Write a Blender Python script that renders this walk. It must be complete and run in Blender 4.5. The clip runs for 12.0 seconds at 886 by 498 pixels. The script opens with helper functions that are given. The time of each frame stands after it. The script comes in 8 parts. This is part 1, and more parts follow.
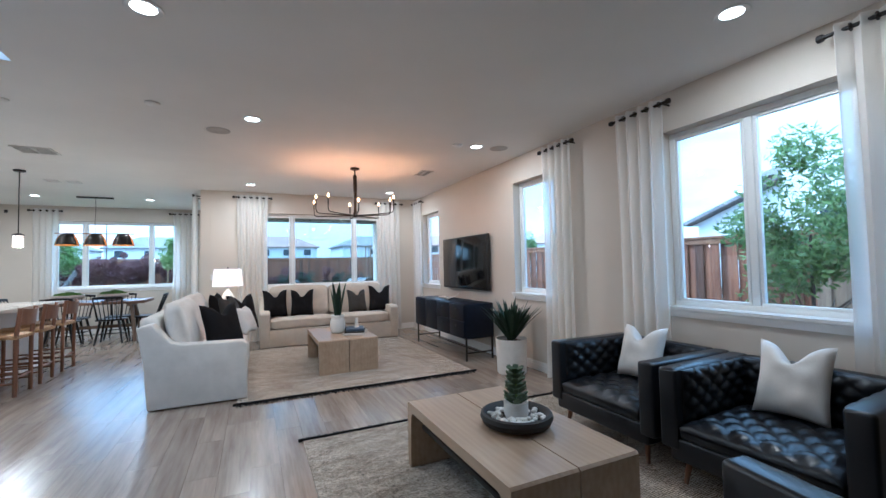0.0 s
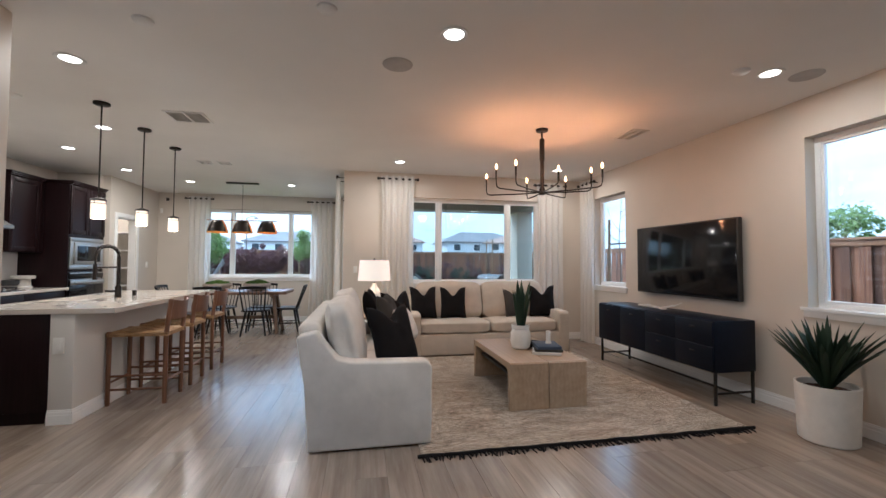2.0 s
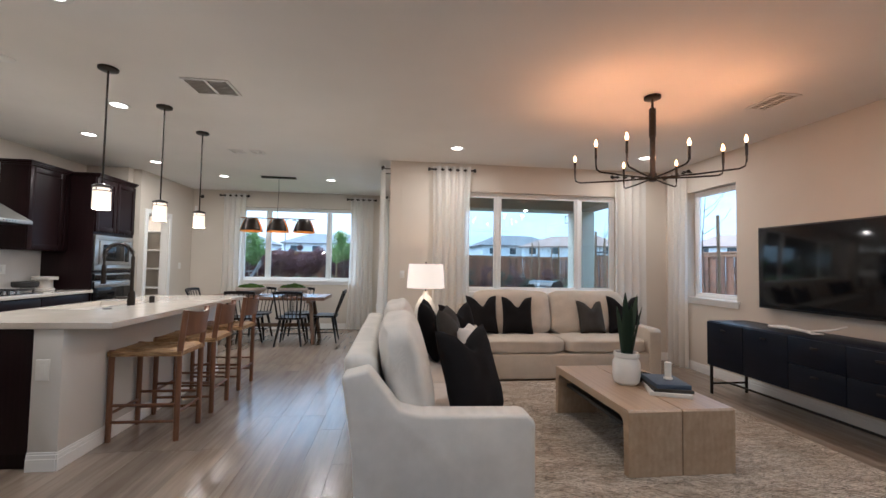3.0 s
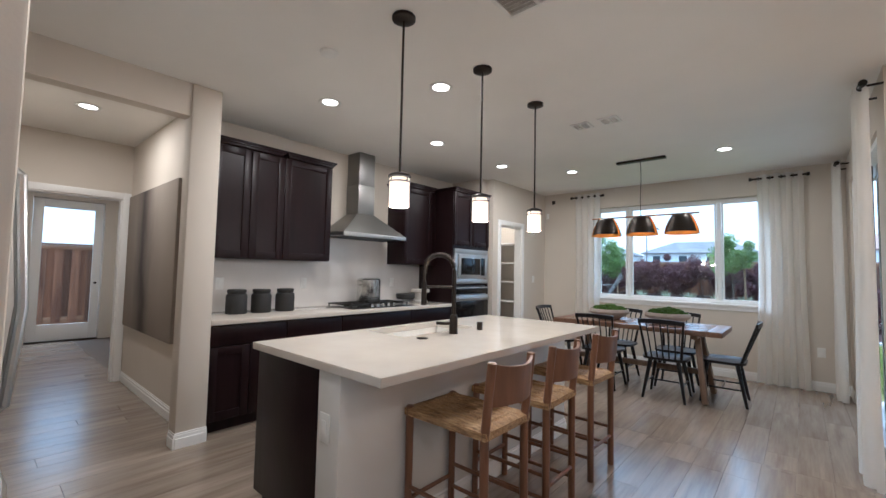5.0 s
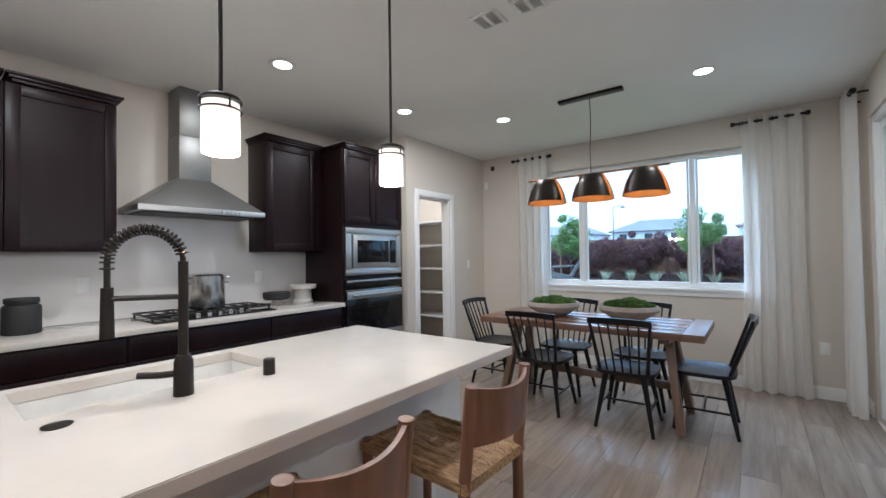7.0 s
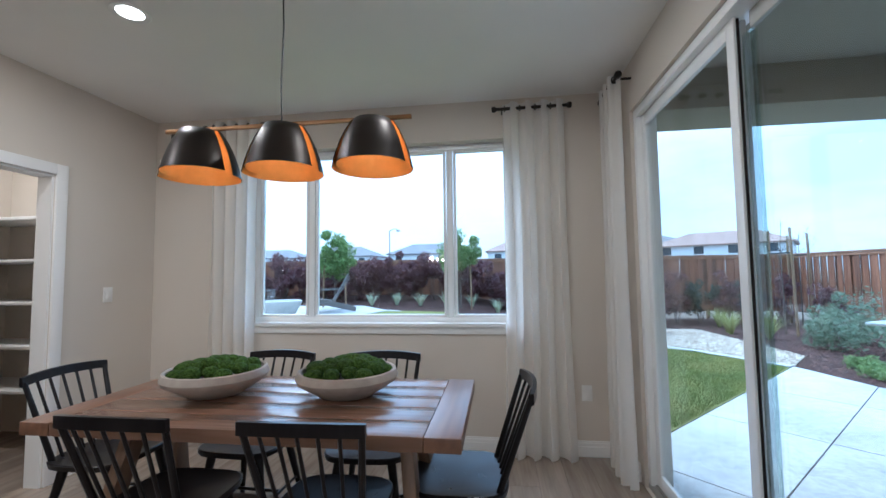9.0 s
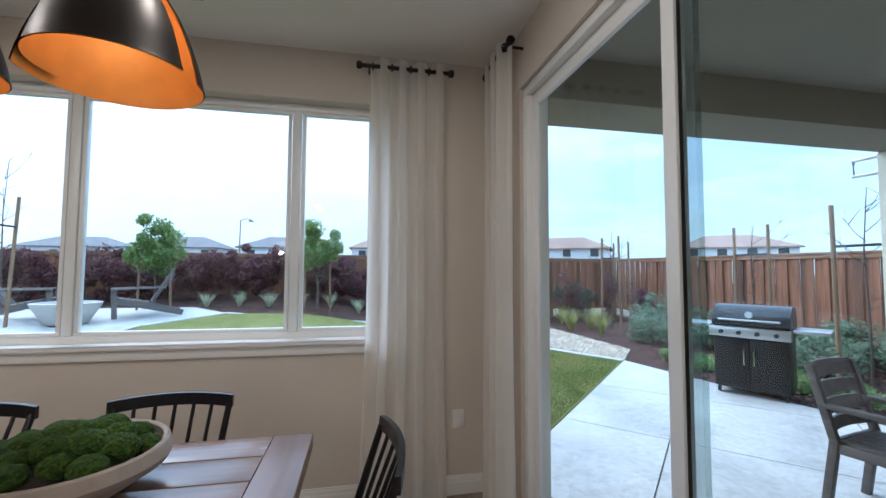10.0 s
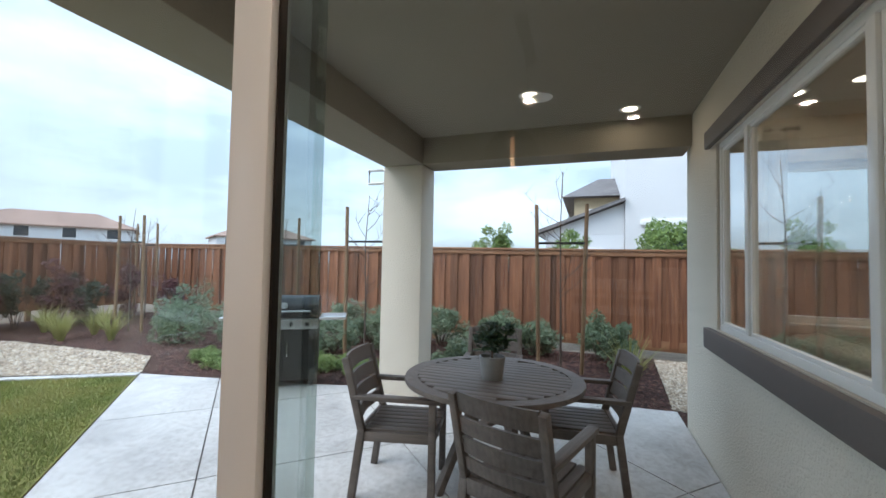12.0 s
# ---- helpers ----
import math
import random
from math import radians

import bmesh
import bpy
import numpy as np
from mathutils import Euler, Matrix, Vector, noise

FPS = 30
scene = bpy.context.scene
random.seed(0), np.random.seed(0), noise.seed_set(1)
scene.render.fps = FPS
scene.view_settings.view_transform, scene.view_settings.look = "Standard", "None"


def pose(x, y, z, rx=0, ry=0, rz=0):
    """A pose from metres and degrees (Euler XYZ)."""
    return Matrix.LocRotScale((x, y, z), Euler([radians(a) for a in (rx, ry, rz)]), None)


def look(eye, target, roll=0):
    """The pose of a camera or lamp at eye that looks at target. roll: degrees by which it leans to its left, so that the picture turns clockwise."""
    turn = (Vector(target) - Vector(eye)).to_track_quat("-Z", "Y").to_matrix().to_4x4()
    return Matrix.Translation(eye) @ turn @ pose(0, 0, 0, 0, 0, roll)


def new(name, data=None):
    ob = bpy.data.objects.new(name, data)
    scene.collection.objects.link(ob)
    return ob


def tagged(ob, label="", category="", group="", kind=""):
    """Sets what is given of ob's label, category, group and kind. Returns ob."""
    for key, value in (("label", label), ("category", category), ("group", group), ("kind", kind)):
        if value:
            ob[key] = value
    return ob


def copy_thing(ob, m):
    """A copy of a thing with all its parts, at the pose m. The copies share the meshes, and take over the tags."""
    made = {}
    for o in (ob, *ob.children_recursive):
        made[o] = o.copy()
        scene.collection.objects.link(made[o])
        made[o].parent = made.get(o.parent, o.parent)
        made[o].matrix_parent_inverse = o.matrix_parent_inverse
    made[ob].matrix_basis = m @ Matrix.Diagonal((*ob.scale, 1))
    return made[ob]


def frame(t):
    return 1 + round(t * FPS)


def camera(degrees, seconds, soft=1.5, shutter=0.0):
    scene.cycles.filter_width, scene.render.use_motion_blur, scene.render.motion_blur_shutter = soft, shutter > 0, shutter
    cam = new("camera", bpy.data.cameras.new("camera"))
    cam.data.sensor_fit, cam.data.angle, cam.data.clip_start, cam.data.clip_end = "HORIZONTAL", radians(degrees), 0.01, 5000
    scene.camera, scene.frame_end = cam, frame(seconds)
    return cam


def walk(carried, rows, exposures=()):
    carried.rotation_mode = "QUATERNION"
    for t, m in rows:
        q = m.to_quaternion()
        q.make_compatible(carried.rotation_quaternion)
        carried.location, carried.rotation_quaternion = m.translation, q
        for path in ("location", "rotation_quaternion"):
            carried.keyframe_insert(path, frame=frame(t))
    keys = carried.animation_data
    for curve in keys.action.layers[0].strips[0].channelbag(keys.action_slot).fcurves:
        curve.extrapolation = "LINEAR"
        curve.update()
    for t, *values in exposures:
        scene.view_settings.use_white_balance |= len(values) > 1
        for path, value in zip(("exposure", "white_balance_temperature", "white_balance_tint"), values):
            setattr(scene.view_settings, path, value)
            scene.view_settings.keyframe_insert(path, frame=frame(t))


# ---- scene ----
cam = camera(94.7, 12.0)
PATH = [
    (0, (0.157, 0.242, 1.317), (0.998, 2.055, 1.397), -1.2),
    (0.5, (-0.023, 0.628, 1.329), (0.685, 2.497, 1.398), -1.0),
    (1, (-0.134, 1.105, 1.324), (0.441, 3.019, 1.393), -0.4),
    (1.5, (-0.289, 1.539, 1.308), (0.172, 3.485, 1.369), -0.1),
    (2, (-0.407, 1.991, 1.297), (-0.019, 3.952, 1.366), 0.3),
    (2.5, (-0.468, 2.488, 1.315), (-0.155, 4.461, 1.391), 0.6),
    (2.7, (-0.521, 2.674, 1.309), (-0.227, 4.651, 1.388), 0.8),
    (4.3, (-0.931, 4.14, 1.335), (-1.589, 6.023, 1.472), 0.8),
    (4.5, (-0.997, 4.296, 1.331), (-1.859, 6.096, 1.465), 0.8),
    (5, (-1.133, 4.717, 1.343), (-2.447, 6.222, 1.451), 1.2),
    (5.5, (-1.294, 5.086, 1.321), (-2.842, 6.35, 1.392), 1.2),
    (6, (-1.381, 5.448, 1.324), (-2.959, 6.677, 1.369), 0.5),
    (6.5, (-1.395, 5.885, 1.343), (-2.849, 7.259, 1.368), -0.3),
    (7, (-1.441, 6.362, 1.355), (-2.655, 7.951, 1.39), -0.8),
    (7.5, (-1.457, 6.873, 1.357), (-2.429, 8.62, 1.386), -1.1),
    (7.7, (-1.47, 7.069, 1.354), (-2.352, 8.864, 1.394), -1.3),
    (9.5, (-1.61, 8.592, 1.364), (-1.576, 10.587, 1.496), -0.3),
    (10, (-1.563, 8.898, 1.386), (-1.171, 10.857, 1.493), 0.3),
    (10.5, (-1.407, 9.203, 1.397), (-0.528, 10.999, 1.464), 1.4),
    (11, (-1.294, 9.377, 1.414), (0.224, 10.677, 1.473), 1.3),
    (11.5, (-1.164, 9.475, 1.42), (0.689, 10.227, 1.47), 1.3),
    (12, (-0.995, 9.612, 1.414), (0.89, 10.276, 1.486), 1.1),
]
EXPOSURES = [(0.0, 1.7, 4450, 4), (0.8, 1.46, 4800, 8), (2.0, 1.32, 5150, 10), (4.5, 1.33, 5050, 9), (5.5, 1.3, 5000, 9), (6.5, 1.3, 4900, 8), (7.5, 1.31, 4700, 7), (9.5, 1.02, 4950, 10), (10.5, 0.72, 5650, 13), (12.0, 0.67, 6250, 17)]
walk(cam, [(t, look(eye, target, roll)) for t, eye, target, roll in PATH], EXPOSURES)

# ---- world, sun and exposure ----
world = bpy.data.worlds.new("overcast_sky")
scene.world = world
world.use_nodes = True
wt = world.node_tree
wt.nodes.clear()


def wnode(kind, **values):
    n = wt.nodes.new(kind)
    for k, v in values.items():
        n.inputs[k].default_value = v
    return n


sky = wt.nodes.new("ShaderNodeTexSky")
sky.sky_type = "NISHITA"
sky.sun_disc = False
sky.sun_elevation = radians(48)
sky.sun_rotation = radians(318)
sky.air_density, sky.dust_density, sky.ozone_density = 1.0, 2.0, 1.2
geo = wt.nodes.new("ShaderNodeTexCoord")
stretch = wt.nodes.new("ShaderNodeMapping")
stretch.inputs["Scale"].default_value = (1.0, 1.0, 3.2)
clouds = wnode("ShaderNodeTexNoise", Scale=2.3, Detail=6.0, Roughness=0.55)
ramp = wt.nodes.new("ShaderNodeValToRGB")
ramp.color_ramp.elements[0].position, ramp.color_ramp.elements[1].position = 0.36, 0.62
ramp.color_ramp.elements[0].color = (0.35, 0.35, 0.35, 1)
ramp.color_ramp.elements[1].color = (0.95, 0.95, 0.95, 1)
mix = wt.nodes.new("ShaderNodeMix")
mix.data_type = "RGBA"
mix.inputs[7].default_value = (7.4, 9.5, 11.2, 1)
back = wnode("ShaderNodeBackground", Strength=0.128)
wout = wt.nodes.new("ShaderNodeOutputWorld")
wt.links.new(geo.outputs["Generated"], stretch.inputs["Vector"])
wt.links.new(stretch.outputs["Vector"], clouds.inputs["Vector"])
wt.links.new(clouds.outputs["Fac"], ramp.inputs["Fac"])
wt.links.new(ramp.outputs["Color"], mix.inputs[0])
wt.links.new(sky.outputs["Color"], mix.inputs[6])
# an overcast dome is brightest overhead
split = wt.nodes.new("ShaderNodeSeparateXYZ")
dome = wt.nodes.new("ShaderNodeMapRange")
dome.inputs["From Min"].default_value, dome.inputs["From Max"].default_value = 0.05, 1.0
dome.inputs["To Min"].default_value, dome.inputs["To Max"].default_value = 0.68, 1.75
shade_sky = wt.nodes.new("ShaderNodeVectorMath")
shade_sky.operation = "SCALE"
wt.links.new(geo.outputs["Generated"], split.inputs[0])
wt.links.new(split.outputs["Z"], dome.inputs["Value"])
wt.links.new(mix.outputs[2], shade_sky.inputs[0])
wt.links.new(dome.outputs["Result"], shade_sky.inputs["Scale"])
wt.links.new(shade_sky.outputs[0], back.inputs["Color"])
wt.links.new(back.outputs["Background"], wout.inputs["Surface"])

sun_data = bpy.data.lights.new("sun", "SUN")
sun_data.energy, sun_data.angle, sun_data.color = 1.12, radians(40), (1.0, 0.96, 0.9)
sun = new("sun", sun_data)
sun.matrix_world = look((0, 0, 30), (8, -9, 16.6))


def lamp(name, kind, place, watts, colour, size, target=None):
    d = bpy.data.lights.new(name, kind)
    d.energy, d.color = watts, colour
    if kind == "AREA":
        d.shape, d.size = "DISK", size
    else:
        d.shadow_soft_size = size
    ob = new(name, d)
    ob.matrix_world = look(place, target) if target else Matrix.Translation(place)
    return ob


WARM = (1.0, 0.83, 0.63)
AMBER = (1.0, 0.40, 0.15)

# ---- materials ----


def linear(c):
    return tuple(v / 12.92 if v <= 0.04045 else ((v + 0.055) / 1.055) ** 2.4 for v in c)


class Mat:
    """A small wrapper for building a node material."""

    def __init__(self, name, rough=0.5, metal=0.0, spec=0.5):
        self.mat = bpy.data.materials.new(name)
        self.mat.use_nodes = True
        self.t = self.mat.node_tree
        self.b = self.t.nodes["Principled BSDF"]
        self.b.inputs["Roughness"].default_value = rough
        self.b.inputs["Metallic"].default_value = metal
        self.b.inputs["Specular IOR Level"].default_value = spec
        self.vec = None

    def node(self, kind, **values):
        n = self.t.nodes.new(kind)
        for k, v in values.items():
            n.inputs[k.replace("_", " ")].default_value = v
        return n

    def link(self, a, b):
        self.t.links.new(a, b)

    def coords(self, scale=(1, 1, 1), shuffle=False):
        c = self.node("ShaderNodeTexCoord")
        m = self.node("ShaderNodeMapping")
        m.inputs["Scale"].default_value = scale
        self.link(c.outputs["Object"], m.inputs["Vector"])
        if shuffle:
            r = self.random()
            mul = self.node("ShaderNodeVectorMath")
            mul.operation = "SCALE"
            mul.inputs[0].default_value = (37.0, 91.0, 53.0)
            self.link(r, mul.inputs["Scale"])
            add = self.node("ShaderNodeVectorMath")
            add.operation = "ADD"
            self.link(c.outputs["Object"], add.inputs[0])
            self.link(mul.outputs[0], add.inputs[1])
            self.link(add.outputs[0], m.inputs["Vector"])
        return m.outputs["Vector"]

    def random(self):
        o = self.node("ShaderNodeObjectInfo")
        g = self.node("ShaderNodeNewGeometry")
        a = self.node("ShaderNodeMath")
        a.operation = "ADD"
        self.link(o.outputs["Random"], a.inputs[0])
        self.link(g.outputs["Random Per Island"], a.inputs[1])
        f = self.node("ShaderNodeMath")
        f.operation = "FRACT"
        self.link(a.outputs[0], f.inputs[0])
        return f.outputs[0]

    def noise(self, vec, scale, detail=4.0, rough=0.55):
        n = self.node("ShaderNodeTexNoise", Scale=scale, Detail=detail, Roughness=rough)
        self.link(vec, n.inputs["Vector"])
        return n.outputs["Fac"]

    def ramp(self, fac, stops):
        r = self.node("ShaderNodeValToRGB")
        e = r.color_ramp.elements
        while len(e) < len(stops):
            e.new(0.5)
        for s, (p, c) in zip(e, stops):
            s.position, s.color = p, (*c, 1)
        self.link(fac, r.inputs["Fac"])
        return r.outputs["Color"]

    def blend(self, a, b, fac, mode="MIX"):
        m = self.node("ShaderNodeMix")
        m.data_type, m.blend_type = "RGBA", mode
        for slot, v in ((6, a), (7, b), (0, fac)):
            if hasattr(v, "is_linked"):
                self.link(v, m.inputs[slot])
            elif slot == 0:
                m.inputs[0].default_value = v
            else:
                m.inputs[slot].default_value = (*v, 1)
        return m.outputs[2]

    def colour(self, c):
        if hasattr(c, "is_linked"):
            self.link(c, self.b.inputs["Base Color"])
        else:
            self.b.inputs["Base Color"].default_value = (*c, 1)

    def bump(self, fac, strength=0.2, distance=0.01):
        n = self.node("ShaderNodeBump", Strength=strength, Distance=distance)
        self.link(fac, n.inputs["Height"])
        self.link(n.outputs["Normal"], self.b.inputs["Normal"])

    def roughness(self, fac, lo, hi):
        m = self.node("ShaderNodeMapRange")
        m.inputs["To Min"].default_value, m.inputs["To Max"].default_value = lo, hi
        self.link(fac, m.inputs["Value"])
        self.link(m.outputs["Result"], self.b.inputs["Roughness"])


def scaled(c, k):
    return tuple(min(1.0, v * k) for v in c)


def painted(name, c, rough=0.6, grain=160.0, bump=0.08, vary=0.06, depth=0.004):
    m = Mat(name, rough)
    v = m.coords()
    big = m.noise(v, 0.8, 3)
    m.colour(m.ramp(big, [(0.3, scaled(c, 1 - vary)), (0.7, scaled(c, 1 + vary * 0.5))]))
    fine = m.noise(v, grain, 3)
    m.bump(fine, bump, depth)
    m.roughness(m.noise(v, 5.0, 3), rough - 0.06, rough + 0.08)
    return m.mat


def fabric(name, c, weave=420.0, bump=0.35, rough=0.92, vary=0.12, sheen=0.08):
    m = Mat(name, rough, spec=0.2)
    v = m.coords()
    a = m.node("ShaderNodeTexWave", Scale=weave / 6.3, Distortion=1.2, Detail=2.0)
    a.bands_direction = "X"
    m.link(v, a.inputs["Vector"])
    b = m.node("ShaderNodeTexWave", Scale=weave / 6.3, Distortion=1.2, Detail=2.0)
    b.bands_direction = "Z"
    m.link(v, b.inputs["Vector"])
    w = m.blend(a.outputs["Fac"], b.outputs["Fac"], 0.5)
    n = m.noise(v, 6.0, 5)
    base = m.ramp(n, [(0.3, scaled(c, 1 - vary)), (0.7, scaled(c, 1 + vary * 0.4))])
    m.colour(m.blend(base, w, 0.12, "MULTIPLY"))
    m.bump(w, bump, 0.002)
    m.b.inputs["Sheen Weight"].default_value = sheen
    return m.mat


def wood(name, light, dark, along="Y", rough=0.4, scale=1.0, gloss_vary=0.1, shuffle=True, tone=0.0, spec=0.5):
    m = Mat(name, rough, spec=spec)
    s = {"X": (1.2, 14, 14), "Y": (14, 1.2, 14), "Z": (14, 14, 1.2)}[along]
    v = m.coords(tuple(k * scale for k in s), shuffle)
    g = m.noise(v, 1.6, 8, 0.62)
    w = m.node("ShaderNodeTexWave", Scale=0.7, Distortion=7.0, Detail=3.0)
    w.inputs["Detail Scale"].default_value = 1.2
    w.bands_direction = {"X": "Y", "Y": "X", "Z": "X"}[along]
    m.link(v, w.inputs["Vector"])
    grain = m.blend(g, w.outputs["Fac"], 0.1)
    col = m.ramp(grain, [(0.25, dark), (0.52, tuple((a + b) / 2 for a, b in zip(light, dark))), (0.78, light)])
    if tone:
        r = m.random()
        col = m.blend(col, m.ramp(r, [(0.0, (1 - tone,) * 3), (0.5, (1, 0.985, 0.97)), (1.0, (1 - tone * 0.4, 1 - tone * 0.46, 1 - tone * 0.5))]), 1.0, "MULTIPLY")
    m.colour(col)
    m.bump(grain, 0.12, 0.003)
    m.roughness(g, rough - gloss_vary, rough + gloss_vary)
    return m.mat


def plain(name, c, rough=0.4, metal=0.0, vary=0.08, scale=9.0, bump=0.03, spec=0.5):
    m = Mat(name, rough, metal, spec)
    v = m.coords()
    n = m.noise(v, scale, 5)
    m.colour(m.ramp(n, [(0.3, scaled(c, 1 - vary)), (0.7, scaled(c, 1 + vary))]))
    m.roughness(n, max(0.02, rough - 0.07), rough + 0.09)
    m.bump(m.noise(v, scale * 14, 3), bump, 0.002)
    return m.mat


def glowing(name, c, strength):
    m = Mat(name, 0.5)
    m.colour(c)
    m.b.inputs["Emission Color"].default_value = (*c, 1)
    m.b.inputs["Emission Strength"].default_value = strength
    return m.mat


def pane_glass(name, tint=(0.97, 0.99, 0.985), gain=1.0):
    m = Mat(name)
    t = m.t
    t.nodes.remove(m.b)
    clear = t.nodes.new("ShaderNodeBsdfTransparent")
    clear.inputs["Color"].default_value = (*tint, 1)
    gloss = t.nodes.new("ShaderNodeBsdfGlossy")
    gloss.inputs["Roughness"].default_value = 0.01
    fres = t.nodes.new("ShaderNodeLayerWeight")
    fres.inputs["Blend"].default_value = 0.5
    power = t.nodes.new("ShaderNodeMath")
    power.operation = "POWER"
    power.inputs[1].default_value = 4.0
    mul = t.nodes.new("ShaderNodeMath")
    mul.operation = "MULTIPLY_ADD"
    mul.inputs[1].default_value, mul.inputs[2].default_value = 0.9 * gain, 0.035 * gain
    t.links.new(fres.outputs["Facing"], power.inputs[0])
    both = t.nodes.new("ShaderNodeMixShader")
    t.links.new(power.outputs[0], mul.inputs[0])
    t.links.new(mul.outputs[0], both.inputs[0])
    t.links.new(clear.outputs[0], both.inputs[1])
    t.links.new(gloss.outputs[0], both.inputs[2])
    t.links.new(both.outputs[0], t.nodes["Material Output"].inputs["Surface"])
    return m.mat


def sheer(name, c, through_light=0.35, holes=0.12):
    m = Mat(name, 0.95, spec=0.1)
    v = m.coords()
    m.colour(m.ramp(m.noise(v, 3.0, 4), [(0.3, scaled(c, 0.93)), (0.7, c)]))
    m.bump(m.noise(v, 500.0, 2), 0.2, 0.001)
    t = m.t
    tr = t.nodes.new("ShaderNodeBsdfTranslucent")
    tr.inputs["Color"].default_value = (*c, 1)
    clear = t.nodes.new("ShaderNodeBsdfTransparent")
    a = t.nodes.new("ShaderNodeMixShader")
    a.inputs[0].default_value = through_light
    b = t.nodes.new("ShaderNodeMixShader")
    b.inputs[0].default_value = holes
    t.links.new(m.b.outputs[0], a.inputs[1])
    t.links.new(tr.outputs[0], a.inputs[2])
    t.links.new(a.outputs[0], b.inputs[1])
    t.links.new(clear.outputs[0], b.inputs[2])
    t.links.new(b.outputs[0], t.nodes["Material Output"].inputs["Surface"])
    return m.mat


def speckled(name, stops, scale, rough=0.85, bump=0.5, depth=0.01, second=0.0):
    """Ground covers and rough stone: cells and noise together."""
    m = Mat(name, rough, spec=0.25)
    v = m.coords()
    cell = m.node("ShaderNodeTexVoronoi", Scale=scale)
    m.link(v, cell.inputs["Vector"])
    tint = m.ramp(cell.outputs["Color"], stops)
    n = m.noise(v, scale * 0.06, 5)
    m.colour(m.blend(tint, m.ramp(n, [(0.3, (0.72, 0.72, 0.72)), (0.7, (1, 1, 1))]), 1.0, "MULTIPLY"))
    m.bump(m.blend(cell.outputs["Distance"], m.noise(v, scale * 3, 3), 0.4), bump, depth)
    return m.mat


def leafy(name, a, b, rough=0.55):
    m = Mat(name, rough, spec=0.3)
    r = m.random()
    m.colour(m.ramp(r, [(0.0, a), (1.0, b)]))
    t = m.t
    tr = t.nodes.new("ShaderNodeBsdfTranslucent")
    tr.inputs["Color"].default_value = (*scaled(b, 1.6), 1)
    k = t.nodes.new("ShaderNodeMixShader")
    k.inputs[0].default_value = 0.2
    t.links.new(m.b.outputs[0], k.inputs[1])
    t.links.new(tr.outputs[0], k.inputs[2])
    t.links.new(k.outputs[0], t.nodes["Material Output"].inputs["Surface"])
    return m.mat


def plank_floor():
    m = Mat("floor_plank", 0.3, spec=1.0)
    v = m.coords((9.0, 0.9, 9.0), True)
    g = m.noise(v, 1.5, 6, 0.6)
    fine = m.noise(m.coords((60.0, 2.5, 60.0), True), 1.0, 3, 0.5)
    grain = m.blend(g, fine, 0.25)
    col = m.ramp(grain, [(0.3, (0.195, 0.150, 0.115)), (0.5, (0.29, 0.236, 0.188)), (0.7, (0.37, 0.31, 0.253))])
    r = m.random()
    tone = m.ramp(r, [(0.0, (0.80, 0.79, 0.78)), (0.4, (1.0, 0.985, 0.97)), (0.75, (0.91, 0.90, 0.89)), (1.0, (1.06, 1.03, 1.0))])
    m.colour(m.blend(col, tone, 1.0, "MULTIPLY"))
    m.bump(grain, 0.06, 0.002)
    m.roughness(g, 0.17, 0.30)
    return m.mat


def rush_weave():
    """Twisted straw strands with worn pale and dark ones among them."""
    m = Mat("woven_rush", 0.6, spec=0.4)
    v = m.coords((1, 1, 1), True)
    strand = m.noise(m.coords((9.0, 60.0, 60.0), True), 1.6, 4, 0.7)
    blot = m.noise(v, 14.0, 4)
    col = m.ramp(strand, [(0.3, (0.13, 0.07, 0.03)), (0.5, (0.36, 0.22, 0.10)), (0.72, (0.60, 0.42, 0.22))])
    m.colour(m.blend(col, m.ramp(blot, [(0.3, (0.7, 0.65, 0.6)), (0.65, (1, 1, 1))]), 1.0, "MULTIPLY"))
    m.bump(strand, 0.7, 0.006)
    return m.mat


def turf_blade():
    """Grass blades that yellow in patches."""
    m = Mat("turf_blade", 0.6, spec=0.25)
    patch = m.noise(m.coords(), 1.3, 5, 0.65)
    base = m.ramp(patch, [(0.34, (0.13, 0.20, 0.04)), (0.5, (0.25, 0.30, 0.075)), (0.68, (0.42, 0.38, 0.13))])
    m.colour(m.blend(base, m.ramp(m.random(), [(0.0, (0.6, 0.62, 0.55)), (1.0, (1, 1, 1))]), 1.0, "MULTIPLY"))
    return m.mat


def cast_concrete():
    m = Mat("patio_concrete", 0.75, spec=0.35)
    v = m.coords()
    cloudy = m.noise(v, 1.1, 8, 0.68)
    spots = m.noise(v, 26.0, 4, 0.6)
    base = m.ramp(cloudy, [(0.32, (0.40, 0.385, 0.37)), (0.5, (0.54, 0.525, 0.505)), (0.68, (0.63, 0.615, 0.59))])
    m.colour(m.blend(base, m.ramp(spots, [(0.36, (0.82, 0.80, 0.78)), (0.55, (1, 1, 1))]), 1.0, "MULTIPLY"))
    m.bump(m.noise(v, 140.0, 3), 0.3, 0.004)
    m.roughness(cloudy, 0.62, 0.85)
    return m.mat


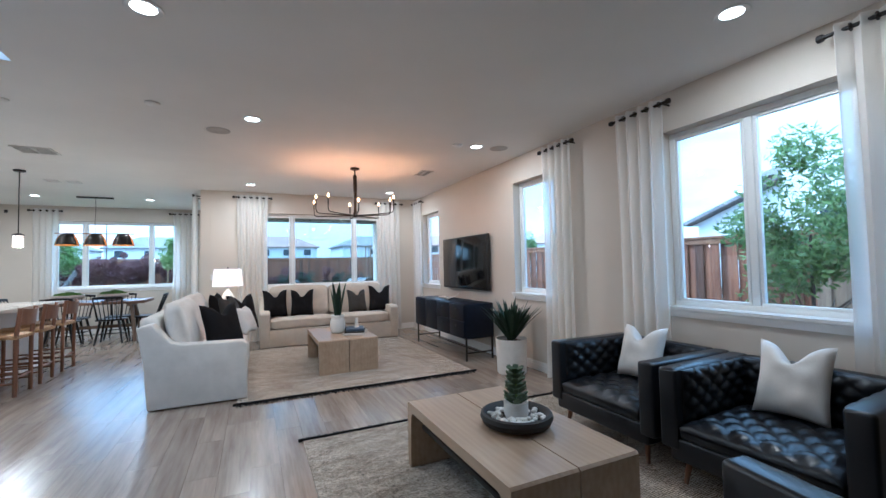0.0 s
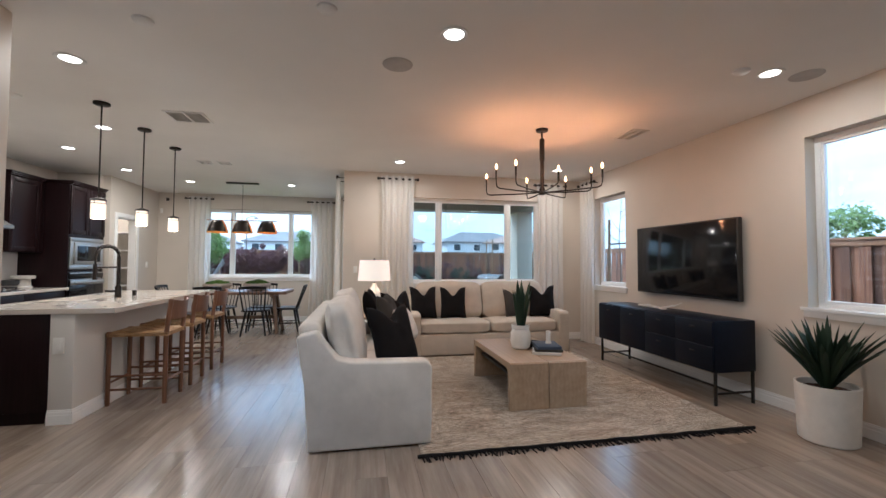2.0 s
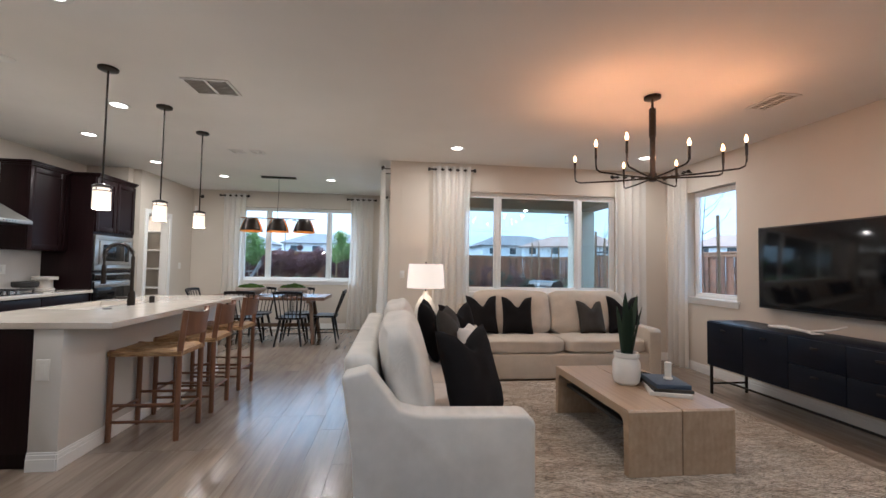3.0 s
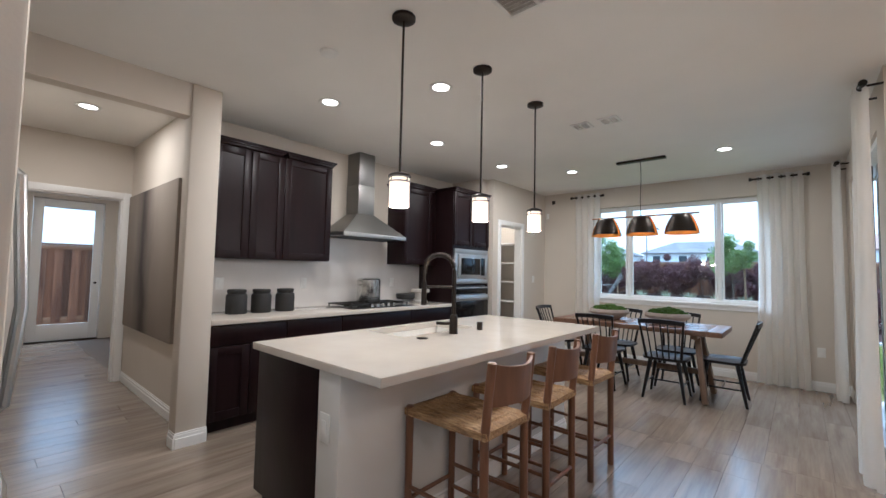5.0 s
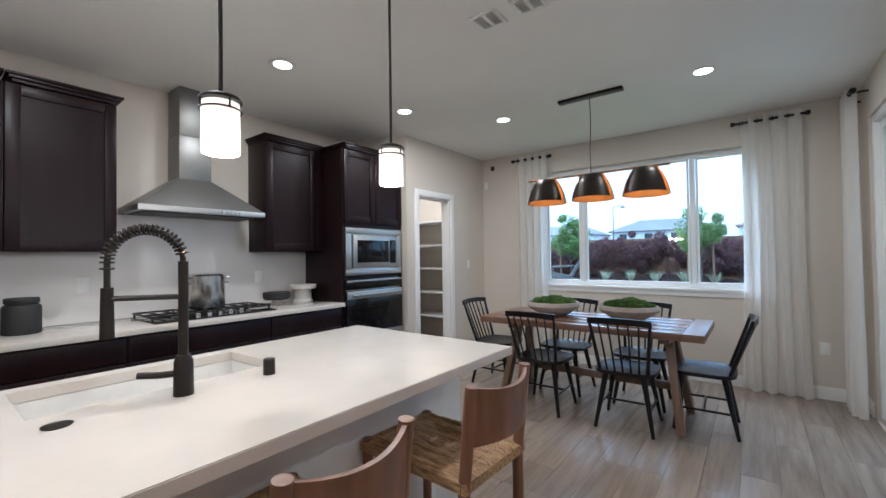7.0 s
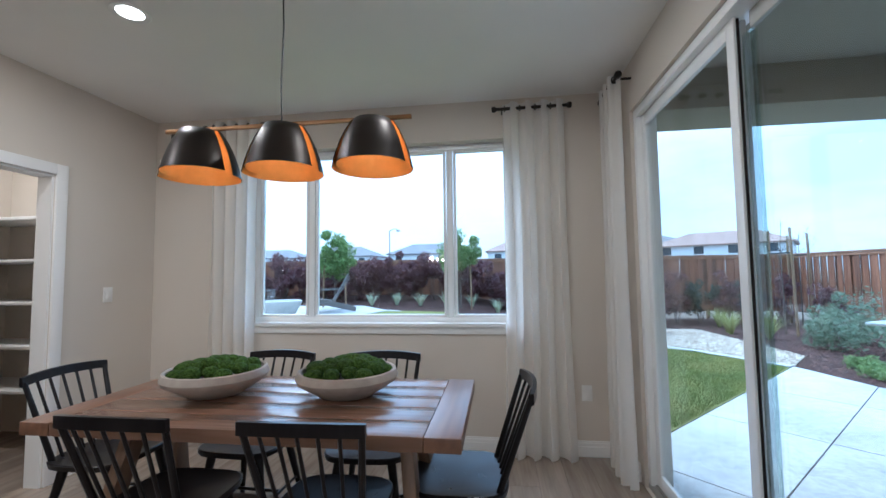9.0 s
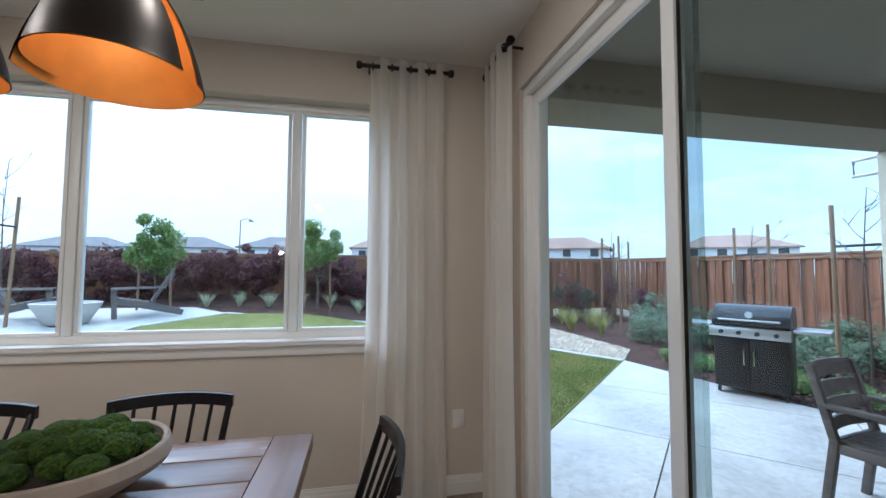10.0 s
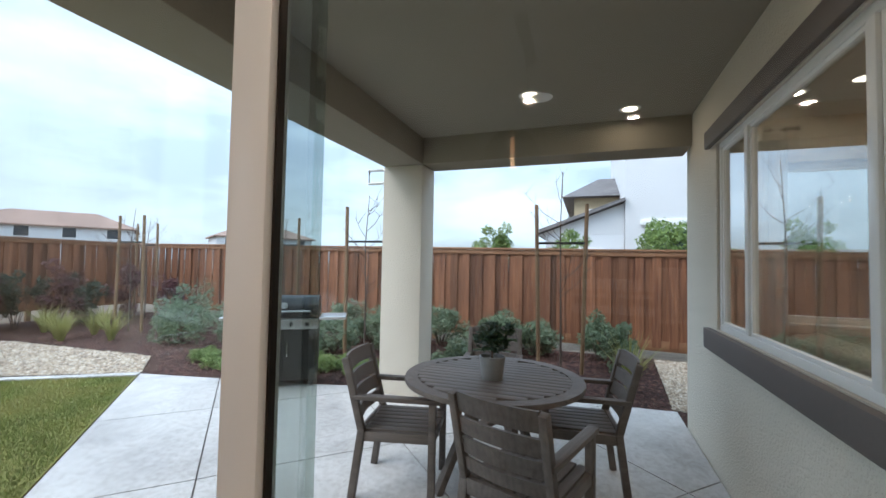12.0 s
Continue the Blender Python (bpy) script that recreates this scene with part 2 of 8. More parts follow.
WALL = painted("wall_paint", (0.605, 0.55, 0.478), 0.7, 90.0, 0.1)
ISLAND_PAINT = painted("island_paint", (0.62, 0.595, 0.555), 0.6, 90.0, 0.08)
CEIL = painted("ceiling_paint", (0.80, 0.775, 0.735), 0.8, 70.0, 0.14)
TRIM = painted("trim_paint", (0.8, 0.79, 0.77), 0.35, 40.0, 0.02, 0.03)
VINYL = painted("window_vinyl", (0.82, 0.83, 0.82), 0.3, 40.0, 0.01, 0.02)
PLANK = plank_floor()
JOINT = plain("dark_joint", (0.17, 0.135, 0.11), 0.8)
GLASS = pane_glass("window_glass")
WINGLASS = pane_glass("patio_window_glass", (0.82, 0.86, 0.85), 2.1)
DOORGLASS = pane_glass("door_glass", (0.96, 0.985, 0.975), 0.8)
STRIPGLASS = pane_glass("overlap_glass", (0.72, 0.78, 0.76), 2.6)
CURTAIN = sheer("curtain_sheer", (0.95, 0.935, 0.905), 0.6, 0.27)
IRON = plain("black_iron", (0.018, 0.016, 0.015), 0.42, 0.4)
BRONZE = plain("dark_bronze", (0.03, 0.024, 0.02), 0.38, 0.7)
STEEL = plain("brushed_steel", (0.50, 0.50, 0.49), 0.36, 1.0, 0.03, 2.0, 0.0)
HOODSTEEL = plain("hood_steel", (0.26, 0.255, 0.245), 0.42, 1.0, 0.05, 2.0, 0.0)
POTSTEEL = plain("pot_steel", (0.62, 0.61, 0.59), 0.24, 1.0, 0.04, 3.0, 0.0)
CHROME = plain("polished_steel", (0.7, 0.7, 0.69), 0.1, 1.0, 0.03)
ESPRESSO = wood("espresso_cabinet", (0.017, 0.0068, 0.0078), (0.007, 0.003, 0.0037), "Z", 0.36, 1.0, 0.05, True, 0.0, 0.2)
QUARTZ = plain("white_quartz", (0.58, 0.53, 0.47), 0.1, 0.0, 0.035, 5.0, 0.0)
SLAB = plain("backsplash_quartz", (0.66, 0.63, 0.60), 0.18, 0.0, 0.04, 4.0, 0.0)
LINEN = fabric("ivory_linen", (0.70, 0.665, 0.61), 1600.0, 0.1)
LINEN_B = fabric("sand_linen", (0.56, 0.50, 0.42), 1600.0, 0.1)
BLACKCLOTH = fabric("black_cloth", (0.009, 0.008, 0.009), 500.0, 0.4, sheen=0.0)
GREYCLOTH = fabric("charcoal_cloth", (0.06, 0.055, 0.05), 300.0, 0.6, sheen=0.02)
BLUECLOTH = fabric("slate_blue_cover", (0.06, 0.085, 0.13), 500.0, 0.2, 0.6)
WHITECLOTH = fabric("white_linen", (0.76, 0.73, 0.69), 420.0, 0.3)
OAK = wood("bleached_oak", (0.46, 0.345, 0.235), (0.31, 0.215, 0.135), "Y", 0.38, 0.8)
WALNUT = wood("stool_walnut", (0.21, 0.098, 0.05), (0.105, 0.045, 0.023), "Z", 0.4, 1.2)
TEAK = wood("table_wood", (0.30, 0.175, 0.115), (0.15, 0.082, 0.052), "X", 0.25, 0.8, 0.07, True, 0.2, 0.9)
BLACKWOOD = wood("black_stained_wood", (0.013, 0.012, 0.013), (0.006, 0.005, 0.006), "Z", 0.3, 1.0, 0.08, True, 0.0, 0.3)
RUSH = rush_weave()
NAVY = wood("blue_black_lacquer", (0.008, 0.011, 0.021), (0.004, 0.006, 0.012), "Y", 0.36, 1.0, 0.06, True, 0.0, 0.16)
LEATHER = plain("black_leather", (0.008, 0.009, 0.012), 0.32, 0.0, 0.2, 6.0, 0.1, 0.4)
CERAMIC = plain("white_ceramic", (0.70, 0.68, 0.64), 0.55, 0.0, 0.05, 14.0, 0.1)
GREYPOT = plain("grey_concrete_pot", (0.22, 0.22, 0.215), 0.7)
STILE = painted("grey_door_stile", (0.50, 0.49, 0.45), 0.18, 40.0, 0.01, 0.03)
STONE = plain("pale_stone", (0.50, 0.475, 0.44), 0.8, 0.0, 0.1, 20.0, 0.2)
BOWLSTONE = plain("taupe_stone", (0.36, 0.32, 0.275), 0.75, 0.0, 0.12, 18.0, 0.2)
BLACKCLAY = plain("black_clay", (0.02, 0.019, 0.018), 0.65, 0.0, 0.2, 12.0, 0.15)
SCREEN = plain("television_screen", (0.006, 0.007, 0.009), 0.08, 0.0, 0.02, 3.0, 0.0, 0.35)
BLACKGLASS = plain("black_glass", (0.006, 0.006, 0.007), 0.06, 0.0, 0.02, 3.0, 0.0, 0.35)
PLASTIC = plain("white_plastic", (0.74, 0.73, 0.70), 0.35)
BLACKPLASTIC = plain("black_plastic", (0.015, 0.015, 0.016), 0.4)
GOLD = plain("gold_leaf_lining", (0.86, 0.44, 0.10), 0.45, 0.3, 0.12, 9.0)
SHADE = glowing("lamp_shade_linen", (0.95, 0.80, 0.62), 0.27)
FROST = glowing("frosted_glass", (1.0, 0.80, 0.55), 0.42)
BULB = glowing("candle_bulb", (1.0, 0.50, 0.20), 5.0)
LENS = glowing("downlight_lens", (1.0, 0.86, 0.66), 3.5)
MOSS = speckled("moss", [(0.0, (0.022, 0.06, 0.007)), (1.0, (0.10, 0.18, 0.025))], 120.0, 0.95, 0.9, 0.02)
LEAF = leafy("leaf_green", (0.06, 0.11, 0.03), (0.22, 0.30, 0.09))
AGAVE = leafy("agave_green", (0.010, 0.026, 0.016), (0.035, 0.062, 0.036), 0.5)
SAGE = leafy("sage_green", (0.07, 0.11, 0.065), (0.17, 0.22, 0.13))
PURPLE = leafy("purple_leaf", (0.045, 0.014, 0.02), (0.13, 0.05, 0.05))
TURF = turf_blade()
BLADE = leafy("grass_blade", (0.15, 0.17, 0.045), (0.35, 0.34, 0.12))
PALEBLADE = leafy("pale_grass_blade", (0.25, 0.27, 0.18), (0.42, 0.44, 0.30))
TWIG = plain("bare_twig", (0.09, 0.065, 0.05), 0.8)
STAKE = wood("stake_pine", (0.30, 0.19, 0.10), (0.17, 0.10, 0.055), "Z", 0.7)
CEDAR = wood("cedar_board", (0.44, 0.195, 0.095), (0.12, 0.043, 0.024), "Z", 0.62, 0.6, 0.08, True, 0.66)
GREYCEDAR = wood("greyed_cedar_board", (0.46, 0.33, 0.22), (0.20, 0.13, 0.085), "Z", 0.7, 0.6, 0.08, True, 0.5)
# beams: wall stucco darkened, the shade under the roof put into its colour
STUCCO_BEAM_SHADED = painted("shaded_beam_stucco", (0.27, 0.238, 0.185), 0.85, 75.0, 0.7, 0.08)
STUCCO = painted("patio_stucco", (0.70, 0.645, 0.54), 0.85, 60.0, 1.0, 0.08, 0.014)
# patio ceiling with its shade mixed into a base far darker than the walls
STUCCO_CEIL_SHADED = painted("shaded_patio_ceiling", (0.27, 0.24, 0.19), 0.85, 90.0, 0.5, 0.05)
TAUPE = painted("taupe_trim", (0.135, 0.115, 0.105), 0.7, 60.0, 0.3)
CONCRETE = cast_concrete()
GREYTEAK = wood("weathered_teak", (0.175, 0.15, 0.135), (0.075, 0.063, 0.056), "Y", 0.6, 1.0, 0.06, True, 0.2)
LAWN = speckled("lawn_soil", [(0.0, (0.13, 0.15, 0.035)), (1.0, (0.30, 0.28, 0.085))], 60.0, 0.95, 0.8, 0.02)
MULCH = speckled("bark_mulch", [(0.0, (0.03, 0.014, 0.010)), (1.0, (0.12, 0.06, 0.045))], 42.0, 0.95, 1.0, 0.03)
GRAVEL = speckled("pea_gravel", [(0.0, (0.26, 0.20, 0.15)), (1.0, (0.62, 0.54, 0.44))], 30.0, 0.85, 1.0, 0.02)
DIRT = speckled("bare_ground", [(0.0, (0.13, 0.10, 0.075)), (1.0, (0.24, 0.19, 0.14))], 12.0, 0.95, 0.5, 0.03)
# siding colour lightened to carry the haze over the far houses
SIDING = painted("house_siding", (0.66, 0.67, 0.68), 0.8, 30.0, 0.3)
SIDING_TAN = painted("tan_siding", (0.48, 0.38, 0.24), 0.8, 30.0, 0.3)
ROOF = speckled("roof_tile", [(0.0, (0.17, 0.16, 0.165)), (1.0, (0.28, 0.265, 0.26))], 5.0, 0.85, 0.6, 0.04)
ROOF_RED = speckled("red_roof_tile", [(0.0, (0.30, 0.19, 0.15)), (1.0, (0.44, 0.31, 0.25))], 5.0, 0.85, 0.6, 0.04)

# ---- mesh helpers ----
Z = Vector((0, 0, 1))


def mesh_of(bm, name, material, smooth=35):
    me = bpy.data.meshes.new(name)
    bm.normal_update()
    bm.to_mesh(me)
    bm.free()
    me.materials.append(material)
    if smooth:
        me.shade_smooth()
        me.set_sharp_from_angle(angle=radians(smooth))
    return me


def part(name, bm, material, parent, label="", smooth=35):
    ob = new(name, mesh_of(bm, name, material, smooth))
    ob.parent = parent
    if label:
        tagged(ob, label)
    return ob


def solid(name, bm, material, label, category, m=None, kind="", group="", smooth=35):
    ob = new(name, mesh_of(bm, name, material, smooth))
    if m is not None:
        ob.matrix_basis = m
    return tagged(ob, label, category, group, kind)


def thing(name, label, category, m=None, group="", kind=""):
    ob = new(name)
    ob.empty_display_size = 0.1
    if m is not None:
        ob.matrix_basis = m
    return tagged(ob, label, category, group, kind)


def box(x0, x1, y0, y1, z0, z1, bevel=0.0, bm=None, seg=2):
    """A box, its edges rounded by bevel; added to bm where one is given."""
    b = bmesh.new()
    v = bmesh.ops.create_cube(b, size=1.0)["verts"]
    for p in v:
        p.co = Vector(((x0 + x1) / 2 + p.co.x * (x1 - x0), (y0 + y1) / 2 + p.co.y * (y1 - y0), (z0 + z1) / 2 + p.co.z * (z1 - z0)))
    if bevel:
        bmesh.ops.bevel(b, geom=b.edges[:], offset=bevel, segments=seg, profile=0.5, affect="EDGES", clamp_overlap=True)
    return merge(bm, b)


def merge(bm, b):
    if bm is None:
        return b
    me = bpy.data.meshes.new("join")
    b.to_mesh(me)
    b.free()
    bm.from_mesh(me)
    bpy.data.meshes.remove(me)
    return bm


def rod(a, b, r0, r1=None, bm=None, seg=12, bevel=0.0):
    """A round bar from a to b, tapering from r0 to r1."""
    a, b = Vector(a), Vector(b)
    d = b - a
    t = bmesh.new()
    bmesh.ops.create_cone(t, cap_ends=True, segments=seg, radius1=r0, radius2=r0 if r1 is None else r1, depth=d.length)
    if bevel:
        bmesh.ops.bevel(t, geom=[e for e in t.edges if len([f for f in e.link_faces if len(f.verts) > 4]) == 1], offset=bevel, segments=2, affect="EDGES")
    t.transform(Matrix.Translation((a + b) / 2) @ Z.rotation_difference(d).to_matrix().to_4x4())
    return merge(bm, t)


def beam(a, b, w, h, bm=None, bevel=0.003, up=(0, 0, 1)):
    """A square bar from a to b, w wide and h high."""
    a, b = Vector(a), Vector(b)
    d = (b - a).normalized()
    side = Vector(up).cross(d)
    if side.length < 1e-4:
        side = Vector((1, 0, 0))
    side.normalize()
    top = d.cross(side)
    t = box(-w / 2, w / 2, 0, (b - a).length, -h / 2, h / 2, bevel)
    t.transform(Matrix.Translation(a) @ Matrix((side, d, top)).transposed().to_4x4())
    return merge(bm, t)


def lathe(profile, bm=None, seg=32, at=(0, 0, 0), squash=1.0):
    """A turned shape from (radius, height) pairs."""
    t = bmesh.new()
    rings = []
    for r, z in profile:
        if r < 1e-5:
            rings.append([t.verts.new((at[0], at[1], at[2] + z))])
        else:
            rings.append([t.verts.new((at[0] + r * math.cos(2 * math.pi * i / seg), at[1] + squash * r * math.sin(2 * math.pi * i / seg), at[2] + z)) for i in range(seg)])
    for p, q in zip(rings, rings[1:]):
        for i in range(seg):
            j = (i + 1) % seg
            f = [p[i % len(p)], p[j % len(p)], q[j % len(q)], q[i % len(q)]]
            u = []
            for v in f:
                if v not in u:
                    u.append(v)
            if len(u) > 2:
                t.faces.new(u)
    bmesh.ops.recalc_face_normals(t, faces=t.faces[:])
    return merge(bm, t)


def tube(points, r, bm=None, seg=8, closed=False, taper=None):
    """A round tube along points."""
    t = bmesh.new()
    pts = [Vector(p) for p in points]
    rings = []
    n = len(pts)
    for i, p in enumerate(pts):
        d = (pts[(i + 1) % n] - pts[i - 1]) if closed else (pts[min(i + 1, n - 1)] - pts[max(i - 1, 0)])
        d.normalize()
        side = d.cross(Z if abs(d.z) < 0.95 else Vector((1, 0, 0))).normalized()
        up = side.cross(d)
        rr = r if taper is None else r + (taper - r) * i / (n - 1)
        rings.append([t.verts.new(p + rr * (math.cos(2 * math.pi * k / seg) * side + math.sin(2 * math.pi * k / seg) * up)) for k in range(seg)])
    pairs = list(zip(rings, rings[1:])) + ([(rings[-1], rings[0])] if closed else [])
    for a, b in pairs:
        for k in range(seg):
            t.faces.new((a[k], a[(k + 1) % seg], b[(k + 1) % seg], b[k]))
    if not closed:
        t.faces.new(rings[0][::-1])
        t.faces.new(rings[-1])
    bmesh.ops.recalc_face_normals(t, faces=t.faces[:])
    return merge(bm, t)


def cushion(w, d, h, bm=None, at=(0, 0, 0), puff=0.35, n=14, wobble=0.0, seed=0, power=4.0):
    """A stuffed block: superellipse plan, soft crown, a seam round its middle."""
    t = bmesh.new()
    bmesh.ops.create_cube(t, size=2.0)
    bmesh.ops.subdivide_edges(t, edges=t.edges[:], cuts=n, use_grid_fill=True)
    for v in t.verts:
        x, y, z = v.co
        edge = max(abs(x), abs(y))
        rim = max(0.0, 1 - (abs(x) ** power + abs(y) ** power) * 0.5)
        k = (abs(x) ** 8 + abs(y) ** 8 + abs(z) ** 8) ** (1 / 8)
        px, py, pz = x / k, y / k, z / k
        fz = pz * ((1 - puff) + puff * rim)
        q = Vector((px * w / 2, py * d / 2, fz * h / 2))
        if wobble:
            q += wobble * noise.noise_vector(Vector((px * 1.7 + seed * 7.1, py * 1.7, pz * 1.2)))
        v.co = q + Vector(at)
    return merge(bm, t)


def throw_pillow(w, h, thick, seed=0, dent=0.0):
    """A stuffed square cushion standing on its edge in the xz plane, with pointed corners and a chopped top."""
    t = bmesh.new()
    n = 18
    grids = []
    for side in (-1, 1):
        g = []
        for i in range(n + 1):
            row = []
            for j in range(n + 1):
                u, v = i / n * 2 - 1, j / n * 2 - 1
                x = u * (1 - 0.09 * (1 - v * v)) * w / 2
                z = v * (1 - 0.09 * (1 - u * u)) * h / 2
                if v > 0:
                    z -= dent * h * (v ** 2) * math.exp(-(u / 0.36) ** 2)
                y = side * thick / 2 * ((1 - u ** 4) * (1 - v ** 4)) ** 0.55
                y += 0.10 * thick * noise.noise(Vector((u * 2.1 + seed * 3.3, v * 2.1, side * 1.3)))* (1 - u ** 4) * (1 - v ** 4)
                row.append(t.verts.new((x, y, z + h / 2)))
            g.append(row)
        grids.append(g)
        for i in range(n):
            for j in range(n):
                q = (g[i][j], g[i + 1][j], g[i + 1][j + 1], g[i][j + 1])
                t.faces.new(q if side < 0 else q[::-1])
    bmesh.ops.remove_doubles(t, verts=t.verts[:], dist=0.002)
    return t


def plate(points, z0, z1, bm=None, bevel=0.0):
    """A flat slab over a polygon of (x, y) points."""
    t = bmesh.new()
    f = t.faces.new([t.verts.new((x, y, z0)) for x, y in points])
    r = bmesh.ops.extrude_face_region(t, geom=[f])
    for v in r["geom"]:
        if isinstance(v, bmesh.types.BMVert):
            v.co.z = z1
    bmesh.ops.recalc_face_normals(t, faces=t.faces[:])
    if bevel:
        bmesh.ops.bevel(t, geom=[e for e in t.edges if all(abs(v.co.z - z1) < 1e-6 for v in e.verts)], offset=bevel, segments=1, affect="EDGES")
    return merge(bm, t)


def wall_panels(axis, at0, at1, lo, hi, z0, z1, holes):
    """A wall across `axis` from at0 to at1, running lo to hi, with holes (a, b, bottom, top) cut right through."""
    bm = bmesh.new()

    def slab(a, b, c, d):
        if b - a > 1e-4 and d - c > 1e-4:
            if axis == "x":
                box(at0, at1, a, b, c, d, bm=bm)
            else:
                box(a, b, at0, at1, c, d, bm=bm)

    s = lo
    for a, b, c, d in sorted(holes):
        slab(s, a, z0, z1)
        slab(a, b, z0, c)
        slab(a, b, d, z1)
        s = b
    slab(s, hi, z0, z1)
    return bm

# ---- the shell: floor slab, walls, ceiling ----
H = 2.743
EX, EXO = 3.34, 3.52            # inner and outer face of the window wall of the living room
BY, BYO = 8.533, 8.69           # living room's back wall
SX, SXO = -0.696, -0.53         # the wall with the sliding door
DY, DYO = 11.45, 11.62          # dining room's window wall
PX = -4.58                      # pantry wall
KX = -5.29                      # kitchen's back wall
OX = -4.62                      # wall with the hall opening
FX = -2.42                      # end of the wall beside the refrigerator
SOUTH = -2.2

bed = box(-11.5, EX, SOUTH, BY, -0.05, -0.012)
box(-11.5, SX, BY, DY, -0.05, -0.012, bm=bed)
solid("floor", bed, JOINT, "wood plank floor of the open living space", "floor", kind="structure")

WIN_C = (1.34, 2.60, 0.93, 2.41)
WIN_B = (4.00, 4.82, 0.93, 2.40)
WIN_A = (7.28, 8.08, 0.95, 2.36)
WIN_BACK = (0.30, 2.58, 0.96, 2.36)
WIN_DINE = (-3.68, -1.46, 0.965, 2.43)
SLIDE = (8.90, 11.04, 0.0, 2.42)

solid("wall_east", wall_panels("x", EX, EXO, SOUTH, BYO - 0.013, -0.1, H, [WIN_C, WIN_B, WIN_A]), WALL, "warm beige painted wall with three windows", "wall", kind="structure", smooth=0)
solid("wall_north", wall_panels("y", BY, BYO - 0.012, SXO - 0.0115, EX, -0.1, H, [WIN_BACK]), WALL, "warm beige painted wall with a wide window", "wall", kind="structure", smooth=0)
solid("wall_sliding_door", wall_panels("x", SX, SXO - 0.012, BY, DY, -0.1, H, [SLIDE]), WALL, "beige painted wall with a sliding glass door", "wall", kind="structure", smooth=0)
solid("wall_dining", wall_panels("y", DY, DYO, PX - 1.6, SXO, -0.1, H, [WIN_DINE]), WALL, "beige painted dining wall with a wide window", "wall", kind="structure", smooth=0)
solid("wall_pantry", wall_panels("x", PX - 0.12, PX, 9.80, DY, 0, H, [(10.0, 10.62, 0.0, 2.075)]), WALL, "beige painted wall with the pantry doorway", "wall", kind="structure", smooth=0)
pantry = box(PX - 1.6, PX - 0.12, 9.68, 9.80, 0, H)
box(PX - 1.6, PX - 1.5, 9.80, DY, 0, H, bm=pantry)
solid("wall_pantry_inside", pantry, WALL, "plain painted walls inside the pantry", "wall", kind="structure", smooth=0)
solid("wall_kitchen", box(KX - 0.12, KX, 5.96, 9.80, 0, H), WALL, "beige painted kitchen wall behind the cabinets", "wall", kind="structure", smooth=0)
solid("wall_pier", box(OX - 0.13, OX + 0.02, 5.745, 5.96, 0, H, 0.012), WALL, "beige painted wall end between hall and kitchen", "wall", kind="structure")
op = wall_panels("x", OX - 0.12, OX, 3.9, 5.745, 0, H, [(4.84, 5.745, 0.0, 2.488)])
solid("wall_opening", op, WALL, "beige painted wall with an open passage to the hall", "wall", kind="structure", smooth=0)
solid("wall_fridge", box(FX - 0.16, FX, SOUTH, 4.768, 0, H, 0.01), WALL, "beige painted wall end beside the refrigerator", "wall", kind="structure")
solid("wall_alcove", box(OX - 0.12, FX - 0.16, 3.80, 3.95, 0, H), WALL, "beige painted wall behind the refrigerator", "wall", kind="structure", smooth=0)
solid("wall_south", box(FX, EX, SOUTH - 0.15, SOUTH, 0, H), WALL, "plain beige painted wall", "wall", kind="structure", smooth=0)

# hall behind the passage
hall = box(-7.2, OX - 0.131, 5.90, 5.959, 0, H)
box(-10.9, -7.2, 6.60, 6.72, 0, H, bm=hall)
box(-10.9, OX - 0.12, 4.62, 4.74, 0, H, bm=hall)
solid("wall_hall", hall, WALL, "beige painted walls of the hall", "wall", kind="structure", smooth=0)
solid("wall_hall_middle", wall_panels("x", -7.2, -7.08, 4.74, 6.60, 0, H, [(5.02, 5.82, 0, 2.10)]), WALL, "beige painted wall with a cased opening", "wall", kind="structure", smooth=0)
solid("wall_hall_end", wall_panels("x", -10.9, -10.7, 4.74, 6.60, 0, H, [(5.31, 6.25, 0, 2.45)]), WALL, "beige painted wall with the back door", "wall", kind="structure", smooth=0)

# ceiling with the stair void
VX0, VX1, VY0, VY1 = FX, -1.31, 0.6, 3.87
ceil = bmesh.new()
box(VX1, EX, SOUTH, BY, H, H + 0.3, bm=ceil)
box(FX, VX1, SOUTH, VY0, H, H + 0.3, bm=ceil)
box(FX, VX1, VY1, BY, H, H + 0.3, bm=ceil)
box(-11.5, FX, 3.8, BY, H, H + 0.3, bm=ceil)
box(-11.5, SX, BY, DY, H, H + 0.3, bm=ceil)
solid("ceiling", ceil, CEIL, "flat off-white painted ceiling", "ceiling", kind="structure", smooth=0)
shaft = bmesh.new()
box(VX0 - 0.12, VX0, VY0 - 0.12, VY1 + 0.12, H, H + 1.5, bm=shaft)
box(VX1, VX1 + 0.12, VY0 - 0.12, VY1 + 0.12, H + 0.302, H + 1.5, bm=shaft)
box(VX0, VX1, VY0 - 0.12, VY0, H + 0.302, H + 1.5, bm=shaft)
box(VX0, VX1, VY1, VY1 + 0.12, H + 0.302, H + 1.5, bm=shaft)
solid("wall_stair_void", shaft, CEIL, "pale painted walls of the stair void above", "wall", kind="structure", smooth=0)


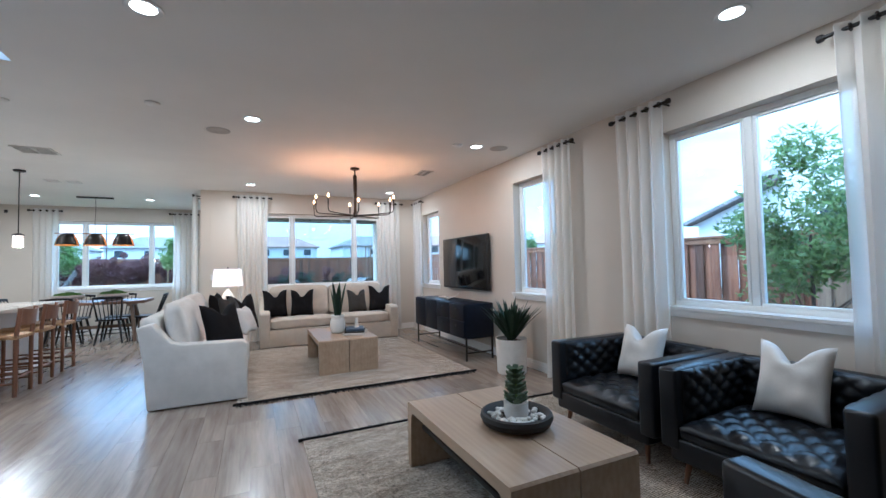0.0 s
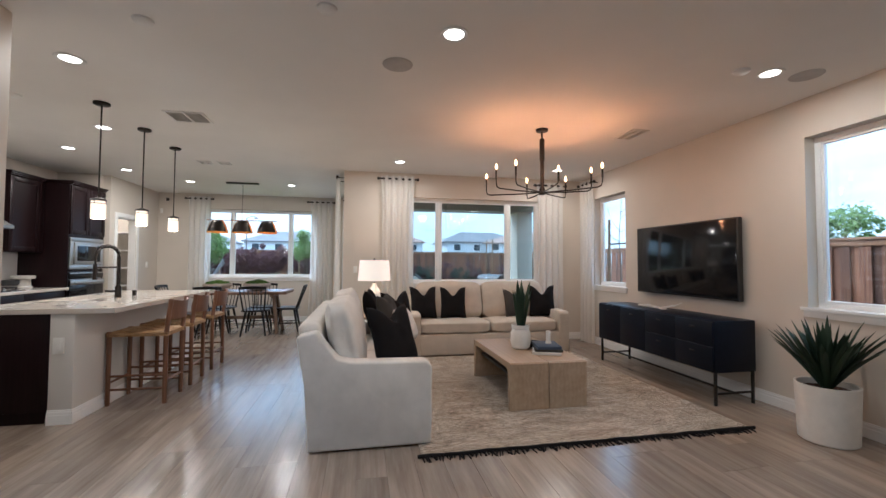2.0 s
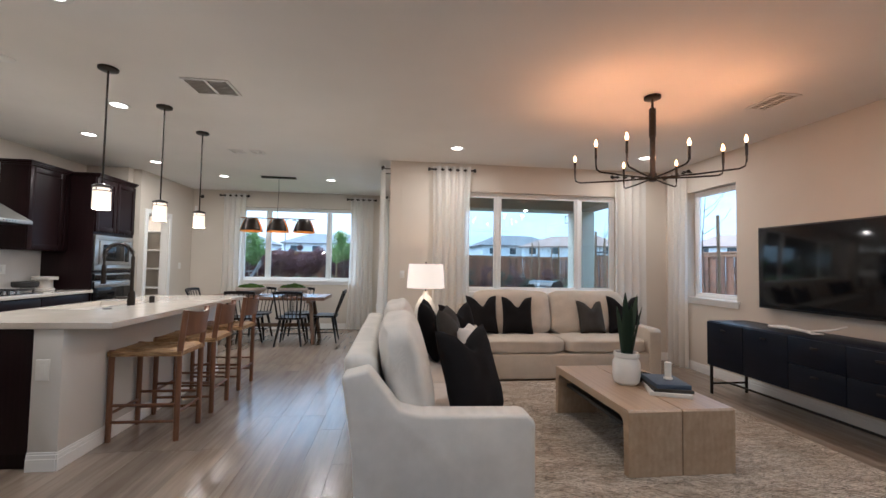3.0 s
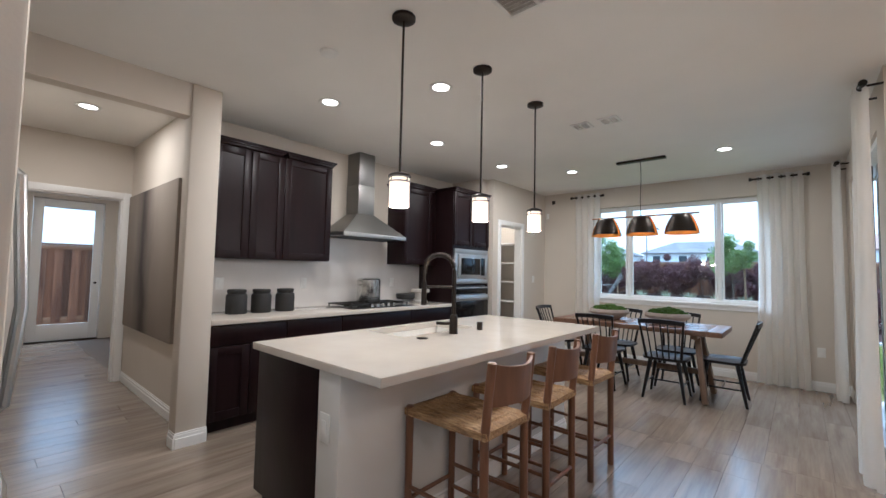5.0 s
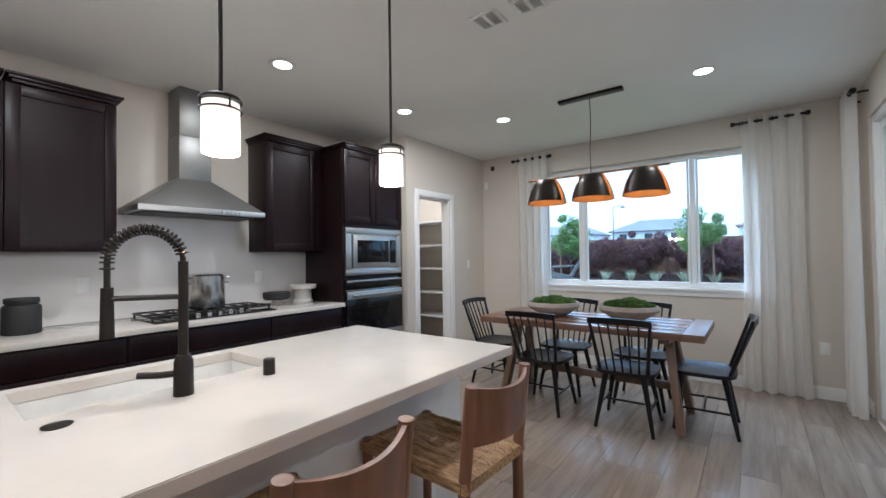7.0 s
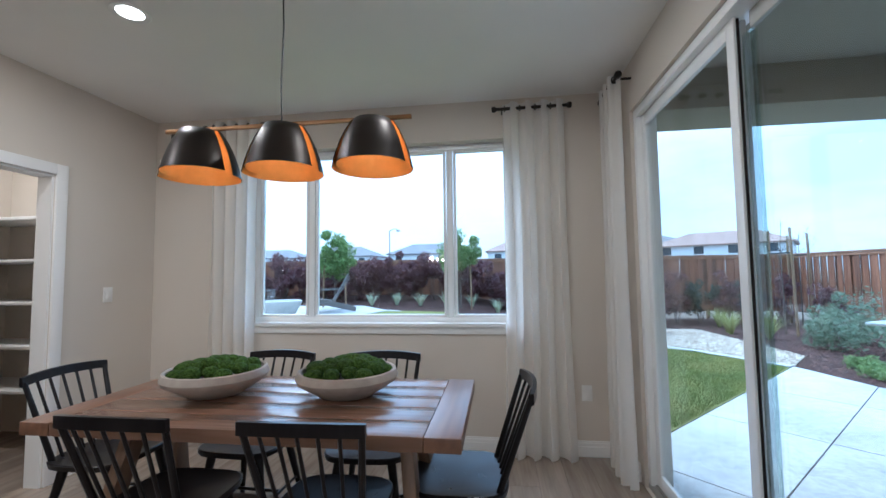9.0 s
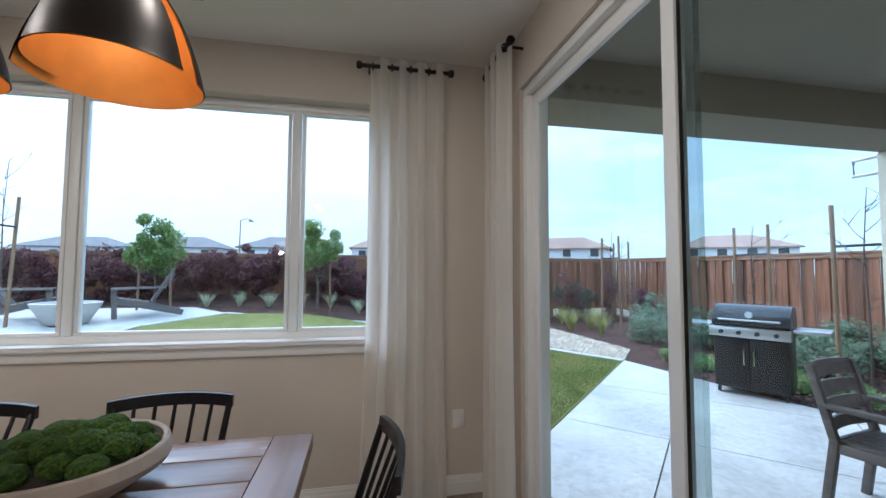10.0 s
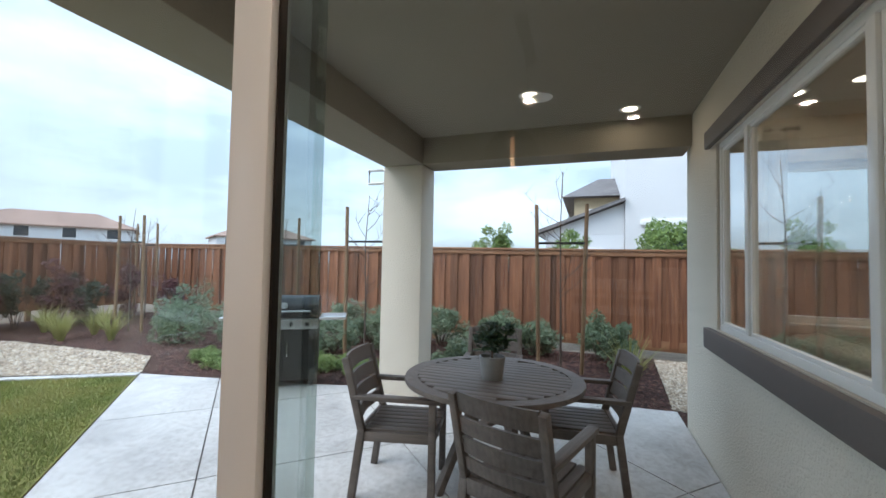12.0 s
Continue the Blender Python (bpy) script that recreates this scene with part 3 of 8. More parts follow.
def baseboard(x0, y0, x1, y1, nx, ny):
    """A stepped skirting along a wall's foot; (nx, ny) points into the room."""
    bm = bmesh.new()
    for d, z0, z1 in ((0.014, 0.0, 0.075), (0.010, 0.074, 0.1), (0.006, 0.099, 0.115)):
        xs = sorted((x0, x1 if x1 != x0 else x0 + nx * d))
        ys = sorted((y0, y1 if y1 != y0 else y0 + ny * d))
        box(xs[0], xs[1], ys[0], ys[1], z0, z1, 0.002, bm=bm, seg=1)
    return solid("baseboard", bm, TRIM, "white stepped baseboard along the wall", "baseboard", kind="structure", group="baseboards")


baseboard(EX, SOUTH, EX, BY, -1, 0)
baseboard(SX, BY, EX, BY, 0, -1)
baseboard(SX, 11.1, SX, DY, -1, 0)
baseboard(SX, BY, SX, 8.86, -1, 0)
baseboard(PX, DY, SX, DY, 0, -1)
baseboard(PX, 10.70, PX, DY, 1, 0)
baseboard(OX + 0.02, 5.745, OX + 0.02, 5.96, 1, 0)
baseboard(OX - 0.1, 5.745, OX + 0.03, 5.745, 0, -1)
baseboard(OX, 4.70, OX, 4.84, 1, 0)
baseboard(OX - 0.12, 4.84, OX + 0.012, 4.84, 0, 1)
baseboard(FX, SOUTH, FX, 4.768, 1, 0)
baseboard(FX - 0.16, 4.768, FX + 0.012, 4.768, 0, 1)
baseboard(-7.08, 5.90, OX - 0.12, 5.90, 0, -1)
baseboard(-7.08, 4.74, OX - 0.12, 4.74, 0, 1)
baseboard(-10.7, 4.74, -7.2, 4.74, 0, 1)


def window(name, axis, inner, outer, hole, mullions, label, toward):
    """A vinyl window set in a hole: frame, bars, panes and a sill. toward: +1 when outside lies along the axis."""
    a, b, c, d = hole
    w = thing(name, label, "window", kind="structure")
    t0, t1 = (outer - 0.075 * toward, outer - 0.02 * toward)
    t0, t1 = min(t0, t1), max(t0, t1)

    def put(p, q, r, s, u0, u1, bevel=0.004):
        return box(u0, u1, p, q, r, s, bevel) if axis == "x" else box(p, q, u0, u1, r, s, bevel)

    e = 0.045
    fr = bmesh.new()
    for p, q, r, s in ((a, b, c, c + e), (a, b, d - e, d), (a, a + e, c + e, d - e), (b - e, b, c + e, d - e)):
        merge(fr, put(p, q, r, s, t0, t1))
    part("window_frame", fr, VINYL, w)
    edges = [a + e] + [m for m in mullions] + [b - e]
    for m in mullions:
        part("mullion", put(m - 0.026, m + 0.026, c + e, d - e, t0 + 0.004, t1 + 0.004), VINYL, w)
    mid = (t0 + t1) / 2
    for p, q in zip(edges, edges[1:]):
        pane = part("pane", put(p + 0.01, q - 0.01, c + e + 0.001, d - e - 0.001, mid - 0.003, mid + 0.003, 0), WINGLASS if name == "window_4" else GLASS, w, smooth=0)
        pane.visible_shadow = False
        sash = bmesh.new()
        k = 0.022
        p2, q2 = p + (0 if p == a + e else 0.032), q - (0 if q == b - e else 0.032)
        for x0, x1, z0, z1 in ((p2, q2, c + e, c + e + k), (p2, q2, d - e - k, d - e), (p2, p2 + k, c + e + k, d - e - k), (q2 - k, q2, c + e + k, d - e - k)):
            merge(sash, put(x0, x1, z0, z1, mid - 0.018, mid + 0.018, 0.002))
        part("sash", sash, VINYL, w)
    s0, s1 = (inner - 0.035 * toward, outer - 0.075 * toward)
    s0, s1 = min(s0, s1), max(s0, s1)
    sill = put(a + 0.002, b - 0.002, c + 0.0005, c + 0.006, s0 if toward > 0 else inner, inner if toward < 0 else s1, 0)
    nose0, nose1 = sorted((inner - 0.035 * toward, inner - 0.001 * toward))
    merge(sill, put(a - 0.045, b + 0.045, c - 0.02, c + 0.006, nose0, nose1, 0.005))
    ap0, ap1 = sorted((inner - 0.016 * toward, inner - 0.001 * toward))
    merge(sill, put(a - 0.03, b + 0.03, c - 0.075, c - 0.02, ap0, ap1, 0.003))
    part("window_sill", sill, TRIM, w)
    return w


window("window_1", "x", EX, EXO, WIN_C, [1.98], "white vinyl two-pane window looking on a leafy tree", 1)
window("window_2", "x", EX, EXO, WIN_B, [], "narrow white vinyl window facing the wooden fence", 1)
window("window_3", "x", EX, EXO, WIN_A, [], "narrow white vinyl window beside the corner", 1)
window("window_4", "y", BY, BYO, WIN_BACK, [0.83, 2.03], "wide white vinyl window facing the covered patio", 1)
window("window_5", "y", DY, DYO, WIN_DINE, [-3.165, -1.97], "wide white vinyl window facing the back lawn", 1)

# sliding glass door
sd = thing("door_1", "white framed sliding glass door to the patio", "sliding door", kind="structure")
fr = bmesh.new()
for y0, y1, z0, z1 in ((8.90, 11.04, 2.37, 2.42), (8.90, 8.95, 0.03, 2.37), (10.99, 11.04, 0.03, 2.37)):
    box(-0.675, -0.545, y0, y1, z0, z1, 0.004, bm=fr)
part("door_frame", fr, VINYL, sd)
track = box(-0.675, -0.53, 8.90, 11.04, 0.0, 0.03, 0.003)
for x in (-0.645, -0.59):
    box(x - 0.006, x + 0.006, 8.95, 10.99, 0.03, 0.042, bm=track)
part("track", track, STEEL, sd)


for x, y0, y1, face in ((-0.628, 9.946, 10.99, VINYL), (-0.585, 8.95, 9.985, STILE)):
    leaf = bmesh.new()
    sw = 0.056 if face == VINYL else 0.068
    box(x - 0.011, x + 0.011, y0, y0 + sw, 0.042, 2.37, 0.004, bm=leaf)
    edge = sw if face == VINYL else 0.012
    box(x - 0.011, x + 0.011, y1 - edge, y1, 0.042, 2.37, 0.004, bm=leaf)
    box(x - 0.011, x + 0.011, y0 + sw, y1 - sw, 0.042, 0.12, 0.004, bm=leaf)
    box(x - 0.011, x + 0.011, y0 + sw, y1 - sw, 2.30, 2.37, 0.004, bm=leaf)
    lf = part("door_leaf", leaf, face, sd)
    gl = part("pane", box(x - 0.004, x + 0.004, y0 + sw - 0.005, y1 - sw + 0.005, 0.115, 2.305), DOORGLASS, lf, smooth=0)
    gl.visible_shadow = False
    if face == STILE:
        strip = part("overlap_strip", box(x - 0.009, x + 0.009, y1 - sw, y1 - 0.013, 0.121, 2.299), STRIPGLASS, lf, "grey-green glazed overlap strip", smooth=0)
        strip.visible_shadow = False
seal = box(-0.628, -0.618, 9.942, 9.9455, 0.05, 2.36)
part("weather_seal", seal, BRONZE, sd)

# cased pantry doorway and hall casings


def casing(name, x, y0, y1, top, toward, label):
    bm = bmesh.new()
    x0, x1 = sorted((x, x + 0.018 * toward))
    w = 0.075
    box(x0, x1, y0 - w, y0, 0, top + w, 0.004, bm=bm)
    box(x0, x1, y1, y1 + w, 0, top + w, 0.004, bm=bm)
    box(x0, x1, y0, y1, top, top + w, 0.004, bm=bm)
    j0, j1 = sorted((x - 0.004 * toward, x - 0.118 * toward))
    box(j0, j1, y0, y0 + 0.015, 0, top - 0.016, bm=bm)
    box(j0, j1, y1 - 0.015, y1, 0, top - 0.016, bm=bm)
    box(j0, j1, y0, y1, top - 0.015, top - 0.001, bm=bm)
    return solid(name, bm, TRIM, label, "door casing", kind="structure")


casing("trim_pantry", PX, 10.0, 10.62, 2.075, 1, "white painted casing round the pantry doorway")
casing("trim_hall", -7.08, 5.02, 5.82, 2.10, 1, "white painted casing round the hall opening")

# ---- kitchen ----


def shaker_door(parent, x, y0, y1, z0, z1, name="door", handle=None, face=1, mat=ESPRESSO):
    """A framed cabinet door standing on the plane x, facing +x (face 1) or on y facing +y (face 2)."""
    f = 0.065
    bm = bmesh.new()
    g = 0.003

    def put(a, b, c, d, t0, t1, bev):
        if face == 1:
            box(x + t0, x + t1, a, b, c, d, bev, bm=bm)
        else:
            box(a, b, x + t0, x + t1, c, d, bev, bm=bm)

    y0, y1, z0, z1 = y0 + g, y1 - g, z0 + g, z1 - g
    put(y0, y0 + f, z0, z1, 0, 0.02, 0.002)
    put(y1 - f, y1, z0, z1, 0, 0.02, 0.002)
    put(y0 + f, y1 - f, z0, z0 + f, 0, 0.02, 0.002)
    put(y0 + f, y1 - f, z1 - f, z1, 0, 0.02, 0.002)
    put(y0 + f - 0.004, y1 - f + 0.004, z0 + f - 0.004, z1 - f + 0.004, 0.002, 0.009, 0)
    return part(name, bm, mat, parent)


def drawer_front(parent, x, y0, y1, z0, z1, face=1):
    g = 0.004
    bm = box(x, x + 0.02, y0 + g, y1 - g, z0 + g, z1 - g, 0.004) if face == 1 else box(y0 + g, y1 - g, x, x + 0.02, z0 + g, z1 - g, 0.004)
    return part("drawer_front", bm, ESPRESSO, parent)


def crown(x0, x1, y0, y1, z):
    bm = bmesh.new()
    for k, (o, h0, h1) in enumerate(((0.006, 0, 0.022), (0.02, 0.02, 0.042), (0.034, 0.04, 0.056))):
        box(x0, x1 + o, y0 - o, y1 + o, z + h0, z + h1, 0.004, bm=bm)
    return bm


UX = -4.98
for y0, y1, doors in ((6.04, 6.70, 2), (6.70, 7.24, 1)):
    c = thing("wall_cabinet", "dark espresso shaker wall cabinet above the counter", "cabinet", group="wall cabinets")
    part("body", box(KX, UX, y0 + 0.001, y1 - 0.001, 1.42, 2.44, 0.002), ESPRESSO, c)
    w = (y1 - y0) / doors
    for i in range(doors):
        shaker_door(c, UX, y0 + i * w, y0 + (i + 1) * w, 1.425, 2.435)
    part("crown", crown(KX, UX + 0.02, y0 + (0.036 if y0 > 6.5 else 0), y1 - (0.036 if y0 < 6.5 else 0), 2.441), ESPRESSO, c)
c = thing("wall_cabinet", "dark espresso shaker wall cabinet beside the ovens", "cabinet", group="wall cabinets")
part("body", box(KX, UX, 8.335, 8.94, 1.42, 2.44, 0.002), ESPRESSO, c)
shaker_door(c, UX, 8.335, 8.86, 1.425, 2.435)
part("filler", box(UX, UX + 0.019, 8.863, 8.94, 1.425, 2.435, 0.001), ESPRESSO, c)
part("crown", crown(KX, UX + 0.02, 8.335, 8.90, 2.441), ESPRESSO, c)

CX = -4.66
rows = ((5.97, 6.62), (6.62, 7.22), (7.22, 8.20), (8.20, 8.94))
for y0, y1 in rows:
    c = thing("base_cabinet", "dark espresso base cabinet under the white counter", "cabinet", group="base cabinets")
    part("body", box(KX, CX - 0.02, y0 + 0.001, y1 - 0.001, 0.10, 0.872, 0.002), ESPRESSO, c)
    part("plinth", box(KX, CX - 0.09, y0 + 0.001, y1 - 0.001, 0.0, 0.10), ESPRESSO, c)
    drawer_front(c, CX - 0.02, y0, y1, 0.70, 0.862)
    w = (y1 - y0) / 2
    for i in range(2):
        shaker_door(c, CX - 0.02, y0 + i * w, y0 + (i + 1) * w, 0.11, 0.695)
solid("kitchen_counter", box(KX, -4.62, 5.965, 8.948, 0.874, 0.914, 0.004), QUARTZ, "white quartz counter along the kitchen wall", "counter")
solid("backsplash", box(KX + 0.001, KX + 0.014, 5.965, 8.948, 0.915, 1.419), SLAB, "pale quartz slab backsplash behind the cooktop", "backsplash", kind="structure")
solid("backsplash_hood", box(KX + 0.001, KX + 0.014, 7.245, 8.33, 1.4195, 1.7), SLAB, "pale quartz slab behind the range hood", "backsplash", kind="structure")
solid("backsplash_side", box(KX + 0.02, -4.66, 5.961, 5.966, 0.915, 1.42), SLAB, "pale quartz side splash at the counter end", "backsplash", kind="structure")

# tall oven cabinet
c = thing("oven_cabinet", "tall dark espresso cabinet holding microwave and oven", "cabinet")
TX = -4.66
tb = box(KX, TX, 8.95, 8.97, 0.1, 2.44, 0.002)
box(KX, TX, 9.77, 9.79, 0.1, 2.44, 0.002, bm=tb)
box(KX, TX, 8.97, 9.77, 1.66, 2.44, bm=tb)
box(KX, TX, 8.97, 9.77, 1.14, 1.17, bm=tb)
box(KX, TX, 8.97, 9.77, 0.1, 0.42, bm=tb)
box(KX, KX + 0.02, 8.97, 9.77, 0.42, 1.66, bm=tb)
part("body", tb, ESPRESSO, c)
shaker_door(c, TX, 8.96, 9.37, 1.70, 2.435)
shaker_door(c, TX, 9.37, 9.78, 1.70, 2.435)
drawer_front(c, TX, 8.96, 9.78, 0.12, 0.41)
part("crown", crown(KX, TX + 0.02, 8.985, 9.758, 2.441), ESPRESSO, c)

m = thing("microwave", "stainless built-in microwave with a dark window", "microwave")
part("body", box(KX + 0.06, TX - 0.002, 8.99, 9.75, 1.175, 1.655), STEEL, m)
tr = bmesh.new()
for y0, y1, z0, z1 in ((8.975, 9.765, 1.175, 1.235), (8.975, 9.765, 1.595, 1.655), (8.975, 9.045, 1.235, 1.595), (9.695, 9.765, 1.235, 1.595)):
    box(TX, TX + 0.02, y0, y1, z0, z1, 0.003, bm=tr)
part("trim_frame", tr, STEEL, m)
part("door", box(TX, TX + 0.032, 9.06, 9.68, 1.25, 1.58, 0.006), STEEL, m)
part("door_window", box(TX + 0.0325, TX + 0.036, 9.11, 9.55, 1.30, 1.53, 0.001), BLACKGLASS, m)
part("control_panel", box(TX + 0.0325, TX + 0.036, 9.57, 9.66, 1.29, 1.54, 0.001), BLACKGLASS, m)
m = thing("oven", "stainless built-in wall oven with black glass door", "oven")
part("body", box(KX + 0.06, TX - 0.002, 8.99, 9.75, 0.44, 1.13), STEEL, m)
part("control_panel", box(TX, TX + 0.025, 8.975, 9.765, 1.03, 1.13, 0.003), BLACKGLASS, m)
part("display_strip", box(TX + 0.0255, TX + 0.028, 8.98, 9.76, 1.105, 1.125, 0.001), STEEL, m)
part("door", box(TX, TX + 0.03, 8.975, 9.765, 0.52, 1.02, 0.004), BLACKGLASS, m)
part("door_rail", box(TX + 0.0305, TX + 0.036, 8.978, 9.762, 0.935, 1.015, 0.002), STEEL, m)
part("door_foot", box(TX + 0.0305, TX + 0.036, 8.978, 9.762, 0.525, 0.58, 0.002), STEEL, m)
part("vent_panel", box(TX, TX + 0.02, 8.975, 9.765, 0.43, 0.515, 0.002), STEEL, m)
hb = rod((TX + 0.07, 9.02, 0.975), (TX + 0.07, 9.72, 0.975), 0.012)
for y in (9.06, 9.68):
    rod((TX + 0.03, y, 0.975), (TX + 0.07, y, 0.975), 0.008, bm=hb)
part("handle", hb, STEEL, m)

# range hood
m = thing("range_hood", "stainless pyramid chimney range hood over the cooktop", "range hood")
hy = 7.79
cv = bmesh.new()
lo = [(KX + 0.015, hy - 0.46), (-4.845, hy - 0.46), (-4.845, hy + 0.46), (KX + 0.015, hy + 0.46)]
hi = [(KX + 0.015, hy - 0.14), (-5.04, hy - 0.14), (-5.04, hy + 0.11), (KX + 0.015, hy + 0.11)]
a = [cv.verts.new((x, y, 1.755)) for x, y in lo]
b = [cv.verts.new((x, y, 2.0)) for x, y in hi]
for i in range(4):
    cv.faces.new((a[i], a[(i + 1) % 4], b[(i + 1) % 4], b[i]))
cv.faces.new(a[::-1])
cv.faces.new(b)
bmesh.ops.recalc_face_normals(cv, faces=cv.faces[:])
part("canopy", cv, HOODSTEEL, m, smooth=0)
part("lip", box(KX + 0.015, -4.84, hy - 0.465, hy + 0.465, 1.712, 1.754, 0.003), STEEL, m)
part("chimney", box(KX + 0.015, -5.04, hy - 0.135, hy + 0.105, 2.001, 2.35, 0.003), HOODSTEEL, m)
part("chimney_upper", box(KX + 0.015, -5.044, hy - 0.131, hy + 0.101, 2.351, H - 0.002, 0.003), HOODSTEEL, m)
for k in range(5):
    part("button", rod((-4.84, hy + 0.1 + k * 0.035, 1.733), (-4.836, hy + 0.1 + k * 0.035, 1.733), 0.007), CHROME, m)
part("underside_filter", box(KX + 0.05, -4.88, hy - 0.42, hy + 0.42, 1.705, 1.711), IRON, m)

# gas cooktop
hy = 7.83
m = thing("cooktop", "black gas cooktop with cast iron grates and steel knobs", "cooktop")
part("tray", box(-5.20, -4.70, hy - 0.45, hy + 0.45, 0.9145, 0.924, 0.004), BLACKGLASS, m)
for k in range(3):
    gy = hy - 0.3 + k * 0.3
    g = bmesh.new()
    for dx in (-5.18, -4.96, -4.80):
        beam((dx, gy - 0.135, 0.952), (dx, gy + 0.135, 0.952), 0.012, 0.014, bm=g)
    for dy in (-0.135, -0.045, 0.045, 0.135):
        beam((-5.19, gy + dy, 0.952), (-4.79, gy + dy, 0.952), 0.012, 0.014, bm=g)
    for dx in (-5.18, -4.80):
        for dy in (-0.13, 0.13):
            rod((dx, gy + dy, 0.924), (dx, gy + dy, 0.952), 0.007, bm=g, seg=8)
    part("grate", g, IRON, m)
    part("burner", lathe([(0, 0.024), (0.05, 0.024), (0.05, 0.03), (0.035, 0.038), (0, 0.038)], at=(-5.0, gy, 0.9), seg=20), IRON, m)
for k in range(5):
    part("knob", lathe([(0, 0), (0.02, 0), (0.018, 0.03), (0.014, 0.034), (0, 0.034)], at=(-4.74, hy - 0.16 + k * 0.08, 0.924), seg=16), CHROME, m)

# cooking pots, canisters, cake stands
m = thing("stock_pot", "polished steel stock pot standing on the cooktop", "pot")
px, py = -5.04, 7.85
part("body", lathe([(0, 0), (0.135, 0), (0.14, 0.01), (0.14, 0.255), (0.144, 0.255), (0.134, 0.255), (0.132, 0.02), (0, 0.02)], at=(px, py, 0.96)), POTSTEEL, m)
part("lid", lathe([(0.134, 0.256), (0.134, 0.262), (0.12, 0.275), (0.03, 0.285), (0, 0.286)], at=(px, py, 0.96)), POTSTEEL, m)
for s in (-1, 1):
    for hz in (0.2, 0.245):
        part("handle", tube([(px, py + s * 0.128, 0.96 + hz), (px + 0.03, py + s * 0.165, 0.96 + hz), (px - 0.03, py + s * 0.165, 0.96 + hz), (px - 0.03, py + s * 0.128, 0.96 + hz)], 0.005), CHROME, m)
for y in (6.315, 6.545, 6.785):
    m = thing("canister", "matte black ceramic canister with a lid on the counter", "canister", Matrix.Translation((-5.03, y, 0.9145)), "canisters")
    part("jar", lathe([(0, 0), (0.085, 0), (0.09, 0.008), (0.09, 0.16), (0.084, 0.175), (0.074, 0.18), (0.074, 0.188), (0, 0.188)]), BLACKCLAY, m)
    part("lid", lathe([(0, 0.189), (0.079, 0.189), (0.081, 0.193), (0.081, 0.215), (0.077, 0.22), (0, 0.221)]), BLACKCLAY, m)
m = thing("cake_stand", "low black ceramic stand with a knob on the counter", "cake stand", Matrix.Translation((-5.08, 8.50, 0.9145)))
part("foot", lathe([(0, 0), (0.05, 0), (0.045, 0.05), (0, 0.05)]), STONE, m)
part("bowl", lathe([(0, 0.05), (0.11, 0.052), (0.125, 0.07), (0.125, 0.115), (0.12, 0.12), (0, 0.122)]), BLACKCLAY, m)
m = thing("cake_stand", "tall pale stone pedestal stand on the counter", "cake stand", Matrix.Translation((-5.09, 8.79, 0.9145)))
part("foot", lathe([(0, 0), (0.1, 0), (0.1, 0.02), (0.085, 0.03), (0.08, 0.13), (0, 0.13)]), STONE, m)
part("top", lathe([(0, 0.131), (0.125, 0.131), (0.13, 0.138), (0.13, 0.168), (0.125, 0.175), (0, 0.175)]), STONE, m)

# wall plates on the backsplash


def plate_on(name, place, rz, w, h, label, cat, slots=1, mat=PLASTIC):
    t = thing(name, label, cat, pose(*place, 0, 0, rz))
    part("cover", box(-w / 2, w / 2, -0.006, 0, -h / 2, h / 2, 0.002), mat, t)
    for i in range(slots):
        cx = (i - (slots - 1) / 2) * 0.046
        part("rocker", box(cx - 0.016, cx + 0.016, -0.010, -0.006, -0.033, 0.033, 0.0015), mat, t)
    return t


for y in (6.25, 7.12, 8.42):
    plate_on("outlet", (KX + 0.0145, y, 1.18), 90, 0.075, 0.115, "white wall outlet on the pale backsplash", "outlet")

# island
IX0, IX1, IY0, IY1 = -3.51, -2.385, 5.795, 8.14
isl = thing("kitchen_island", "kitchen island with white painted side and dark cabinets", "kitchen island")
part("back_wall", box(-2.84, -2.67, IY0 + 0.012, 8.10, 0.0, 0.872, 0.004), ISLAND_PAINT, isl, "painted drywall back of the island")
for y0, y1, z1 in ((IY0 + 0.045, 6.53, 0.872), (6.53, 7.33, 0.71), (7.33, 8.09, 0.872)):
    part("cabinet_body", box(-3.46, -2.841, y0 + 0.001, y1 - 0.001, 0.1, z1, 0.002), ESPRESSO, isl)
part("end_panel", box(-3.47, -2.842, IY0 + 0.02, IY0 + 0.044, 0.1, 0.872, 0.002), ESPRESSO, isl, "dark espresso end panel")
part("plinth", box(-3.42, -2.842, IY0 + 0.05, 8.08, 0.0, 0.099), ESPRESSO, isl)
sk = bmesh.new()
for d, z0, z1 in ((0.014, 0.0, 0.075), (0.010, 0.074, 0.1), (0.006, 0.099, 0.115)):
    box(-2.67, -2.67 + d, IY0 + 0.012 - d, 8.10 + d, z0, z1, 0.002, bm=sk, seg=1)
    box(-2.84, -2.67, IY0 + 0.012 - d, IY0 + 0.0119, z0, z1, 0.002, bm=sk, seg=1)
    box(-2.84, -2.67, 8.1001, 8.10 + d, z0, z1, 0.002, bm=sk, seg=1)
part("baseboard", sk, TRIM, isl)
plate_on("outlet", (-2.775, IY0 + 0.0115, 0.62), 0, 0.08, 0.13, "white outlet box on the island's end", "outlet")

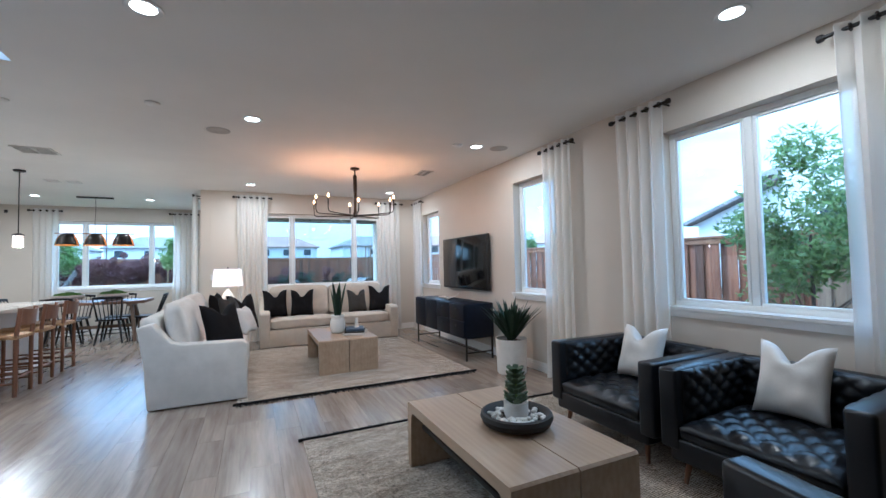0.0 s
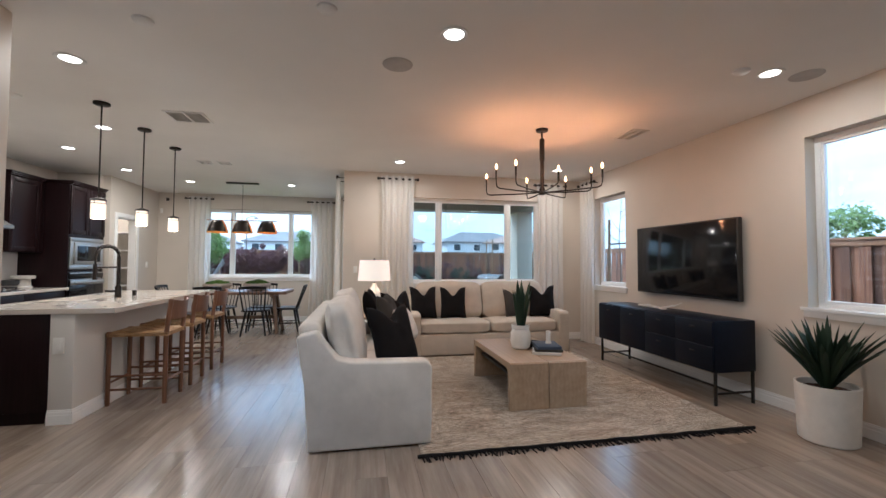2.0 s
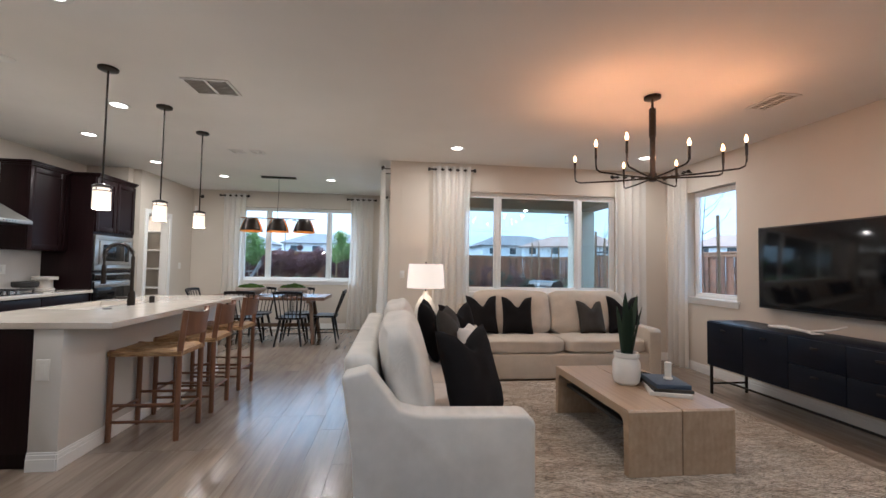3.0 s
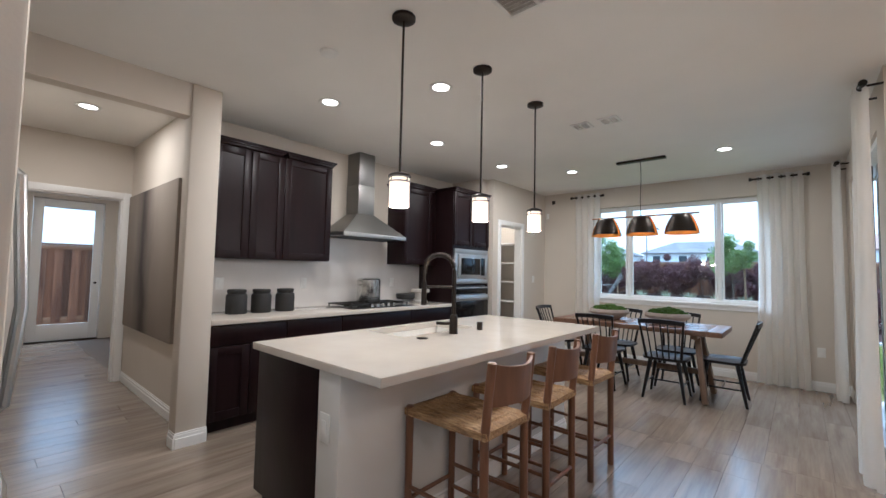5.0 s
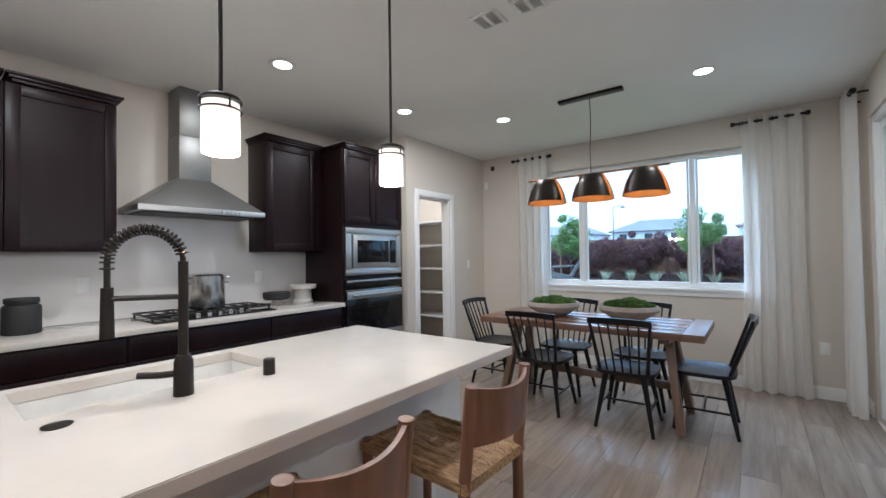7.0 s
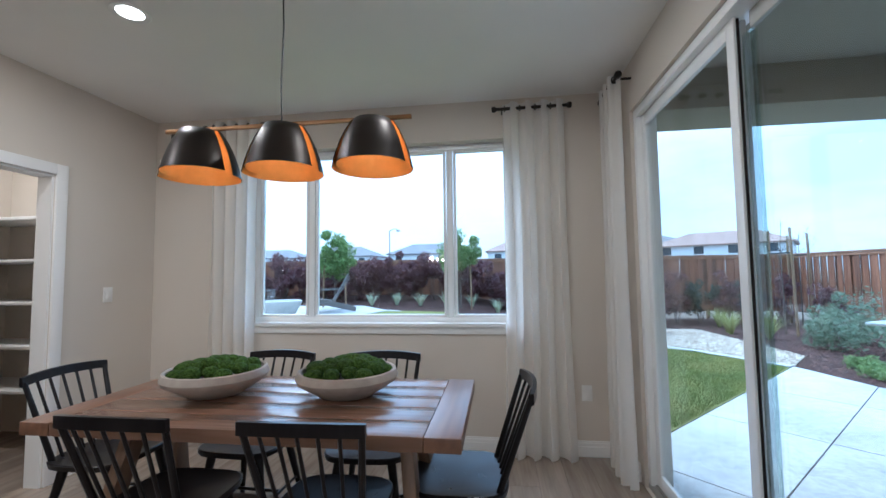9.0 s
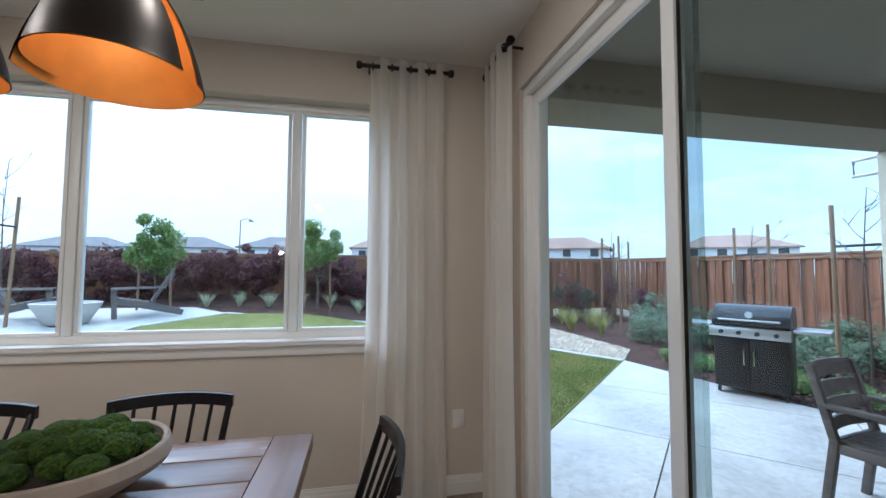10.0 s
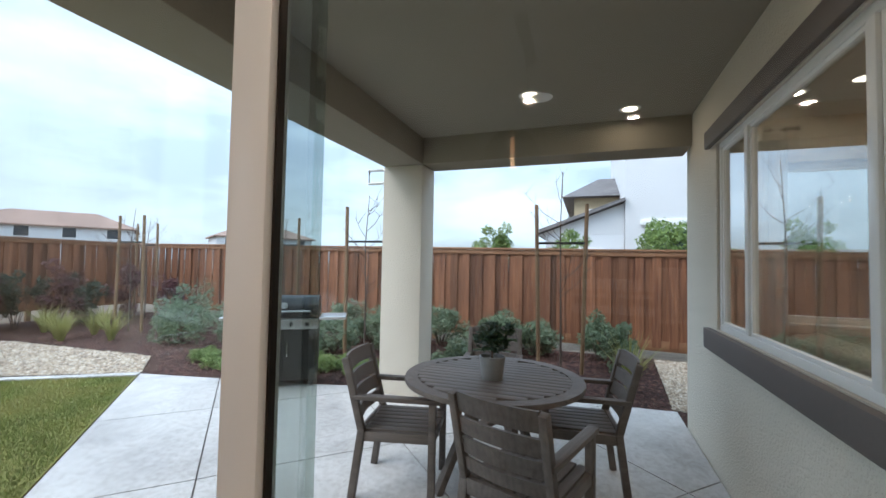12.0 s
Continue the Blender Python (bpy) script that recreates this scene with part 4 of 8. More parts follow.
SKX0, SKX1, SKY0, SKY1 = -3.44, -3.06, 6.56, 7.30
top = bmesh.new()
outer = [(IX0, IY0), (IX1, IY0), (IX1, IY1), (IX0, IY1)]
inner = [(SKX0, SKY0), (SKX1, SKY0), (SKX1, SKY1), (SKX0, SKY1)]
for z in (0.874, 0.914):
    vo = [top.verts.new((x, y, z)) for x, y in outer]
    vi = [top.verts.new((x, y, z)) for x, y in inner]
    for i in range(4):
        j = (i + 1) % 4
        top.faces.new((vo[i], vo[j], vi[j], vi[i]))
    if z < 0.9:
        low = (vo, vi)
    else:
        for ring_a, ring_b in zip(low, (vo, vi)):
            for i in range(4):
                j = (i + 1) % 4
                top.faces.new((ring_a[i], ring_a[j], ring_b[j], ring_b[i]))
bmesh.ops.recalc_face_normals(top, faces=top.faces[:])
bmesh.ops.bevel(top, geom=[e for e in top.edges if abs(e.verts[0].co.z - e.verts[1].co.z) < 1e-5 and len(e.link_faces) == 2 and abs(e.link_faces[0].normal.dot(e.link_faces[1].normal)) < 0.1], offset=0.003, segments=2, affect="EDGES")
solid("island_worktop", top, QUARTZ, "polished white quartz island worktop", "worktop")
m = thing("sink", "white undermount sink set in the island worktop", "sink")
bs = bmesh.new()
box(SKX0 - 0.01, SKX1 + 0.01, SKY0 - 0.01, SKY1 + 0.01, 0.72, 0.73, bm=bs)
for x0, x1, y0, y1 in ((SKX0 - 0.012, SKX0 - 0.001, SKY0 - 0.01, SKY1 + 0.01), (SKX1 + 0.001, SKX1 + 0.012, SKY0 - 0.01, SKY1 + 0.01), (SKX0, SKX1, SKY0 - 0.012, SKY0 - 0.001), (SKX0, SKX1, SKY1 + 0.001, SKY1 + 0.012)):
    box(x0, x1, y0, y1, 0.73, 0.873, bm=bs)
part("basin", bs, CERAMIC, m)
part("drain", lathe([(0, 0.7305), (0.04, 0.7305), (0.045, 0.734), (0.03, 0.736), (0, 0.733)], at=((SKX0 + SKX1) / 2, 6.93, 0)), STEEL, m)

m = thing("faucet", "matte black spring kitchen faucet beside the sink", "faucet")
fx, fy = -2.938, 6.911
part("base", lathe([(0, 0), (0.03, 0), (0.028, 0.11), (0.02, 0.13), (0, 0.13)], at=(fx, fy, 0.9145), seg=24), BRONZE, m)
part("lever", tube([(fx, fy, 0.985), (fx - 0.03, fy - 0.06, 0.985), (fx - 0.06, fy - 0.11, 0.99)], 0.011), BRONZE, m)
part("riser", rod((fx, fy, 1.04), (fx, fy, 1.35), 0.015), BRONZE, m)
arc = [(fx - 0.0625 + 0.0625 * math.cos(a), fy - 0.085 + 0.085 * math.cos(a), 1.35 + 0.105 * math.sin(a)) for a in [math.pi * i / 24 for i in range(25)]]
arc += [(arc[-1][0], arc[-1][1], 1.35 - 0.02 * i) for i in range(1, 5)]
part("hose", tube(arc, 0.009), BRONZE, m)
for i in range(2, 26):
    p = Vector(arc[i])
    d = (Vector(arc[i + 1]) - Vector(arc[i - 1])).normalized()
    part("spring_coil", tube([p + 0.017 * (math.cos(2 * math.pi * k / 10) * d.orthogonal().normalized() + math.sin(2 * math.pi * k / 10) * d.cross(d.orthogonal()).normalized()) for k in range(10)], 0.0035, closed=True, seg=6), BRONZE, m)
part("spray_head", rod(arc[-1], (arc[-1][0], arc[-1][1], 1.11), 0.017, 0.02), BRONZE, m)
part("holder_arm", rod((fx, fy, 1.235), (arc[-1][0], arc[-1][1], 1.235), 0.009), BRONZE, m)
solid("soap_dispenser", lathe([(0, 0), (0.022, 0), (0.022, 0.055), (0.018, 0.06), (0, 0.06)], at=(-2.925, 7.20, 0.9145)), BRONZE, "short matte black air switch on the worktop", "dispenser")
solid("pop_up_outlet", lathe([(0, 0), (0.032, 0), (0.034, 0.003), (0.026, 0.005), (0, 0.005)], at=(-2.937, 6.605, 0.9145)), BRONZE, "flat round black disc set in the worktop", "outlet")


def bar_stool():
    s = thing("bar_stool", "walnut counter stool with woven rush seat and curved back", "bar stool", group="stools at the island")
    w, d = 0.37, 0.46
    for sx in (-1, 1):
        part("leg", rod((-d / 2, sx * (w / 2 - 0.015), 0), (-d / 2, sx * (w / 2 - 0.015), 0.66), 0.018, 0.021, bevel=0.004), WALNUT, s)
        part("back_post", tube([(d / 2, sx * (w / 2 - 0.015), 0), (d / 2, sx * (w / 2 - 0.015), 0.62), (d / 2 + 0.035, sx * (w / 2 - 0.015), 0.95)], 0.0205, seg=12), WALNUT, s)
        part("stretcher", rod((-d / 2, sx * (w / 2 - 0.015), 0.14), (d / 2, sx * (w / 2 - 0.015), 0.14), 0.011), WALNUT, s)
        part("stretcher", rod((-d / 2, sx * (w / 2 - 0.015), 0.26), (d / 2, sx * (w / 2 - 0.015), 0.26), 0.011), WALNUT, s)
    for x, z in ((-d / 2, 0.2), (d / 2, 0.2)):
        part("stretcher", rod((x, -w / 2, z), (x, w / 2, z), 0.011), WALNUT, s)
    seat = bmesh.new()
    n = 60
    rows = []
    for i in range(n + 1):
        row = []
        for j in range(n + 1):
            u, v = i / n * 2 - 1, j / n * 2 - 1
            dip = 0.024 * (1 - max(abs(u), abs(v)) ** 2)
            ridge = 0.0028 * math.sin(max(abs(u), abs(v)) * 84) + 0.004 * noise.noise(Vector((u * 5, v * 5, 3)))
            edge = -0.025 * max(abs(u), abs(v)) ** 8
            row.append(seat.verts.new((u * (d / 2 + 0.02), v * (w / 2 + 0.005), 0.672 - dip + ridge + edge)))
        rows.append(row)
    for i in range(n):
        for j in range(n):
            seat.faces.new((rows[i][j], rows[i + 1][j], rows[i + 1][j + 1], rows[i][j + 1]))
    r = bmesh.ops.extrude_face_region(seat, geom=seat.faces[:])
    for v in r["geom"]:
        if isinstance(v, bmesh.types.BMVert):
            v.co.z = 0.615 + (v.co.z - 0.65) * 0.2
    bmesh.ops.recalc_face_normals(seat, faces=seat.faces[:])
    part("seat", seat, RUSH, s, "woven natural rush seat", smooth=60)
    back = bmesh.new()
    q = 14
    grid = []
    for side in (0, 0.016):
        g = []
        for i in range(q + 1):
            u = i / q * 2 - 1
            xx = d / 2 + 0.03 + 0.05 * (1 - u * u) + side
            g.append([back.verts.new((xx - 0.012, u * (w / 2 - 0.02), 0.76)), back.verts.new((xx, u * (w / 2 - 0.02), 0.945 - 0.02 * (1 - u * u)))])
        grid.append(g)
    for i in range(q):
        for g in grid:
            back.faces.new((g[i][0], g[i + 1][0], g[i + 1][1], g[i][1]))
        for k in (0, 1):
            back.faces.new((grid[0][i][k], grid[0][i + 1][k], grid[1][i + 1][k], grid[1][i][k]))
    bmesh.ops.recalc_face_normals(back, faces=back.faces[:])
    part("backrest", back, WALNUT, s)
    return s


st = bar_stool()
st.matrix_basis = pose(-2.405, 6.38, 0)
for y, a in ((6.945, 1), (7.60, -2)):
    copy_thing(st, pose(-2.405, y, 0, 0, 0, a))

# pendants over the island
for y in (6.205, 6.95, 7.70):
    p = thing("pendant_lamp", "black rod pendant with a lit frosted glass cylinder", "pendant lamp", Matrix.Translation((-2.755, y, 0)), "pendants over the island")
    part("canopy", lathe([(0, H - 0.001), (0.065, H - 0.001), (0.065, H - 0.018), (0.05, H - 0.026), (0, H - 0.026)]), BRONZE, p)
    part("rod", rod((0, 0, 1.87), (0, 0, H - 0.02), 0.0065), BRONZE, p)
    cap = lathe([(0, 1.875), (0.02, 1.873), (0.058, 1.858), (0.062, 1.852), (0.062, 1.846), (0, 1.846)])
    part("cap", cap, BRONZE, p)
    band = bmesh.new()
    tube([(0.0595 * math.cos(k * math.pi / 16), 0.0595 * math.sin(k * math.pi / 16), 1.818) for k in range(32)], 0.003, bm=band, closed=True, seg=6)
    for k in range(4):
        rod((0.0595 * math.cos(k * math.pi / 2), 0.0595 * math.sin(k * math.pi / 2), 1.818), (0.0595 * math.cos(k * math.pi / 2), 0.0595 * math.sin(k * math.pi / 2), 1.848), 0.003, bm=band, seg=6)
    part("cage", band, BRONZE, p)
    part("shade", lathe([(0, 1.842), (0.054, 1.84), (0.056, 1.69), (0.052, 1.683), (0.047, 1.69), (0.046, 1.835), (0, 1.837)]), FROST, p, "glowing frosted glass cylinder")
    lamp("pendant_glow", "POINT", (-2.755, y, 1.64), 4, WARM, 0.03)

# refrigerator and coffee counter in the alcove
m = thing("refrigerator", "stainless french-door refrigerator with curved bar handles", "refrigerator")
part("body", box(-3.50, -2.60, 3.97, 4.66, 0.02, 1.80, 0.005), STEEL, m)
for x0, x1 in ((-3.498, -3.052), (-3.048, -2.602)):
    part("door", box(x0, x1, 4.665, 4.735, 0.70, 1.80, 0.012), STEEL, m)
for z0, z1 in ((0.37, 0.69), (0.05, 0.36)):
    part("drawer", box(-3.498, -2.602, 4.665, 4.735, z0, z1, 0.012), STEEL, m)
for x in (-3.11, -2.99):
    part("handle", tube([(x, 4.735, 0.85), (x, 4.80, 0.90), (x, 4.825, 1.2), (x, 4.80, 1.62), (x, 4.735, 1.68)], 0.014, seg=10), STEEL, m)
for z in (0.63, 0.30):
    part("handle", tube([(-3.42, 4.735, z), (-3.36, 4.79, z), (-3.05, 4.81, z), (-2.74, 4.79, z), (-2.68, 4.735, z)], 0.014, seg=10), STEEL, m)
c = thing("base_cabinet", "dark espresso drawer cabinet beside the refrigerator", "cabinet", group="base cabinets")
part("body", box(OX + 0.001, -3.53, 3.96, 4.64, 0.10, 0.872, 0.002), ESPRESSO, c)
part("plinth", box(OX + 0.001, -3.53, 3.96, 4.58, 0.0, 0.10), ESPRESSO, c)
for z0, z1 in ((0.11, 0.40), (0.40, 0.68), (0.68, 0.865)):
    drawer_front(c, 4.64, OX + 0.005, -3.53, z0, z1, 2)
solid("coffee_counter", box(OX + 0.001, -3.52, 3.955, 4.70, 0.874, 0.914, 0.004), QUARTZ, "white quartz counter beside the refrigerator", "counter")
sp = box(OX + 0.001, OX + 0.014, 3.97, 4.70, 0.915, 1.40, 0.001)
solid("side_splash", sp, SLAB, "pale quartz side splash on the wall", "backsplash", kind="structure")

# hall: back door, passage door, canvas
d = thing("door_2", "white half-glass back door at the end of the hall", "door", kind="structure")
dl = bmesh.new()
for y0, y1, z0, z1 in ((5.32, 5.45, 0.014, 2.44), (6.12, 6.24, 0.014, 2.44), (5.45, 6.12, 0.014, 0.29), (5.45, 6.12, 2.30, 2.44)):
    box(-10.84, -10.80, y0, y1, z0, z1, 0.003, bm=dl)
part("door_leaf", dl, TRIM, d)
g = part("pane", box(-10.824, -10.816, 5.445, 6.125, 0.285, 2.305), GLASS, d, smooth=0)
g.visible_shadow = False
part("threshold", box(-10.9, -10.70, 5.312, 6.248, 0.0, 0.012, 0.003), BRONZE, d)
part("door_handle", rod((-10.80, 6.17, 1.0), (-10.74, 6.17, 1.0), 0.02), IRON, d)
m = thing("canvas_art", "large unframed taupe canvas with a dark blurred streak", "painting")
art = Mat("canvas_paint", 0.85)
wob = art.noise(art.coords((1.6, 1, 0.7)), 1.6, 5)
sep = art.node("ShaderNodeSeparateXYZ")
art.link(art.coords(), sep.inputs[0])
off = art.node("ShaderNodeMath")
off.operation = "MULTIPLY_ADD"
off.inputs[1].default_value, off.inputs[2].default_value = 0.5, 6.0
art.link(wob, off.inputs[0])
dist = art.node("ShaderNodeMath")
dist.operation = "ADD"
art.link(sep.outputs["X"], dist.inputs[0])
art.link(off.outputs[0], dist.inputs[1])
size = art.node("ShaderNodeMath")
size.operation = "ABSOLUTE"
art.link(dist.outputs[0], size.inputs[0])
art.colour(art.ramp(size.outputs[0], [(0.02, (0.045, 0.036, 0.032)), (0.14, (0.13, 0.105, 0.09)), (0.36, (0.235, 0.20, 0.17)), (0.6, (0.27, 0.23, 0.195))]))
part("panel", box(-6.96, -5.24, 5.86, 5.899, 0.66, 2.12, 0.004), art.mat, m)

# pantry shelves
for z in (0.455, 0.805, 1.155, 1.50, 1.85):
    solid("pantry_shelf", box(PX - 1.495, PX - 1.1, 9.805, DY - 0.405, z, z + 0.025, 0.003), TRIM, "white painted pantry shelf", "shelf", group="pantry shelves")
    solid("pantry_shelf", box(PX - 1.495, PX - 0.125, DY - 0.4, DY - 0.005, z, z + 0.025, 0.003), TRIM, "white painted pantry shelf", "shelf", group="pantry shelves")

# ---- living room ----


def curtain(u0, u1, place, axis, top, label, seed, folds=None, flare=0.0):
    """A grommet curtain panel between u0 and u1 along an axis, hung on a rod at `place` on the other one."""
    c = thing("curtain", label, "curtain", group="curtains")
    rng = random.Random(seed)
    wide = u1 - u0
    folds = folds or max(3, round(wide / 0.11))
    bm = bmesh.new()
    nu, nz = folds * 10, 26
    ph = rng.random() * 6
    rows = []
    for k in range(nz + 1):
        f = k / nz
        z = top + 0.045 - f * (top + 0.045 - 0.012)
        amp = 0.042 * (0.8 + 0.35 * f)
        row = []
        for i in range(nu + 1):
            s = i / nu
            ang = s * folds * 2 * math.pi + 0.5 * math.sin(3 * f + ph + s * 5) * f
            off = amp * math.sin(ang) + 0.012 * f * noise.noise(Vector((s * 4 + seed, f * 2, 0)))
            mid = (u0 + u1) / 2
            u = mid + (s - 0.5) * wide * (1.0 - 0.06 * math.sin(math.pi * f) + flare * f) + 0.012 * math.sin(ang * 2 + ph)
            row.append(bm.verts.new((u, place + off, z) if axis == "x" else (place + off, u, z)))
        rows.append(row)
    for k in range(nz):
        for i in range(nu):
            bm.faces.new((rows[k][i], rows[k][i + 1], rows[k + 1][i + 1], rows[k + 1][i]))
    bmesh.ops.recalc_face_normals(bm, faces=bm.faces[:])
    part("panel", bm, CURTAIN, c, smooth=80)

    def at(u, o, z):
        return (u, place + o, z) if axis == "x" else (place + o, u, z)

    for i in range(folds * 2):
        u = u0 + wide * (i + 0.5) / (folds * 2)
        d = Vector(at(1, 0, 0)) - Vector(at(0, 0, 0))
        side = Vector(at(0, 1, 0)) - Vector(at(0, 0, 0))
        ring = [Vector(at(u, 0, top)) + 0.021 * (math.cos(2 * math.pi * k / 14) * side + math.sin(2 * math.pi * k / 14) * Z) for k in range(14)]
        part("grommet", tube(ring, 0.005, closed=True, seg=6), IRON, c)
    return c


def curtain_rod(u0, u1, place, axis, top, wall, label):
    r = thing("curtain_rod", label, "curtain rod", group="curtain rods")

    def at(u, o, z):
        return (u, o, z) if axis == "x" else (o, u, z)

    part("bar", rod(at(u0, place, top), at(u1, place, top), 0.0125), IRON, r)
    for u, s in ((u0, -1), (u1, 1)):
        part("finial", rod(at(u - 0.004 * s, place, top), at(u + 0.03 * s, place, top), 0.023, 0.023, bevel=0.005), IRON, r)
        part("bracket", rod(at(u - 0.05 * s, place, top), at(u - 0.05 * s, wall, top), 0.008), IRON, r)
    return r


WHITE = "white semi-sheer grommet curtain hanging to the floor"
RT = 2.625
cx = EX - 0.10
for u0, u1, sd_ in ((2.50, 2.98, 1), (0.84, 1.40, 2), (3.62, 4.06, 3)):
    curtain(u0, u1, cx, "y", RT, WHITE, sd_)
curtain(7.98, 8.34, cx, "y", RT, WHITE, 4)
SHORT = "short black iron curtain rod beside the window"
curtain_rod(2.46, 3.02, cx, "y", RT, EX, SHORT)
curtain_rod(0.80, 1.44, cx, "y", RT, EX, SHORT)
curtain_rod(3.58, 4.10, cx, "y", RT, EX, SHORT)
curtain_rod(7.94, 8.40, cx, "y", RT, EX, "short black iron curtain rod near the corner")
cy = BY - 0.10
curtain(-0.12, 0.40, cy, "x", RT, WHITE, 5)
curtain(2.50, 2.96, cy, "x", RT, WHITE, 6)
curtain_rod(-0.16, 0.44, cy, "x", RT, BY, "short black curtain rod beside the patio window")
curtain_rod(2.46, 3.0, cy, "x", RT, BY, "short black curtain rod beside the patio window")
cd = DY - 0.10
curtain(-3.98, -3.56, cd, "x", RT, WHITE, 7)
curtain(-1.54, -1.08, cd, "x", RT, WHITE, 8, flare=0.12)
curtain_rod(-4.02, -3.52, cd, "x", RT, DY, "short black curtain rod beside the dining window")
curtain_rod(-1.58, -1.04, cd, "x", RT, DY, "short black curtain rod beside the dining window")
cs = SX - 0.10
curtain(10.96, 11.3, cs, "y", RT, WHITE, 9)
curtain(8.52, 8.84, cs, "y", RT, WHITE, 10)
curtain_rod(10.93, 11.34, cs, "y", RT, SX, "short black curtain rod beside the sliding door")
curtain_rod(8.48, 8.88, cs, "y", RT, SX, "short black curtain rod beside the sliding door")


def sofa(name, label, length, cloth, m, depth=0.95, seats=2, back_cushions=2):
    """A slipcovered sofa along x, facing -y; its back is at +y."""
    s = thing(name, label, "sofa", m)
    L = length / 2
    D = depth / 2
    arm = 0.15
    sk = box(-L + arm - 0.02, L - arm + 0.02, -D + 0.012, D - 0.02, 0.012, 0.30, 0.02, seg=3)
    part("skirt", sk, cloth, s)
    for sx in (-1, 1):
        a = bmesh.new()
        prof = [(-D, 0.0), (-D, 0.56), (-D + 0.04, 0.595), (D - 0.30, 0.605), (D - 0.20, 0.63), (D - 0.05, 0.82), (D + 0.075, 0.79), (D + 0.02, 0.45), (D - 0.01, 0.0)]
        x0, x1 = (-L - 0.004, -L + arm) if sx < 0 else (L - arm, L + 0.004)
        va = [a.verts.new((x0, y, max(z, 0.012))) for y, z in prof]
        vb = [a.verts.new((x1, y, max(z, 0.012))) for y, z in prof]
        n = len(prof)
        for i in range(n):
            a.faces.new((va[i], va[(i + 1) % n], vb[(i + 1) % n], vb[i]))
        a.faces.new(va[::-1])
        a.faces.new(vb)
        bmesh.ops.recalc_face_normals(a, faces=a.faces[:])
        bmesh.ops.bevel(a, geom=a.edges[:], offset=0.018, segments=3, profile=0.5, affect="EDGES", clamp_overlap=True)
        part("arm", a, cloth, s)
    bk = box(-L + arm - 0.01, L - arm + 0.01, D - 0.16, D, 0.28, 0.86, 0.05, seg=4)
    for v in bk.verts:
        v.co.y += 0.16 * (v.co.z - 0.28)
    part("back", bk, cloth, s)
    inner = length - 2 * arm
    w = inner / seats
    for i in range(seats):
        part("seat_cushion", cushion(w - 0.008, depth - 0.20, 0.19, at=(-inner / 2 + w * (i + 0.5), -0.085, 0.385), puff=0.22, wobble=0.006, seed=i + 1), cloth, s)
    w = inner / back_cushions
    for i in range(back_cushions):
        b = cushion(w - 0.01, 0.56, 0.27, puff=0.5, wobble=0.014, seed=i + 5, power=3.0)
        b.transform(Matrix.Translation((-inner / 2 + w * (i + 0.5), D - 0.24, 0.725)) @ Matrix.Rotation(radians(77), 4, "X"))
        part("back_cushion", b, cloth, s)
    return s


# the sofa whose end faces the walker stands along y and faces +x
sofa("sofa", "ivory slipcovered sofa seen from its arm end", 2.15, LINEN, pose(-0.335, 5.98, 0, 0, 0, 90), 0.86)
sofa("sofa", "sand linen slipcovered sofa under the patio window", 2.36, LINEN_B, pose(1.43, 8.02, 0), 0.86)


def pillow(place, rz, lean, size, mat, label, seed, dent=0.27, thick=0.17, roll=0):
    return solid("throw_pillow", throw_pillow(size * 0.92, size * 1.12, thick, seed, dent), mat, label, "pillow", pose(*place, 0, 0, rz) @ pose(0, 0, 0, lean, roll, 0), group="throw pillows", smooth=80)


BP = "black chopped throw pillow leaning on the sofa"
pillow((0.50, 7.97, 0.47), 4, -16, 0.44, BLACKCLOTH, BP, 1)
pillow((0.94, 7.96, 0.47), -6, -16, 0.43, BLACKCLOTH, BP, 2)
pillow((2.36, 7.95, 0.47), -12, -16, 0.45, BLACKCLOTH, BP, 3, 0.3)
pillow((1.95, 7.99, 0.47), 5, -18, 0.40, GREYCLOTH, "dark taupe throw pillow leaning on the sofa", 4)
pillow((-0.10, 5.25, 0.465), 38, -20, 0.46, BLACKCLOTH, BP, 5)
pillow((-0.20, 6.70, 0.47), 84, -16, 0.49, BLACKCLOTH, BP, 6, 0.3)
pillow((-0.04, 6.40, 0.47), 74, -18, 0.46, GREYCLOTH, "charcoal striped throw pillow on the ivory sofa", 7)
pillow((0.12, 6.30, 0.47), 66, -24, 0.34, WHITECLOTH, "small white throw pillow on the ivory sofa", 8, 0.1)


pillow((0.06, 6.72, 0.47), 40, -18, 0.46, BLACKCLOTH, BP, 9, 0.3)


